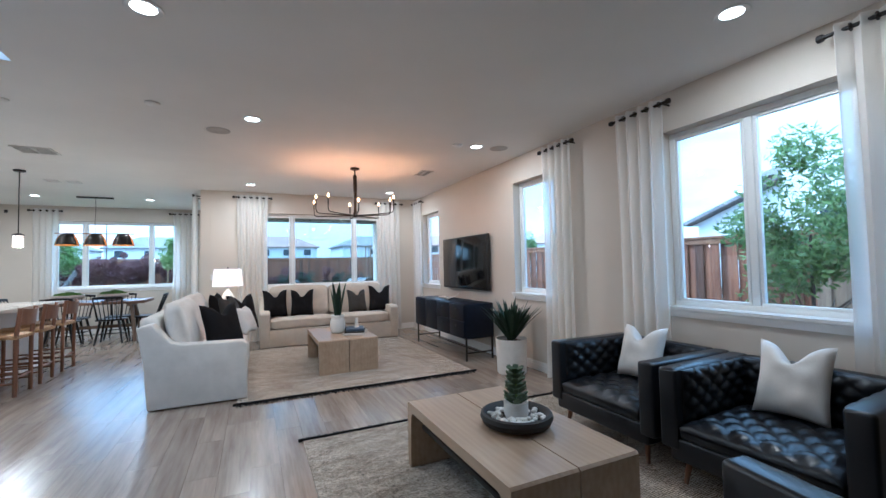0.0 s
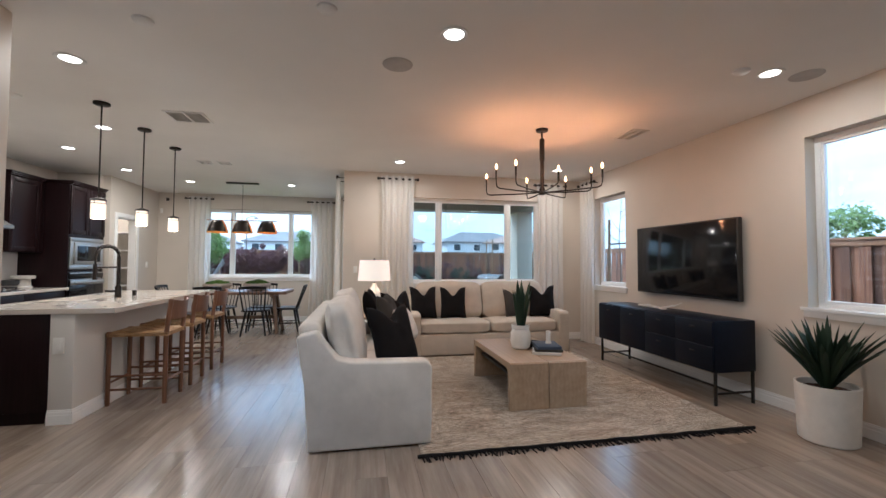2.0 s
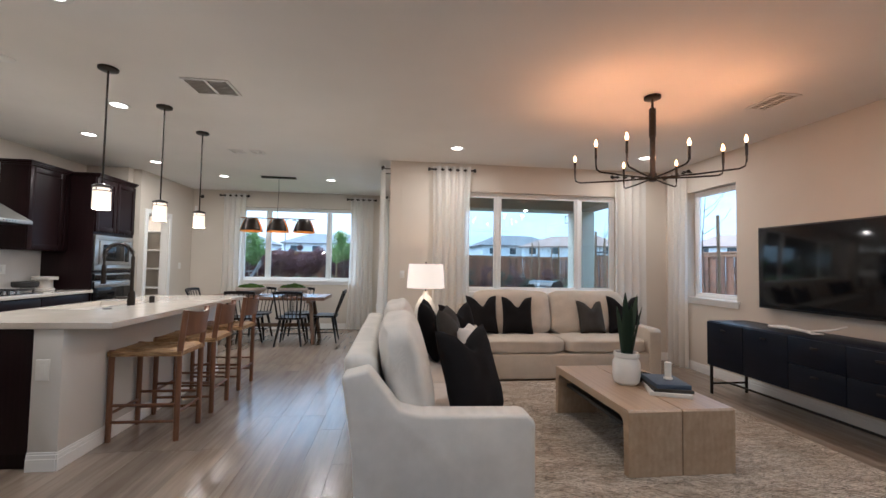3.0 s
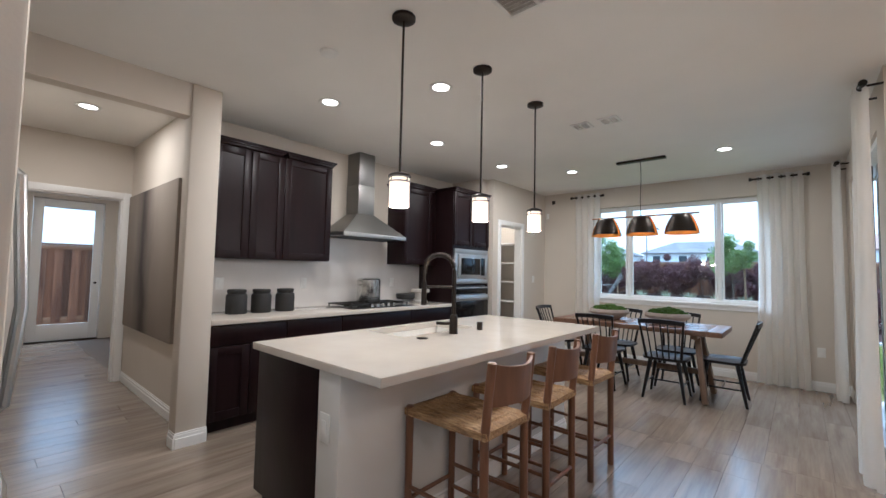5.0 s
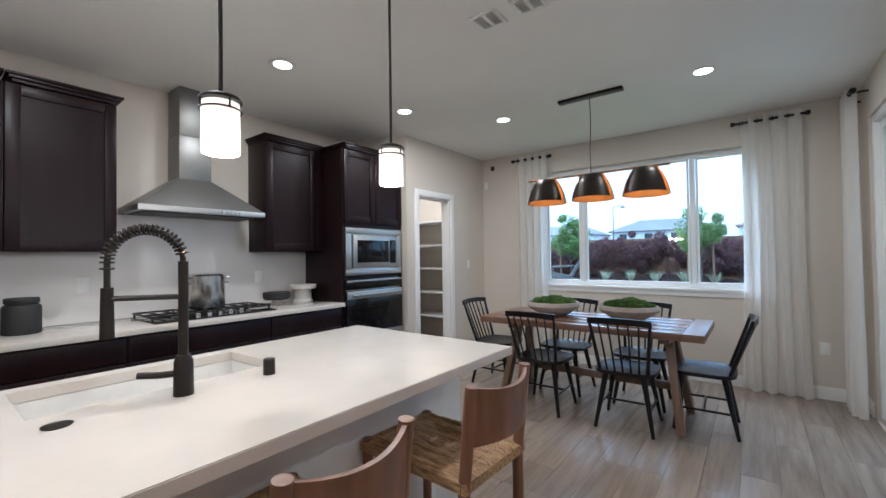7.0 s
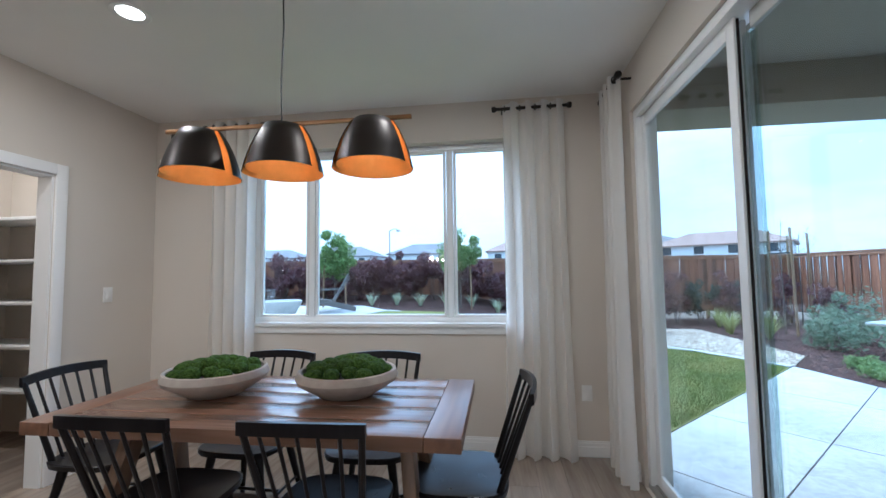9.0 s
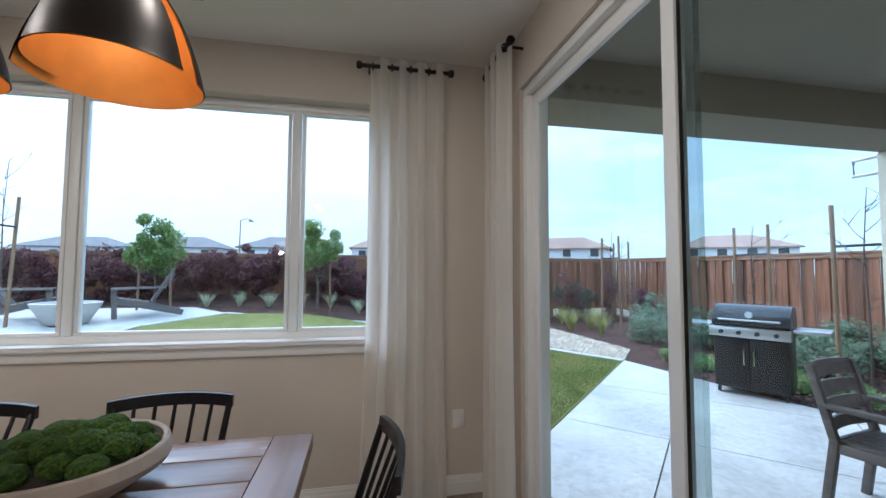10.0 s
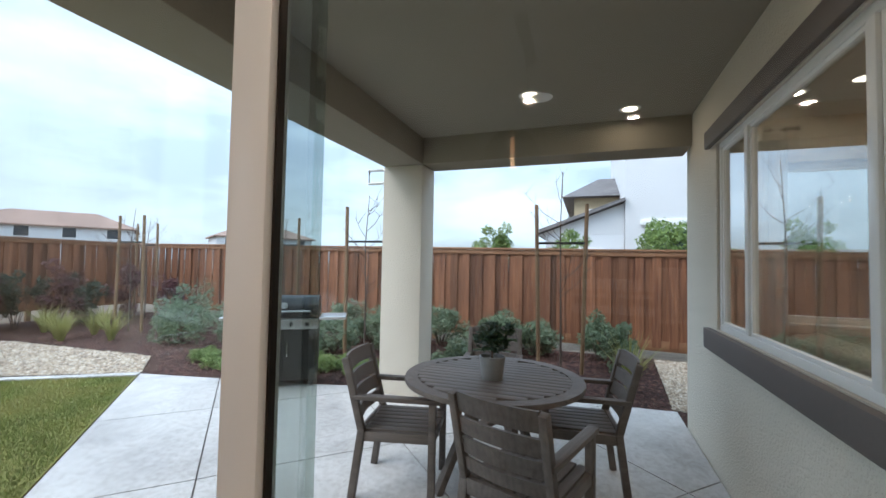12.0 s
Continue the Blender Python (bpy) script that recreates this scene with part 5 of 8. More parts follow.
def area_rug(name, x0, x1, y0, y1, label, fringe_ends):
    m = Mat(name + "_wool", 0.95, spec=0.1)
    v = m.coords()
    w = m.node("ShaderNodeTexWave", Scale=26.0, Distortion=6.0, Detail=3.0)
    w.bands_direction = "Y"
    m.link(v, w.inputs["Vector"])
    n = m.noise(m.coords((0.8, 1.7, 1)), 42.0, 4, 0.8)
    patch = m.noise(m.coords((1.0, 2.6, 1)), 3.2, 5, 0.65)
    col = m.ramp(m.blend(n, w.outputs["Fac"], 0.25), [(0.40, (0.07, 0.06, 0.05)), (0.47, (0.42, 0.365, 0.30)), (0.55, (0.84, 0.78, 0.68))])
    col = m.blend(col, m.ramp(patch, [(0.38, (0.72, 0.66, 0.60)), (0.6, (1, 0.97, 0.93))]), 1.0, "MULTIPLY")
    m.colour(col)
    m.bump(m.blend(n, w.outputs["Fac"], 0.5), 1.0, 0.01)
    r = thing(name, label, "rug")
    bm = bmesh.new()
    nx, ny = 60, 60
    rng = random.Random(5)
    g = [[bm.verts.new((x0 + (x1 - x0) * i / nx, y0 + (y1 - y0) * j / ny, 0.011 + 0.002 * noise.noise(Vector((i * 0.5, j * 0.5, 0))))) for j in range(ny + 1)] for i in range(nx + 1)]
    for i in range(nx):
        for j in range(ny):
            bm.faces.new((g[i][j], g[i + 1][j], g[i + 1][j + 1], g[i][j + 1]))
    ex = bmesh.ops.extrude_face_region(bm, geom=bm.faces[:])
    for q in ex["geom"]:
        if isinstance(q, bmesh.types.BMVert):
            q.co.z = 0.001
    bmesh.ops.recalc_face_normals(bm, faces=bm.faces[:])
    part("wool_surface", bm, m.mat, r)
    for ye, s in fringe_ends:
        f = bmesh.new()
        braid = [(x0 - 0.03 + (x1 - x0 + 0.06) * i / 80, ye + 0.008 * noise.noise(Vector((i * 0.3, ye, 0))), 0.014) for i in range(81)]
        tube(braid, 0.012, bm=f, seg=6)
        k = 0.0
        while k < x1 - x0:
            x = x0 + k
            a, ln = rng.uniform(-0.5, 0.5), rng.uniform(0.03, 0.075)
            rod((x, ye, 0.012), (x + ln * math.sin(a), ye + s * ln * math.cos(a), 0.004), 0.006, 0.004, bm=f, seg=5)
            k += 0.016
        part("fringe", f, BLACKCLOTH, r, "black knotted fringe")
    return r


area_rug("area_rug", 0.0, 2.62, 4.72, 7.55, "mottled cream and grey wool rug with black fringe", [(4.72, -1)])
area_rug("area_rug", 0.49, 3.16, 0.25, 3.56, "cream and grey wool rug with black fringe edge", [(3.56, 1)])


def slab_table(name, label, x0, x1, y0, y1, h, m=None):
    """A waterfall coffee table of two thick slabs with softly dipped ends."""
    t = thing(name, label, "coffee table", m)
    mid = (x0 + x1) / 2
    for a, b in ((x0, mid - 0.004), (mid + 0.004, x1)):
        bm = bmesh.new()
        th = 0.055
        r = 0.05
        pts = [(y0, 0.0), (y0, h - 0.012), (y0 + 0.012, h), (y1 - 0.012, h), (y1, h - 0.012), (y1, 0.0), (y1 - 0.05, 0.0), (y1 - 0.06, h - th - r)]
        for i in range(1, 6):
            q = math.pi / 2 * i / 6
            pts.append((y1 - 0.06 - r + r * math.cos(q), h - th - r + r * math.sin(q)))
        for i in range(6, 0, -1):
            q = math.pi / 2 * i / 6
            pts.append((y0 + 0.06 + r - r * math.cos(q), h - th - r + r * math.sin(q)))
        pts += [(y0 + 0.06, h - th - r), (y0 + 0.05, 0.0)]
        va = [bm.verts.new((a, y, z)) for y, z in pts]
        vb = [bm.verts.new((b, y, z)) for y, z in pts]
        k = len(pts)
        for i in range(k):
            bm.faces.new((va[i], va[(i + 1) % k], vb[(i + 1) % k], vb[i]))
        bm.faces.new(va[::-1])
        bm.faces.new(vb)
        bmesh.ops.recalc_face_normals(bm, faces=bm.faces[:])
        part("slab", bm, OAK, t)
    part("tie_bar", box(x0 + 0.06, x1 - 0.06, y0 + 0.10, y1 - 0.10, h - 0.16, h - 0.13, 0.004), IRON, t)
    return t


slab_table("coffee_table", "bleached oak waterfall coffee table on the rug", 0.87, 1.60, 5.40, 6.57, 0.41, Matrix.Translation((0, 0, 0.013)))
slab_table("coffee_table", "bleached oak waterfall coffee table with a plant tray", 0.94, 1.66, 1.64, 2.84, 0.41, Matrix.Translation((0.14, 0, 0.013)))


def spiky_plant(parent, at, count, length, width, spread, mat, seed, droop=0.25):
    rng = random.Random(seed)
    for i in range(count):
        a = i * 2.39996 + rng.uniform(-0.2, 0.2)
        lean = spread * math.sqrt((i + 0.5) / count)
        ln = length * rng.uniform(0.78, 1.08)
        bm = bmesh.new()
        out = Vector((math.cos(a), math.sin(a), 0))
        side = Vector((-math.sin(a), math.cos(a), 0))
        n = 7
        L, R, C = [], [], []
        for k in range(n + 1):
            f = k / n
            th = lean + droop * f * f * lean
            p = Vector(at) + out * (0.02 + math.sin(th) * ln * f) + Z * (math.cos(th) * ln * f)
            w = width * (0.55 + 1.2 * f) * (1 - f) ** 0.6 * 0.8 + 0.001
            nrm = (Z * math.sin(th) - out * math.cos(th))
            L.append(bm.verts.new(p + side * w + nrm * w * 0.35))
            R.append(bm.verts.new(p - side * w + nrm * w * 0.35))
            C.append(bm.verts.new(p - nrm * w * 0.25))
        for k in range(n):
            bm.faces.new((L[k], L[k + 1], C[k + 1], C[k]))
            bm.faces.new((C[k], C[k + 1], R[k + 1], R[k]))
            bm.faces.new((R[k], R[k + 1], L[k + 1], L[k]))
        bmesh.ops.recalc_face_normals(bm, faces=bm.faces[:])
        part("leaf", bm, mat, parent, smooth=70)


m = thing("agave_plant", "dark green spiky agave in a white ceramic floor pot", "potted plant", Matrix.Translation((3.0, 4.45, 0.0)))
part("pot", lathe([(0, 0), (0.165, 0), (0.175, 0.01), (0.19, 0.40), (0.19, 0.415), (0.175, 0.415), (0.165, 0.37), (0, 0.37)]), CERAMIC, m, "matte white cylinder pot")
part("soil", lathe([(0, 0.375), (0.165, 0.372), (0.165, 0.37)]), MULCH, m)
spiky_plant(m, (0, 0, 0.37), 74, 0.52, 0.029, 0.66, AGAVE, 11, 0.15)

# media console and television
m = thing("media_console", "blue-black lacquered media console on a thin metal frame", "console")
part("body", box(2.77, 3.22, 5.20, 7.04, 0.30, 0.775, 0.006), NAVY, m)
for i in range(4):
    y0 = 5.21 + i * 0.4575
    if i in (0, 1):
        for z0, z1 in ((0.54, 0.765), (0.31, 0.535)):
            dr = part("drawer", box(2.752, 2.769, y0, y0 + 0.4535, z0, z1, 0.004), NAVY, m)
            part("pull", box(2.742, 2.751, y0 + 0.20, y0 + 0.26, z1 - 0.075, z1 - 0.06, 0.002), BRONZE, dr)
    else:
        dr = part("door", box(2.752, 2.769, y0, y0 + 0.4535, 0.31, 0.765, 0.004), NAVY, m)
        part("pull", box(2.742, 2.751, y0 + 0.20, y0 + 0.26, 0.69, 0.705, 0.002), BRONZE, dr)
for y in (5.22, 7.02):
    for x in (2.79, 3.2):
        part("leg", box(x - 0.011, x + 0.011, y - 0.011, y + 0.011, 0, 0.299, 0.002), IRON, m)
    part("foot_rail", box(2.80, 3.19, y - 0.009, y + 0.009, 0.1, 0.118, 0.002), IRON, m)
part("long_rail", box(2.985, 3.003, 5.23, 7.01, 0.1, 0.118, 0.002), IRON, m)
tv = thing("television", "large black flat television mounted on the wall", "television")
part("bezel", box(3.245, 3.30, 5.385, 6.90, 0.93, 1.775, 0.006), BLACKPLASTIC, tv)
part("screen", box(3.2415, 3.2455, 5.40, 6.885, 0.95, 1.76, 0.001), SCREEN, tv)
part("wall_mount", box(3.30, EX - 0.001, 5.9, 6.4, 1.15, 1.55), IRON, tv)
m = thing("branch_sculpture", "pale antler-like branch lying on the console", "ornament", Matrix.Translation((2.98, 6.2, 0.776)))
bm = tube([(0, 0.32, 0.012), (0.02, 0.12, 0.02), (-0.02, -0.08, 0.02), (0.02, -0.25, 0.06), (0.03, -0.34, 0.1)], 0.016, seg=8, taper=0.007)
tube([(0, 0.1, 0.02), (0.05, 0.2, 0.03), (0.08, 0.32, 0.02)], 0.013, bm=bm, taper=0.006)
tube([(-0.01, -0.06, 0.02), (-0.07, -0.14, 0.015), (-0.09, -0.26, 0.03)], 0.013, bm=bm, taper=0.006)
part("branch", bm, CERAMIC, m)

# objects on the coffee table
tz = 0.4245
m = thing("vase_with_leaves", "white ceramic jar vase holding stiff green leaves", "vase", Matrix.Translation((1.20, 5.98, tz)) @ Matrix.Scale(1.28, 4))
part("jar", lathe([(0, 0), (0.055, 0), (0.072, 0.015), (0.08, 0.06), (0.078, 0.13), (0.066, 0.155), (0.066, 0.16), (0.072, 0.165), (0.072, 0.19), (0.062, 0.19), (0.06, 0.03), (0, 0.02)]), CERAMIC, m)
spiky_plant(m, (0, 0, 0.12), 9, 0.42, 0.03, 0.22, AGAVE, 4, 0.1)
for i, (w, d, h, mt, dx) in enumerate(((0.27, 0.36, 0.026, WHITECLOTH, 0.0), (0.26, 0.33, 0.022, GREYCLOTH, 0.005), (0.23, 0.30, 0.03, BLUECLOTH, -0.004))):
    z0 = tz + sum((0.0265, 0.0225, 0.0305)[:i])
    b = thing("book", "hardback book in a stack on the coffee table", "book", pose(1.40 + dx, 5.80, z0, 0, 0, 6 * i - 24), "stacked books")
    part("cover", box(-w / 2, w / 2, -d / 2, d / 2, 0, h, 0.002), mt, b)
    part("pages", box(-w / 2 + 0.006, w / 2 + 0.001, -d / 2 + 0.004, d / 2 - 0.004, 0.003, h - 0.003), PLASTIC, b)
m = thing("dish", "small black bowl on the coffee table", "bowl", Matrix.Translation((1.36, 6.05, tz)))
part("shell", lathe([(0, 0), (0.05, 0), (0.085, 0.04), (0.09, 0.055), (0.082, 0.055), (0.045, 0.01), (0, 0.008)]), BLACKCLAY, m)
solid("candle", lathe([(0, 0), (0.03, 0), (0.032, 0.008), (0.022, 0.02), (0.024, 0.12), (0.019, 0.125), (0, 0.122)], at=(1.42, 5.80, tz + 0.0805)), CERAMIC, "white pillar candle standing on stacked books", "candle")

# tray with succulent on the nearer table
m = thing("succulent_tray", "round black tray of white pebbles with a potted succulent", "planter", Matrix.Translation((1.48, 2.17, tz)))
part("tray", lathe([(0, 0), (0.13, 0), (0.185, 0.02), (0.20, 0.05), (0.195, 0.072), (0.18, 0.078), (0.165, 0.068), (0.15, 0.045), (0, 0.04)], seg=48), BLACKCLAY, m)
part("pot", lathe([(0, 0.045), (0.06, 0.045), (0.066, 0.06), (0.068, 0.13), (0.06, 0.13), (0.055, 0.115), (0, 0.115)]), CERAMIC, m, "small white ceramic pot")
rng = random.Random(3)
for i in range(70):
    a, rr = rng.uniform(0, 6.28), rng.uniform(0.078, 0.15)
    b = bmesh.new()
    bmesh.ops.create_icosphere(b, subdivisions=2, radius=1.0)
    sx, sy, sz = rng.uniform(0.012, 0.02), rng.uniform(0.012, 0.02), rng.uniform(0.008, 0.013)
    b.transform(Matrix.Translation((rr * math.cos(a), rr * math.sin(a), 0.052 + rng.uniform(0, 0.012))) @ Matrix.Rotation(a, 4, "Z") @ Matrix.Diagonal((sx, sy, sz, 1)))
    part("pebble", b, CERAMIC, m)
part("stem", tube([(0, 0, 0.11), (0.004, 0, 0.2), (0, 0.003, 0.3)], 0.006), LEAF, m)
for lv in range(7):
    for k in range(6):
        a = k * 1.047 + lv * 0.5
        z = 0.14 + lv * 0.027
        r = 0.075 - 0.006 * lv
        b = cushion(0.06, 0.034, 0.012, puff=0.6, n=4)
        b.transform(Matrix.Translation((r * 0.62 * math.cos(a), r * 0.62 * math.sin(a), z)) @ Matrix.Rotation(a, 4, "Z") @ Matrix.Rotation(radians(-38), 4, "Y"))
        part("leaf", b, SAGE, m)

# tufted leather armchairs


def armchair():
    c = thing("armchair", "black tufted leather armchair with thin wooden legs", "armchair", group="leather armchairs")
    w, d = 0.84, 0.80
    part("base", box(-w / 2, w / 2, -d / 2, d / 2, 0.14, 0.27, 0.015, seg=3), LEATHER, c)

    def tufted(wd, hg, th, rows, cols, deep=0.55):
        bm = bmesh.new()
        n, k = cols * 8, rows * 8
        g = []
        for i in range(n + 1):
            col = []
            for j in range(k + 1):
                u, v = i / n * cols, j / k * rows
                q = abs(math.sin(math.pi * (u + v) / 1.0) * math.sin(math.pi * (u - v) / 1.0)) ** 0.45
                edge = min(1.0, 8 * min(i / n, 1 - i / n, j / k, 1 - j / k) + 0.15)
                col.append(bm.verts.new(((i / n - 0.5) * wd, -th * (1 - deep + deep * q) * edge ** 0.5, (j / k) * hg)))
            g.append(col)
        for i in range(n):
            for j in range(k):
                bm.faces.new((g[i][j], g[i + 1][j], g[i + 1][j + 1], g[i][j + 1]))
        ex = bmesh.ops.extrude_face_region(bm, geom=bm.faces[:])
        for q in ex["geom"]:
            if isinstance(q, bmesh.types.BMVert):
                q.co.y = 0.005
        bmesh.ops.recalc_face_normals(bm, faces=bm.faces[:])
        return bm

    for s in (-1, 1):
        part("arm", box(s * w / 2 - 0.055, s * w / 2 + 0.055, -d / 2 - 0.01, d / 2, 0.2, 0.665, 0.018, seg=3), LEATHER, c)
        t = tufted(d - 0.1, 0.30, 0.045, 3, 5)
        t.transform(Matrix.Translation((s * (w / 2 - 0.05), 0, 0.355)) @ Matrix.Rotation(radians(-90 * s), 4, "Z"))
        part("arm_tufting", t, LEATHER, c, smooth=80)
    part("back", box(-w / 2 + 0.056, w / 2 - 0.056, d / 2 - 0.11, d / 2, 0.271, 0.665, 0.018, seg=3), LEATHER, c)
    t = tufted(w - 0.12, 0.30, 0.05, 3, 6)
    t.transform(Matrix.Translation((0, d / 2 - 0.105, 0.355)))
    part("back_tufting", t, LEATHER, c, smooth=80)
    t = tufted(w - 0.13, d - 0.13, 0.075, 4, 5, 0.3)
    t.transform(Matrix.Translation((0, -d / 2 - 0.005, 0.32)) @ Matrix.Rotation(radians(-90), 4, "X"))
    part("seat_tufting", t, LEATHER, c, smooth=80)
    part("seat_cushion", box(-w / 2 + 0.06, w / 2 - 0.06, -d / 2 - 0.005, d / 2 - 0.12, 0.272, 0.345, 0.02, seg=3), LEATHER, c)
    for sx in (-1, 1):
        for sy in (-1, 1):
            part("leg", rod((sx * (w / 2 - 0.05), sy * (d / 2 - 0.06), 0), (sx * (w / 2 - 0.07), sy * (d / 2 - 0.08), 0.14), 0.012, 0.02), WALNUT, c)
    return c


ac = armchair()
ac.matrix_basis = pose(2.80, 2.50, 0.013, 0, 0, -90)
copy_thing(ac, pose(2.81, 1.52, 0.013, 0, 0, -87))
copy_thing(ac, pose(1.93, 0.62, 0.013, 0, 0, 172))
pillow((2.88, 2.55, 0.395), -82, -22, 0.385, WHITECLOTH, "white chopped throw pillow on the leather armchair", 21, 0.3)
pillow((2.93, 1.57, 0.395), -84, -22, 0.40, WHITECLOTH, "white chopped throw pillow on the leather armchair", 22, 0.3)

# side table and lamp in the corner behind the sofas
m = thing("side_table", "small round pale side table between the sofas", "side table", Matrix.Translation((-0.22, 7.86, 0)))
part("top", lathe([(0, 0.53), (0.25, 0.53), (0.255, 0.54), (0.25, 0.555), (0, 0.555)]), OAK, m)
part("stem", lathe([(0, 0), (0.18, 0), (0.18, 0.02), (0.05, 0.04), (0.045, 0.53), (0, 0.53)]), OAK, m)
m = thing("table_lamp", "white ribbed table lamp with a lit drum shade", "table lamp", Matrix.Translation((-0.235, 7.88, 0.556)))
part("base", lathe([(0, 0), (0.08, 0), (0.12, 0.06), (0.135, 0.16), (0.12, 0.27), (0.07, 0.37), (0.035, 0.41), (0.03, 0.45), (0, 0.45)]), CERAMIC, m)
part("stem", rod((0, 0, 0.45), (0, 0, 0.79), 0.006), BRONZE, m)
part("shade", lathe([(0.228, 0.49), (0.205, 0.775), (0.202, 0.775), (0.225, 0.49)], seg=40), SHADE, m, "glowing white linen drum shade")
part("finial", lathe([(0, 0.78), (0.012, 0.785), (0.01, 0.80), (0, 0.805)]), BRONZE, m)
lamp("table_lamp_glow", "POINT", (-0.235, 7.88, 1.18), 1.5, (1.0, 0.74, 0.48), 0.04)

# chandelier
m = thing("chandelier", "black iron chandelier with candle bulbs on curved arms", "chandelier", Matrix.Translation((1.48, 6.06, 0)))
part("canopy", lathe([(0, H - 0.001), (0.065, H - 0.001), (0.065, H - 0.02), (0.05, H - 0.028), (0, H - 0.028)]), BRONZE, m)
part("rod", rod((0, 0, 2.62), (0, 0, H - 0.02), 0.01), BRONZE, m)
part("stem", rod((0, 0, 2.10), (0, 0, 2.42), 0.0215, bevel=0.003), BRONZE, m)
part("sleeve", rod((0, 0, 2.40), (0, 0, 2.64), 0.027, bevel=0.004), BRONZE, m)
part("hub", lathe([(0, 2.03), (0.03, 2.035), (0.035, 2.06), (0.03, 2.1), (0, 2.1)]), BRONZE, m)
for r, deg, top in ((0.61, 150, 2.255), (0.58, -166, 2.26), (0.56, -141, 2.255), (0.52, -98, 2.185), (0.62, -46, 2.255), (0.50, -24, 2.26), (0.53, 35, 2.265), (0.47, 87, 2.265)):
    a = radians(deg)
    ux, uy = math.cos(a), math.sin(a)
    pts = [(0.02 * ux, 0.02 * uy, 2.06), (r * 0.5 * ux, r * 0.5 * uy, 2.055), (r * 0.93 * ux, r * 0.93 * uy, 2.06), (r * 0.985 * ux, r * 0.985 * uy, 2.075), (r * ux, r * uy, 2.11), (r * ux, r * uy, top - 0.08)]
    arm = part("arm", tube(pts, 0.007, seg=8), BRONZE, m)
    part("candle_sleeve", rod((r * ux, r * uy, top - 0.105), (r * ux, r * uy, top - 0.01), 0.010), BRONZE, arm)
    part("bulb", lathe([(0, top - 0.01), (0.007, top - 0.008), (0.0135, top + 0.012), (0.009, top + 0.03), (0, top + 0.052)], at=(r * ux, r * uy, 0), seg=12), BULB, arm, "lit candle-shaped bulb")
    lamp("chandelier_glow", "POINT", (1.48 + r * ux, 6.06 + r * uy, top + 0.085), 1.18, AMBER, 0.012)

# wall plates
plate_on("light_switch", (-0.51, BY - 0.0005, 1.19), 0, 0.06, 0.10, "small dark thermostat sensor on the beige wall", "switch")
plate_on("light_switch", (FX + 0.0005, 4.35, 1.15), 90, 0.12, 0.115, "white double light switch on the wall", "switch", 2)
plate_on("outlet", (-0.95, DY - 0.0005, 0.46), 0, 0.075, 0.115, "white outlet low on the dining wall", "outlet")
plate_on("light_switch", (PX + 0.0005, 11.03, 1.235), 90, 0.075, 0.115, "white light switch beside the pantry door", "switch")
plate_on("corner_camera", (-4.41, DY - 0.0005, 2.60), 0, 0.06, 0.06, "small black sensor high on the dining wall", "sensor", 1, BLACKPLASTIC)
plate_on("motion_sensor", (-4.52, DY - 0.0005, 2.36), 0, 0.05, 0.10, "small white sensor high on the wall", "sensor")

# ---- dining ----
m = thing("dining_table", "rustic brown plank dining table on slanted legs", "dining table")
TX0, TX1, TY0, TY1, TZ = -3.56, -1.73, 9.71, 10.53, 0.775
for i in range(5):
    w = (TY1 - TY0) / 5
    part("plank", box(TX0 + 0.14, TX1 - 0.14, TY0 + i * w + 0.0015, TY0 + (i + 1) * w - 0.0015, TZ - 0.055, TZ, 0.003), TEAK, m)
TEAK_END = wood("table_end_wood", (0.26, 0.135, 0.075), (0.115, 0.055, 0.03), "Y", 0.36, 0.8, 0.08, True, 0.2, 0.9)
for x0, x1 in ((TX0, TX0 + 0.138), (TX1 - 0.138, TX1)):
    part("breadboard_end", box(x0, x1, TY0, TY1, TZ - 0.055, TZ, 0.004), TEAK_END, m)
LEG = wood("table_leg_wood", (0.24, 0.15, 0.09), (0.12, 0.07, 0.045), "Z", 0.45, 1.0)
for x, s in ((TX0 + 0.27, -1), (TX1 - 0.27, 1)):
    for y0, y1 in ((9.84, 10.02), (10.42, 10.22)):
        part("leg", beam((x + 0.1 * s, y0, 0.0), (x, y1, TZ - 0.056), 0.085, 0.055, up=(1, 0, 0)), LEG, m)
    part("cross_rail", box(x - 0.035, x + 0.035, TY0 + 0.12, TY1 - 0.12, TZ - 0.11, TZ - 0.056, 0.004), LEG, m)
part("stretcher", beam((TX0 + 0.2, 10.12, 0.28), (TX1 - 0.2, 10.12, 0.28), 0.05, 0.06), LEG, m)


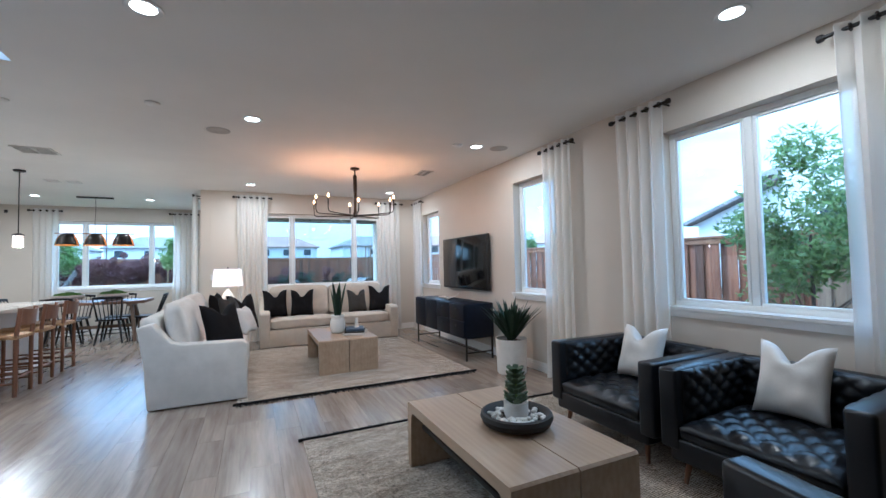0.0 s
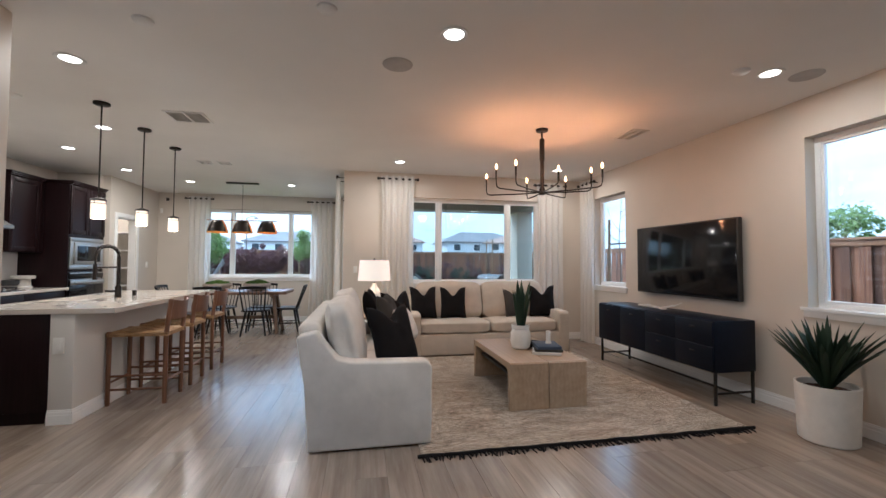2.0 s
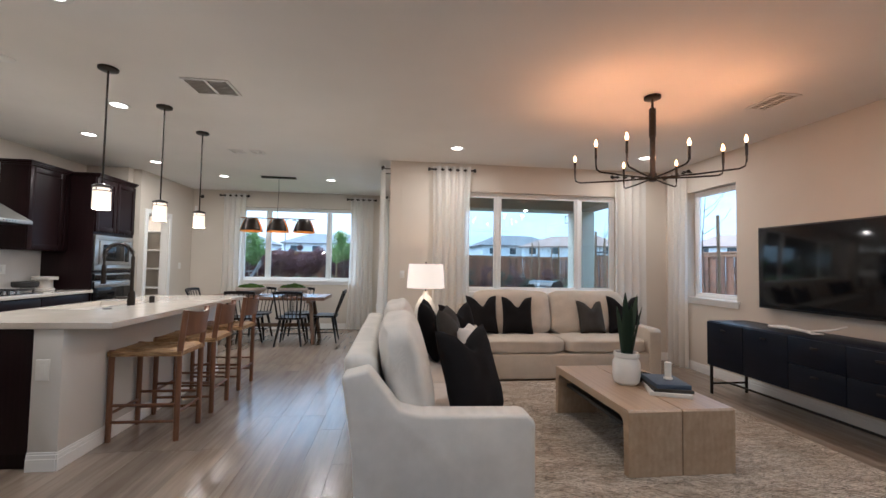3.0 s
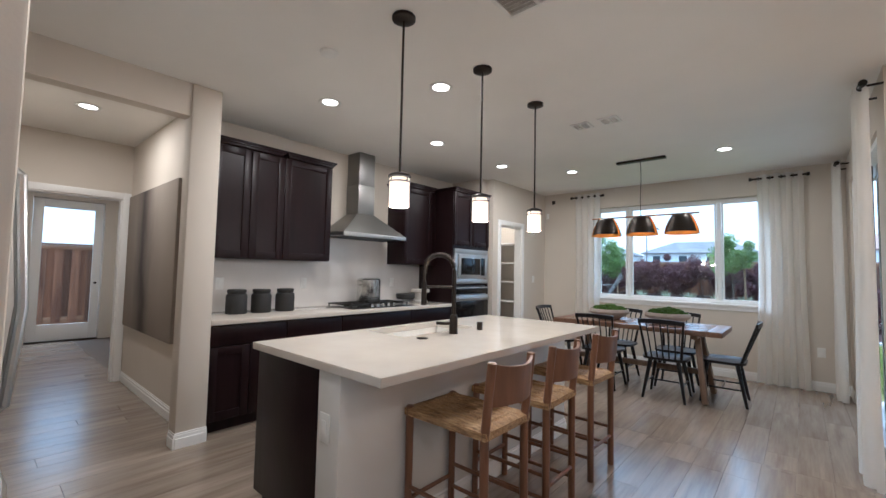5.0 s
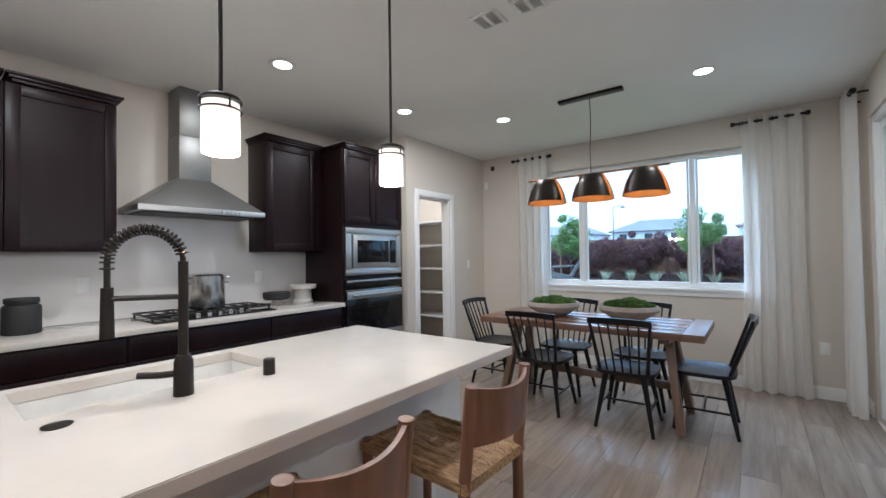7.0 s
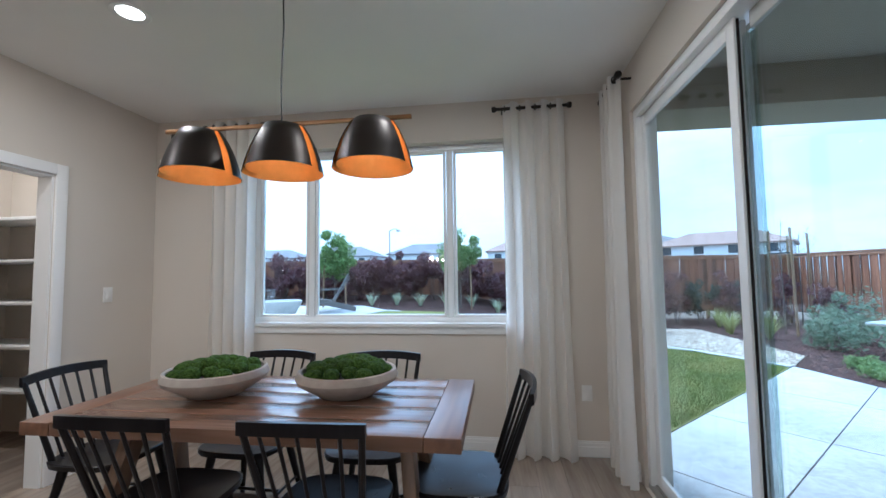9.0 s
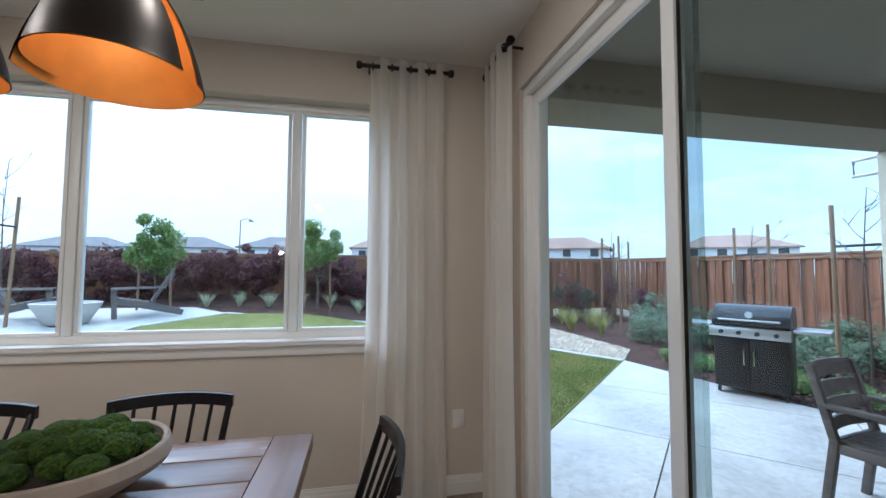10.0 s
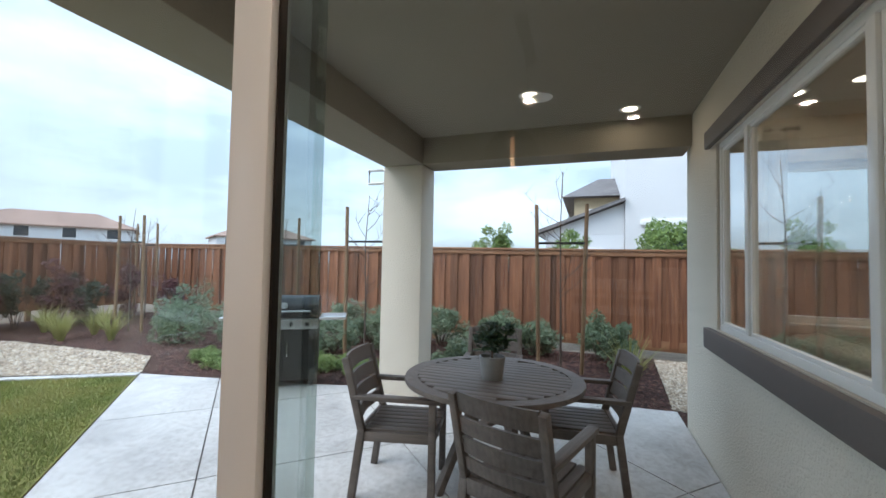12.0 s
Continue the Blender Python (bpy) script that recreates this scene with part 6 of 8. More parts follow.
def spindle_chair():
    """A black spindle-back chair at the origin, facing +y."""
    c = thing("dining_chair", "black spindle-back wooden dining chair", "dining chair", group="chairs round the table")
    seat = lathe([(0, 0.438), (0.16, 0.44), (0.215, 0.452), (0.222, 0.448), (0.218, 0.425), (0.19, 0.418), (0, 0.418)], seg=40)
    for v in seat.verts:
        r = math.hypot(v.co.x, v.co.y)
        if r > 1e-4:
            a = math.atan2(v.co.y, v.co.x)
            k = 1 / (abs(math.cos(a)) ** 4 + abs(math.sin(a)) ** 4) ** 0.25
            v.co.x *= k * 1.02
            v.co.y *= k * 0.98
    part("seat", seat, BLACKWOOD, c)
    for sx in (-1, 1):
        for sy in (-1, 1):
            part("leg", rod((sx * 0.205, sy * 0.205 - 0.01, 0), (sx * 0.135, sy * 0.135, 0.425), 0.0135, 0.024), BLACKWOOD, c)
        part("stretcher", rod((sx * 0.178, -0.188, 0.17), (sx * 0.178, 0.168, 0.17), 0.009), BLACKWOOD, c)
    part("stretcher", rod((-0.175, 0.0, 0.17), (0.175, 0.0, 0.17), 0.009), BLACKWOOD, c)
    rail = []
    for i in range(13):
        u = i / 12 * 2 - 1
        rail.append((u * 0.225, -0.325 - 0.035 * (1 - u * u) + 0.02, 0.845 + 0.012 * (1 - u * u)))
    rb = bmesh.new()
    prev = None
    for p in rail:
        ring = [rb.verts.new((p[0], p[1] + dy, p[2] + dz)) for dy, dz in ((-0.011, -0.024), (0.011, -0.024), (0.006, 0.022), (-0.012, 0.022))]
        if prev:
            for k in range(4):
                rb.faces.new((prev[k], prev[(k + 1) % 4], ring[(k + 1) % 4], ring[k]))
        else:
            rb.faces.new(ring)
        prev = ring
    rb.faces.new(prev[::-1])
    bmesh.ops.recalc_face_normals(rb, faces=rb.faces[:])
    part("top_rail", rb, BLACKWOOD, c)
    for i in range(7):
        u = i / 6 * 2 - 1
        b = (u * 0.17, -0.17 - 0.015 * (1 - u * u), 0.44)
        t = (u * 0.212, -0.305 - 0.035 * (1 - u * u), 0.84)
        part("spindle", rod(b, t, 0.015 if abs(u) == 1 else 0.008, 0.012 if abs(u) == 1 else 0.007, seg=10), BLACKWOOD, c)
    return c


dc = spindle_chair()
dc.matrix_basis = pose(-2.97, 9.86, 0)
for x, y, a in ((-2.27, 9.87, 2), (-1.78, 10.17, 92), (-3.66, 10.24, -90), (-2.99, 10.44, 178), (-2.29, 10.45, 182)):
    copy_thing(dc, pose(x, y, 0, 0, 0, a))

for x, y, seed in ((-3.0, 10.15, 1), (-2.33, 10.19, 2)):
    m = thing("moss_bowl", "wide pale stone bowl heaped with green moss", "bowl", Matrix.Translation((x, y, TZ + 0.001)), "bowls on the dining table")
    part("bowl", lathe([(0, 0), (0.10, 0), (0.13, 0.008), (0.235, 0.075), (0.245, 0.095), (0.235, 0.125), (0.228, 0.13), (0.218, 0.125), (0.225, 0.1), (0.2, 0.075), (0, 0.07)], seg=48), BOWLSTONE, m)
    rng = random.Random(seed)
    ms = bmesh.new()
    for i in range(23):
        a, rr = i * 2.4, 0.19 * math.sqrt((i + 0.3) / 23)
        b = bmesh.new()
        bmesh.ops.create_icosphere(b, subdivisions=3, radius=1.0)
        s = rng.uniform(0.036, 0.052)
        for v in b.verts:
            v.co *= 1 + 0.10 * noise.noise(v.co * 5 + Vector((i, 0, seed))) + 0.05 * noise.noise(v.co * 14)
        b.transform(Matrix.Translation((rr * math.cos(a), rr * math.sin(a), 0.108 + 0.05 * (1 - (rr / 0.19) ** 2) + rng.uniform(-0.006, 0.008))) @ Matrix.Diagonal((s, s * rng.uniform(0.8, 1.1), s * 0.75, 1)))
        merge(ms, b)
    tagged(part("moss", ms, MOSS, m, "clumps of green preserved moss"), kind="stuff")

# three-shade linear pendant
LY, LZ = 9.95, 2.05
m = thing("linear_pendant", "three black dome shades lined with gold on a bar", "pendant lamp")
part("canopy", box(-2.83, -2.28, LY - 0.035, LY + 0.035, H - 0.028, H - 0.001, 0.004), BRONZE, m)
part("cord", tube([(-2.555, LY, H - 0.02), (-2.55, LY, 2.5), (-2.56, LY, 2.25), (-2.555, LY, LZ)], 0.004, seg=8), BLACKPLASTIC, m)
EDISON = glowing("filament_bulb", (1.0, 0.62, 0.30), 1.6)
BRASS = plain("aged_brass", (0.30, 0.17, 0.08), 0.35, 0.9)


def half_shell(a0, a1, grow, hem, off):
    """One of the two overlapping half domes of a shade."""
    b = bmesh.new()
    prof = [(0.0, 0.0), (0.06, 0.0), (0.088, -0.008), (0.112, -0.05), (0.134, -0.10), (0.15, -0.15), (0.16, -0.19), (0.166, -0.222)]
    seg = 36
    rows = []
    for r, z in prof:
        row = []
        for i in range(seg + 1):
            a = radians(a0 + (a1 - a0) * i / seg)
            row.append(b.verts.new(((r * grow - off) * math.cos(a), (r * grow - off) * math.sin(a), max(z, hem) - off * 0.5)))
        rows.append(row)
    for p, q in zip(rows, rows[1:]):
        for i in range(seg):
            b.faces.new((p[i], p[i + 1], q[i + 1], q[i]))
    bmesh.ops.remove_doubles(b, verts=b.verts[:], dist=1e-4)
    bmesh.ops.recalc_face_normals(b, faces=b.faces[:])
    return b


part("bar", box(-3.14, -1.95, LY - 0.008, LY + 0.008, LZ - 0.009, LZ + 0.009, 0.002), BRASS, m)
for i, x in enumerate((-2.96, -2.545, -2.125)):
    for a0, a1, grow, hem in ((160, 346, 0.97, -0.205), (-4, 200, 1.07, -0.222)):
        outer = half_shell(a0, a1, grow, hem, 0.0)
        lining = half_shell(a0, a1, grow, hem, 0.003)
        mv = Matrix.Translation((x, LY, LZ - 0.004))
        outer.transform(mv)
        lining.transform(mv)
        s = part("shade", outer, BRONZE, m, "black metal half-dome shade", smooth=60)
        part("lining", lining, GOLD, s, "gold leaf lining", smooth=60)
    part("bulb", lathe([(0, 0), (0.014, -0.01), (0.03, -0.06), (0.022, -0.09), (0, -0.1)], at=(x, LY, LZ - 0.02), seg=16), EDISON, s)
    lamp("dome_glow", "POINT", (x, LY, LZ - 0.14), 0.18, (1.0, 0.66, 0.36), 0.03)

# ---- ceiling fixtures ----


def downlight(x, y, z=H, watts=5.6, label="round white recessed downlight, lit"):
    d = thing("downlight", label, "downlight", Matrix.Translation((x, y, z)), "recessed downlights")
    part("trim_ring", lathe([(0.062, -0.001), (0.092, -0.001), (0.094, -0.004), (0.088, -0.009), (0.064, -0.005)], seg=32), PLASTIC, d)
    part("lens", lathe([(0, -0.0045), (0.062, -0.0045), (0.062, -0.002), (0, -0.002)], seg=28), LENS, d, "glowing frosted lens")
    lamp("downlight_glow", "AREA", (x, y, z - 0.012), watts, WARM, 0.10, (x, y, 0))


for x, y in ((0.146, 4.46), (0.11, 7.80), (-1.725, 10.04), (-4.07, 9.23), (-3.46, 10.05), (-3.165, 6.98), (2.6, 4.49), (-0.38, 2.86), (2.67, 1.62), (-2.47, 5.32), (-4.10, 7.98), (2.55, 7.82), (-4.08, 6.61)):
    downlight(x, y)
downlight(-5.88, 5.31, H, 7.0)
downlight(-9.0, 5.6, H, 8.0)
downlight(-5.35, 10.65, H, 8.0)


def grille(x, y, rz, w, d, label, blades):
    v = thing("ceiling_vent", label, "vent", pose(x, y, H, 0, 0, rz), "ceiling vents")
    f = bmesh.new()
    e = 0.022
    for a in ((-w / 2, w / 2, -d / 2, -d / 2 + e), (-w / 2, w / 2, d / 2 - e, d / 2), (-w / 2, -w / 2 + e, -d / 2 + e, d / 2 - e), (w / 2 - e, w / 2, -d / 2 + e, d / 2 - e), (-e / 2, e / 2, -d / 2 + e, d / 2 - e)):
        box(*a, -0.012, -0.001, 0.002, bm=f)
    part("frame", f, PLASTIC, v)
    part("backing", box(-w / 2 + e, w / 2 - e, -d / 2 + e, d / 2 - e, -0.003, -0.001), STONE, v)
    for i in range(blades):
        s = -d / 2 + e + (d - 2 * e) * (i + 0.5) / blades
        for x0, x1 in ((-w / 2 + e, -e / 2), (e / 2, w / 2 - e)):
            b = box(x0, x1, -0.0105, 0.0105, -0.001, 0.001)
            b.transform(Matrix.Translation((0, s, -0.008)) @ Matrix.Rotation(radians(40), 4, "X"))
            part("blade", b, PLASTIC, v)


grille(-2.12, 6.43, 0, 0.36, 0.30, "white louvred air vent in the ceiling", 9)
grille(-2.40, 8.42, 0, 0.17, 0.17, "white louvred air vent in the ceiling", 8)
grille(-2.655, 8.42, 0, 0.17, 0.17, "white louvred air vent in the ceiling", 8)
grille(2.52, 6.0, 0, 0.20, 0.34, "white louvred air vent in the ceiling", 9)
for x, y in ((-0.17, 4.93), (2.9, 4.46)):
    s = thing("ceiling_speaker", "round flush white ceiling speaker grille", "speaker", Matrix.Translation((x, y, H)), "ceiling speakers")
    part("grille", lathe([(0, -0.006), (0.10, -0.006), (0.108, -0.004), (0.11, -0.001), (0, -0.001)], seg=36), plain("speaker_mesh", (0.45, 0.43, 0.41), 0.7), s)
for x, y in ((-1.71, 4.69), (-0.62, 4.35), (2.35, 4.5), (-3.4, 6.15)):
    s = thing("smoke_detector", "small round white detector on the ceiling", "detector", Matrix.Translation((x, y, H)), "ceiling detectors")
    part("cover", lathe([(0, -0.022), (0.04, -0.022), (0.055, -0.012), (0.058, -0.001), (0, -0.001)], seg=28), PLASTIC, s)

# ---- covered patio and yard ----
G = -0.10


def rise(x, y):
    """How far the back of the yard climbs above the patio."""
    return 0.085 * max(0.0, y - 12.6) * min(1.0, max(0.0, (0.4 - x) / 3.0))


def drape(bm):
    """Cuts a flat slab into a grid and lays it over the rising yard."""
    for axis, lo, hi in ((0, -12, 3), (1, 12.6, 22)):
        c = lo
        while c < hi:
            n = Vector((1, 0, 0)) if axis == 0 else Vector((0, 1, 0))
            bmesh.ops.bisect_plane(bm, geom=bm.verts[:] + bm.edges[:] + bm.faces[:], plane_co=n * c, plane_no=n)
            c += 1.0
    for v in bm.verts:
        v.co.z += rise(v.co.x, v.co.y)
    return bm


ground = bmesh.new()
box(-400, 400, -300, 600, -0.6, G - 0.045, bm=ground)
solid("ground", ground, DIRT, "bare earth of the surrounding land", "ground", kind="structure", smooth=0)
YARD = [(-12.8, 11.63), (-0.5, 11.63), (-0.5, 8.70), (3.53, 8.70), (3.53, -4.0), (6.68, -4.0), (6.68, 8.0), (7.25, 21.95), (-12.8, 21.95)]
solid("planting_bed", drape(plate(YARD, G - 0.044, G - 0.02)), MULCH, "dark bark mulch over the planting beds", "mulch", kind="structure")
LAWNP = [(0.05, 12.40), (2.75, 15.10), (1.95, 16.35), (0.6, 17.55), (-1.5, 18.45), (-4.5, 18.8), (-5.6, 17.6), (-6.0, 14.5), (-6.0, 11.9), (-0.45, 11.9)]
solid("lawn", drape(plate(LAWNP, G - 0.019, G - 0.006)), LAWN, "short green lawn in the back yard", "lawn", kind="structure")
GRAVELP = [(2.86, 15.2), (3.55, 16.0), (3.35, 19.3), (0.6, 19.7), (0.78, 17.8), (2.12, 16.5)]
solid("gravel_path", drape(plate(GRAVELP, G - 0.019, G - 0.008)), GRAVEL, "tan pea gravel path beside the lawn", "gravel", kind="structure")
solid("gravel_strip", plate([(3.9, 8.2), (6.6, 8.0), (6.6, 8.55), (4.05, 8.72)], G - 0.019, G - 0.008), GRAVEL, "tan gravel strip beside the house wall", "gravel", kind="structure")

# stones and mulch chips
rng = random.Random(8)


def inside(p, poly):
    x, y = p
    hit = False
    for (x0, y0), (x1, y1) in zip(poly, poly[1:] + poly[:1]):
        if (y0 > y) != (y1 > y) and x < (x1 - x0) * (y - y0) / (y1 - y0) + x0:
            hit = not hit
    return hit


def scatter(poly, count):
    xs, ys = [p[0] for p in poly], [p[1] for p in poly]
    out = []
    while len(out) < count:
        p = (rng.uniform(min(xs), max(xs)), rng.uniform(min(ys), max(ys)))
        if inside(p, poly):
            out.append(p)
    return out


def chips(poly, count, lo, hi, flat, base):
    verts, faces = [], []
    for x, y in scatter(poly, count):
        z = base + rise(x, y)
        s, a = rng.uniform(lo, hi), rng.uniform(0, 6.28)
        t = s * flat
        b = len(verts)
        for dx, dy, dz in ((1, 0, 0), (0, 0.7, 0), (-1, 0, 0), (0, -0.7, 0), (0, 0, 1)):
            verts.append((x + s * (dx * math.cos(a) - dy * math.sin(a)), y + s * (dx * math.sin(a) + dy * math.cos(a)), z + t * dz))
        faces += [(b, b + 1, b + 4), (b + 1, b + 2, b + 4), (b + 2, b + 3, b + 4), (b + 3, b, b + 4)]
    return verts, faces


def cloud(name, data, mat, label, cat, parent=None):
    me = bpy.data.meshes.new(name)
    me.from_pydata(data[0], [], data[1])
    me.materials.append(mat)
    ob = new(name, me)
    if parent:
        ob.parent = parent
        return tagged(ob, label, kind="stuff")
    return tagged(ob, label, cat, kind="stuff")


PEBBLE = Mat("pebble_stone", 0.8)
PEBBLE.colour(PEBBLE.ramp(PEBBLE.random(), [(0.0, (0.20, 0.145, 0.10)), (0.5, (0.46, 0.36, 0.26)), (1.0, (0.66, 0.57, 0.46))]))
BARK = Mat("bark_chip", 0.9)
BARK.colour(BARK.ramp(BARK.random(), [(0.0, (0.022, 0.010, 0.008)), (0.6, (0.075, 0.03, 0.024)), (1.0, (0.15, 0.075, 0.055))]))
cloud("gravel_stones", chips(GRAVELP, 5200, 0.02, 0.042, 0.55, G - 0.008), PEBBLE.mat, "loose rounded tan gravel stones", "gravel")
cloud("strip_stones", chips([(3.9, 8.2), (6.6, 8.0), (6.6, 8.55), (4.05, 8.72)], 1800, 0.015, 0.03, 0.55, G - 0.008), PEBBLE.mat, "loose rounded tan gravel stones", "gravel")
BEDP = [(3.9, 8.75), (6.6, 8.6), (7.1, 19.5), (3.5, 19.3), (3.65, 16.0), (2.95, 15.0), (3.4, 12.8), (3.95, 10.0)]
cloud("bark_chips", chips(BEDP, 9000, 0.02, 0.05, 0.4, G - 0.02), BARK.mat, "loose dark bark chips in the bed", "mulch")


def blades(poly, count, h, w, base, lean=0.5):
    verts, faces = [], []
    for x, y in scatter(poly, count):
        z = base + rise(x, y)
        a, hh, l = rng.uniform(0, 6.28), h * rng.uniform(0.6, 1.2), lean * rng.uniform(0.1, 1)
        b = len(verts)
        ca, sa = math.cos(a), math.sin(a)
        verts += [(x - w * sa, y + w * ca, z), (x + w * sa, y - w * ca, z), (x + hh * l * ca, y + hh * l * sa, z + hh)]
        faces.append((b, b + 1, b + 2))
    return verts, faces


near_lawn = [(0.05, 12.42), (2.75, 15.12), (1.95, 16.3), (-1.0, 18.0), (-2.6, 12.0)]
cloud("grass", blades(near_lawn, 120000, 0.022, 0.0036, G - 0.006), TURF, "fine mown grass blades", "grass")

# concrete slabs with open joints, laid at forty-five degrees
PATIO = [(-0.52, 8.70), (3.95, 8.70), (3.85, 9.9), (3.45, 12.2), (3.28, 12.8), (2.80, 15.12), (0.06, 12.38), (-0.52, 11.80)]


def clip(poly, nx, ny, c):
    out = []
    for p, q in zip(poly, poly[1:] + poly[:1]):
        dp, dq = nx * p[0] + ny * p[1] - c, nx * q[0] + ny * q[1] - c
        if dp >= 0:
            out.append(p)
        if dp * dq < 0:
            t = dp / (dp - dq)
            out.append((p[0] + (q[0] - p[0]) * t, p[1] + (q[1] - p[1]) * t))
    return out


pave = thing("pavement", "pale broom-finished concrete patio with saw-cut joints", "patio", kind="structure")
part("slab_bed", plate(PATIO, G - 0.043, G - 0.015), TAUPE, pave)
k = math.sqrt(0.5)
u_ref, v_ref = (1.151 + 12.137) * k, (12.137 - 1.151) * k
us = [u_ref + 1.5 * i for i in range(-4, 5)]
vs = [v_ref + 1.5 * i for i in range(-6, 4)]
for u0, u1 in zip(us, us[1:]):
    for v0, v1 in zip(vs, vs[1:]):
        p = PATIO
        g = 0.006
        for nx, ny, c in ((k, k, u0 + g), (-k, -k, -u1 + g), (-k, k, v0 + g), (k, -k, -v1 + g)):
            p = clip(p, nx, ny, c)
            if len(p) < 3:
                break
        if len(p) >= 3:
            area = abs(sum(a[0] * b[1] - b[0] * a[1] for a, b in zip(p, p[1:] + p[:1]))) / 2
            if area > 0.01:
                q = []
                for a in p:
                    if not q or math.hypot(a[0] - q[-1][0], a[1] - q[-1][1]) > 0.01:
                        q.append(a)
                part("slab", plate(q, G - 0.016, G), CONCRETE, pave)
curb = bmesh.new()
cpts = LAWNP[1:7]
for a, b in zip(cpts, cpts[1:]):
    beam((a[0], a[1], G - 0.01 + rise(*a)), (b[0], b[1], G - 0.01 + rise(*b)), 0.12, 0.05, bm=curb, bevel=0.006)
solid("mow_curb", curb, CONCRETE, "pale concrete mowing strip round the lawn", "curb", kind="structure")

# stucco skin, trims, beams, column and ceiling of the patio
skin = wall_panels("y", BYO - 0.0115, BYO, SXO, EXO + 0.01, G - 0.04, 2.85, [WIN_BACK])
solid("wall_patio", skin, STUCCO, "rough beige stucco house wall facing the patio", "wall", kind="structure", smooth=0)
skin = wall_panels("x", SXO - 0.0115, SXO, BYO, DYO, G - 0.04, 2.85, [SLIDE])
solid("wall_patio_side", skin, STUCCO, "rough beige stucco wall round the sliding door", "wall", kind="structure", smooth=0)
solid("wall_east_outside", wall_panels("x", EXO + 0.0005, EXO + 0.012, SOUTH, BYO - 0.012, G - 0.04, H, [WIN_C, WIN_B, WIN_A]), STUCCO, "rough beige stucco on the outer side wall", "wall", kind="structure", smooth=0)
tr = box(0.15, 2.75, BYO + 0.001, BYO + 0.05, 0.80, 0.955, 0.006)
solid("trim_sill", tr, TAUPE, "thick taupe foam sill under the patio window", "trim", kind="structure")
solid("trim_head", box(0.15, 2.75, BYO + 0.001, BYO + 0.04, 2.365, 2.5, 0.006), TAUPE, "taupe foam head trim over the patio window", "trim", kind="structure")
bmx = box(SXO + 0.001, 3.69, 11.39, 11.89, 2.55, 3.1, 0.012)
solid("beam_north", bmx, STUCCO_BEAM_SHADED, "broad beige stucco beam on the patio's open side, shade put into its colour", "beam", kind="structure")
solid("beam_east", box(3.30, 3.69, BYO + 0.001, 11.389, 2.55, 3.1, 0.012), STUCCO_BEAM_SHADED, "broad beige stucco beam on the patio's open side, shade put into its colour", "beam", kind="structure")
solid("patio_column", box(3.30, 3.69, 11.39, 11.89, G - 0.03, 2.549, 0.014), STUCCO, "square beige stucco column at the patio corner", "column", kind="structure")
solid("patio_ceiling", box(SXO, 3.30, BYO, 11.39, 2.85, 2.95), STUCCO_CEIL_SHADED, "beige textured patio ceiling, shade put into its colour", "ceiling", kind="structure", smooth=0)
solid("patio_roof", box(SXO - 0.1, 4.0, BYO - 0.2, 12.2, 3.101, 3.25, 0.01), ROOF, "flat tiled patio roof", "roof", kind="structure")
roofs = box(-11.6, EXO + 0.5, VY1 + 0.15, BYO + 0.1, H + 0.301, H + 0.5)
box(VX1 + 0.13, EXO + 0.5, SOUTH - 0.6, VY1 + 0.149, H + 0.301, H + 0.5, bm=roofs)
solid("house_roof", roofs, ROOF, "tiled roof over the living space", "roof", kind="structure", smooth=0)
gut = tube([(3.33, 11.88, 2.52), (3.33, 12.1, 2.52), (3.33, 12.1, 2.36), (3.33, 11.88, 2.36)], 0.02, seg=8)
solid("downspout", gut, VINYL, "white gutter elbow beside the patio column", "downspout")
for x, y in ((2.44, 10.07), (3.0, 9.25), (0.6, 10.07), (0.6, 9.25)):
    downlight(x, y, 2.85, 1.0, "round recessed patio downlight, lit")
s = thing("ceiling_speaker", "round grey speaker grille in the patio ceiling", "speaker", Matrix.Translation((2.52, 9.99, 2.85)), "ceiling speakers")
part("grille", lathe([(0, -0.008), (0.09, -0.008), (0.10, -0.001), (0, -0.001)], seg=32), PLASTIC, s)

# fences


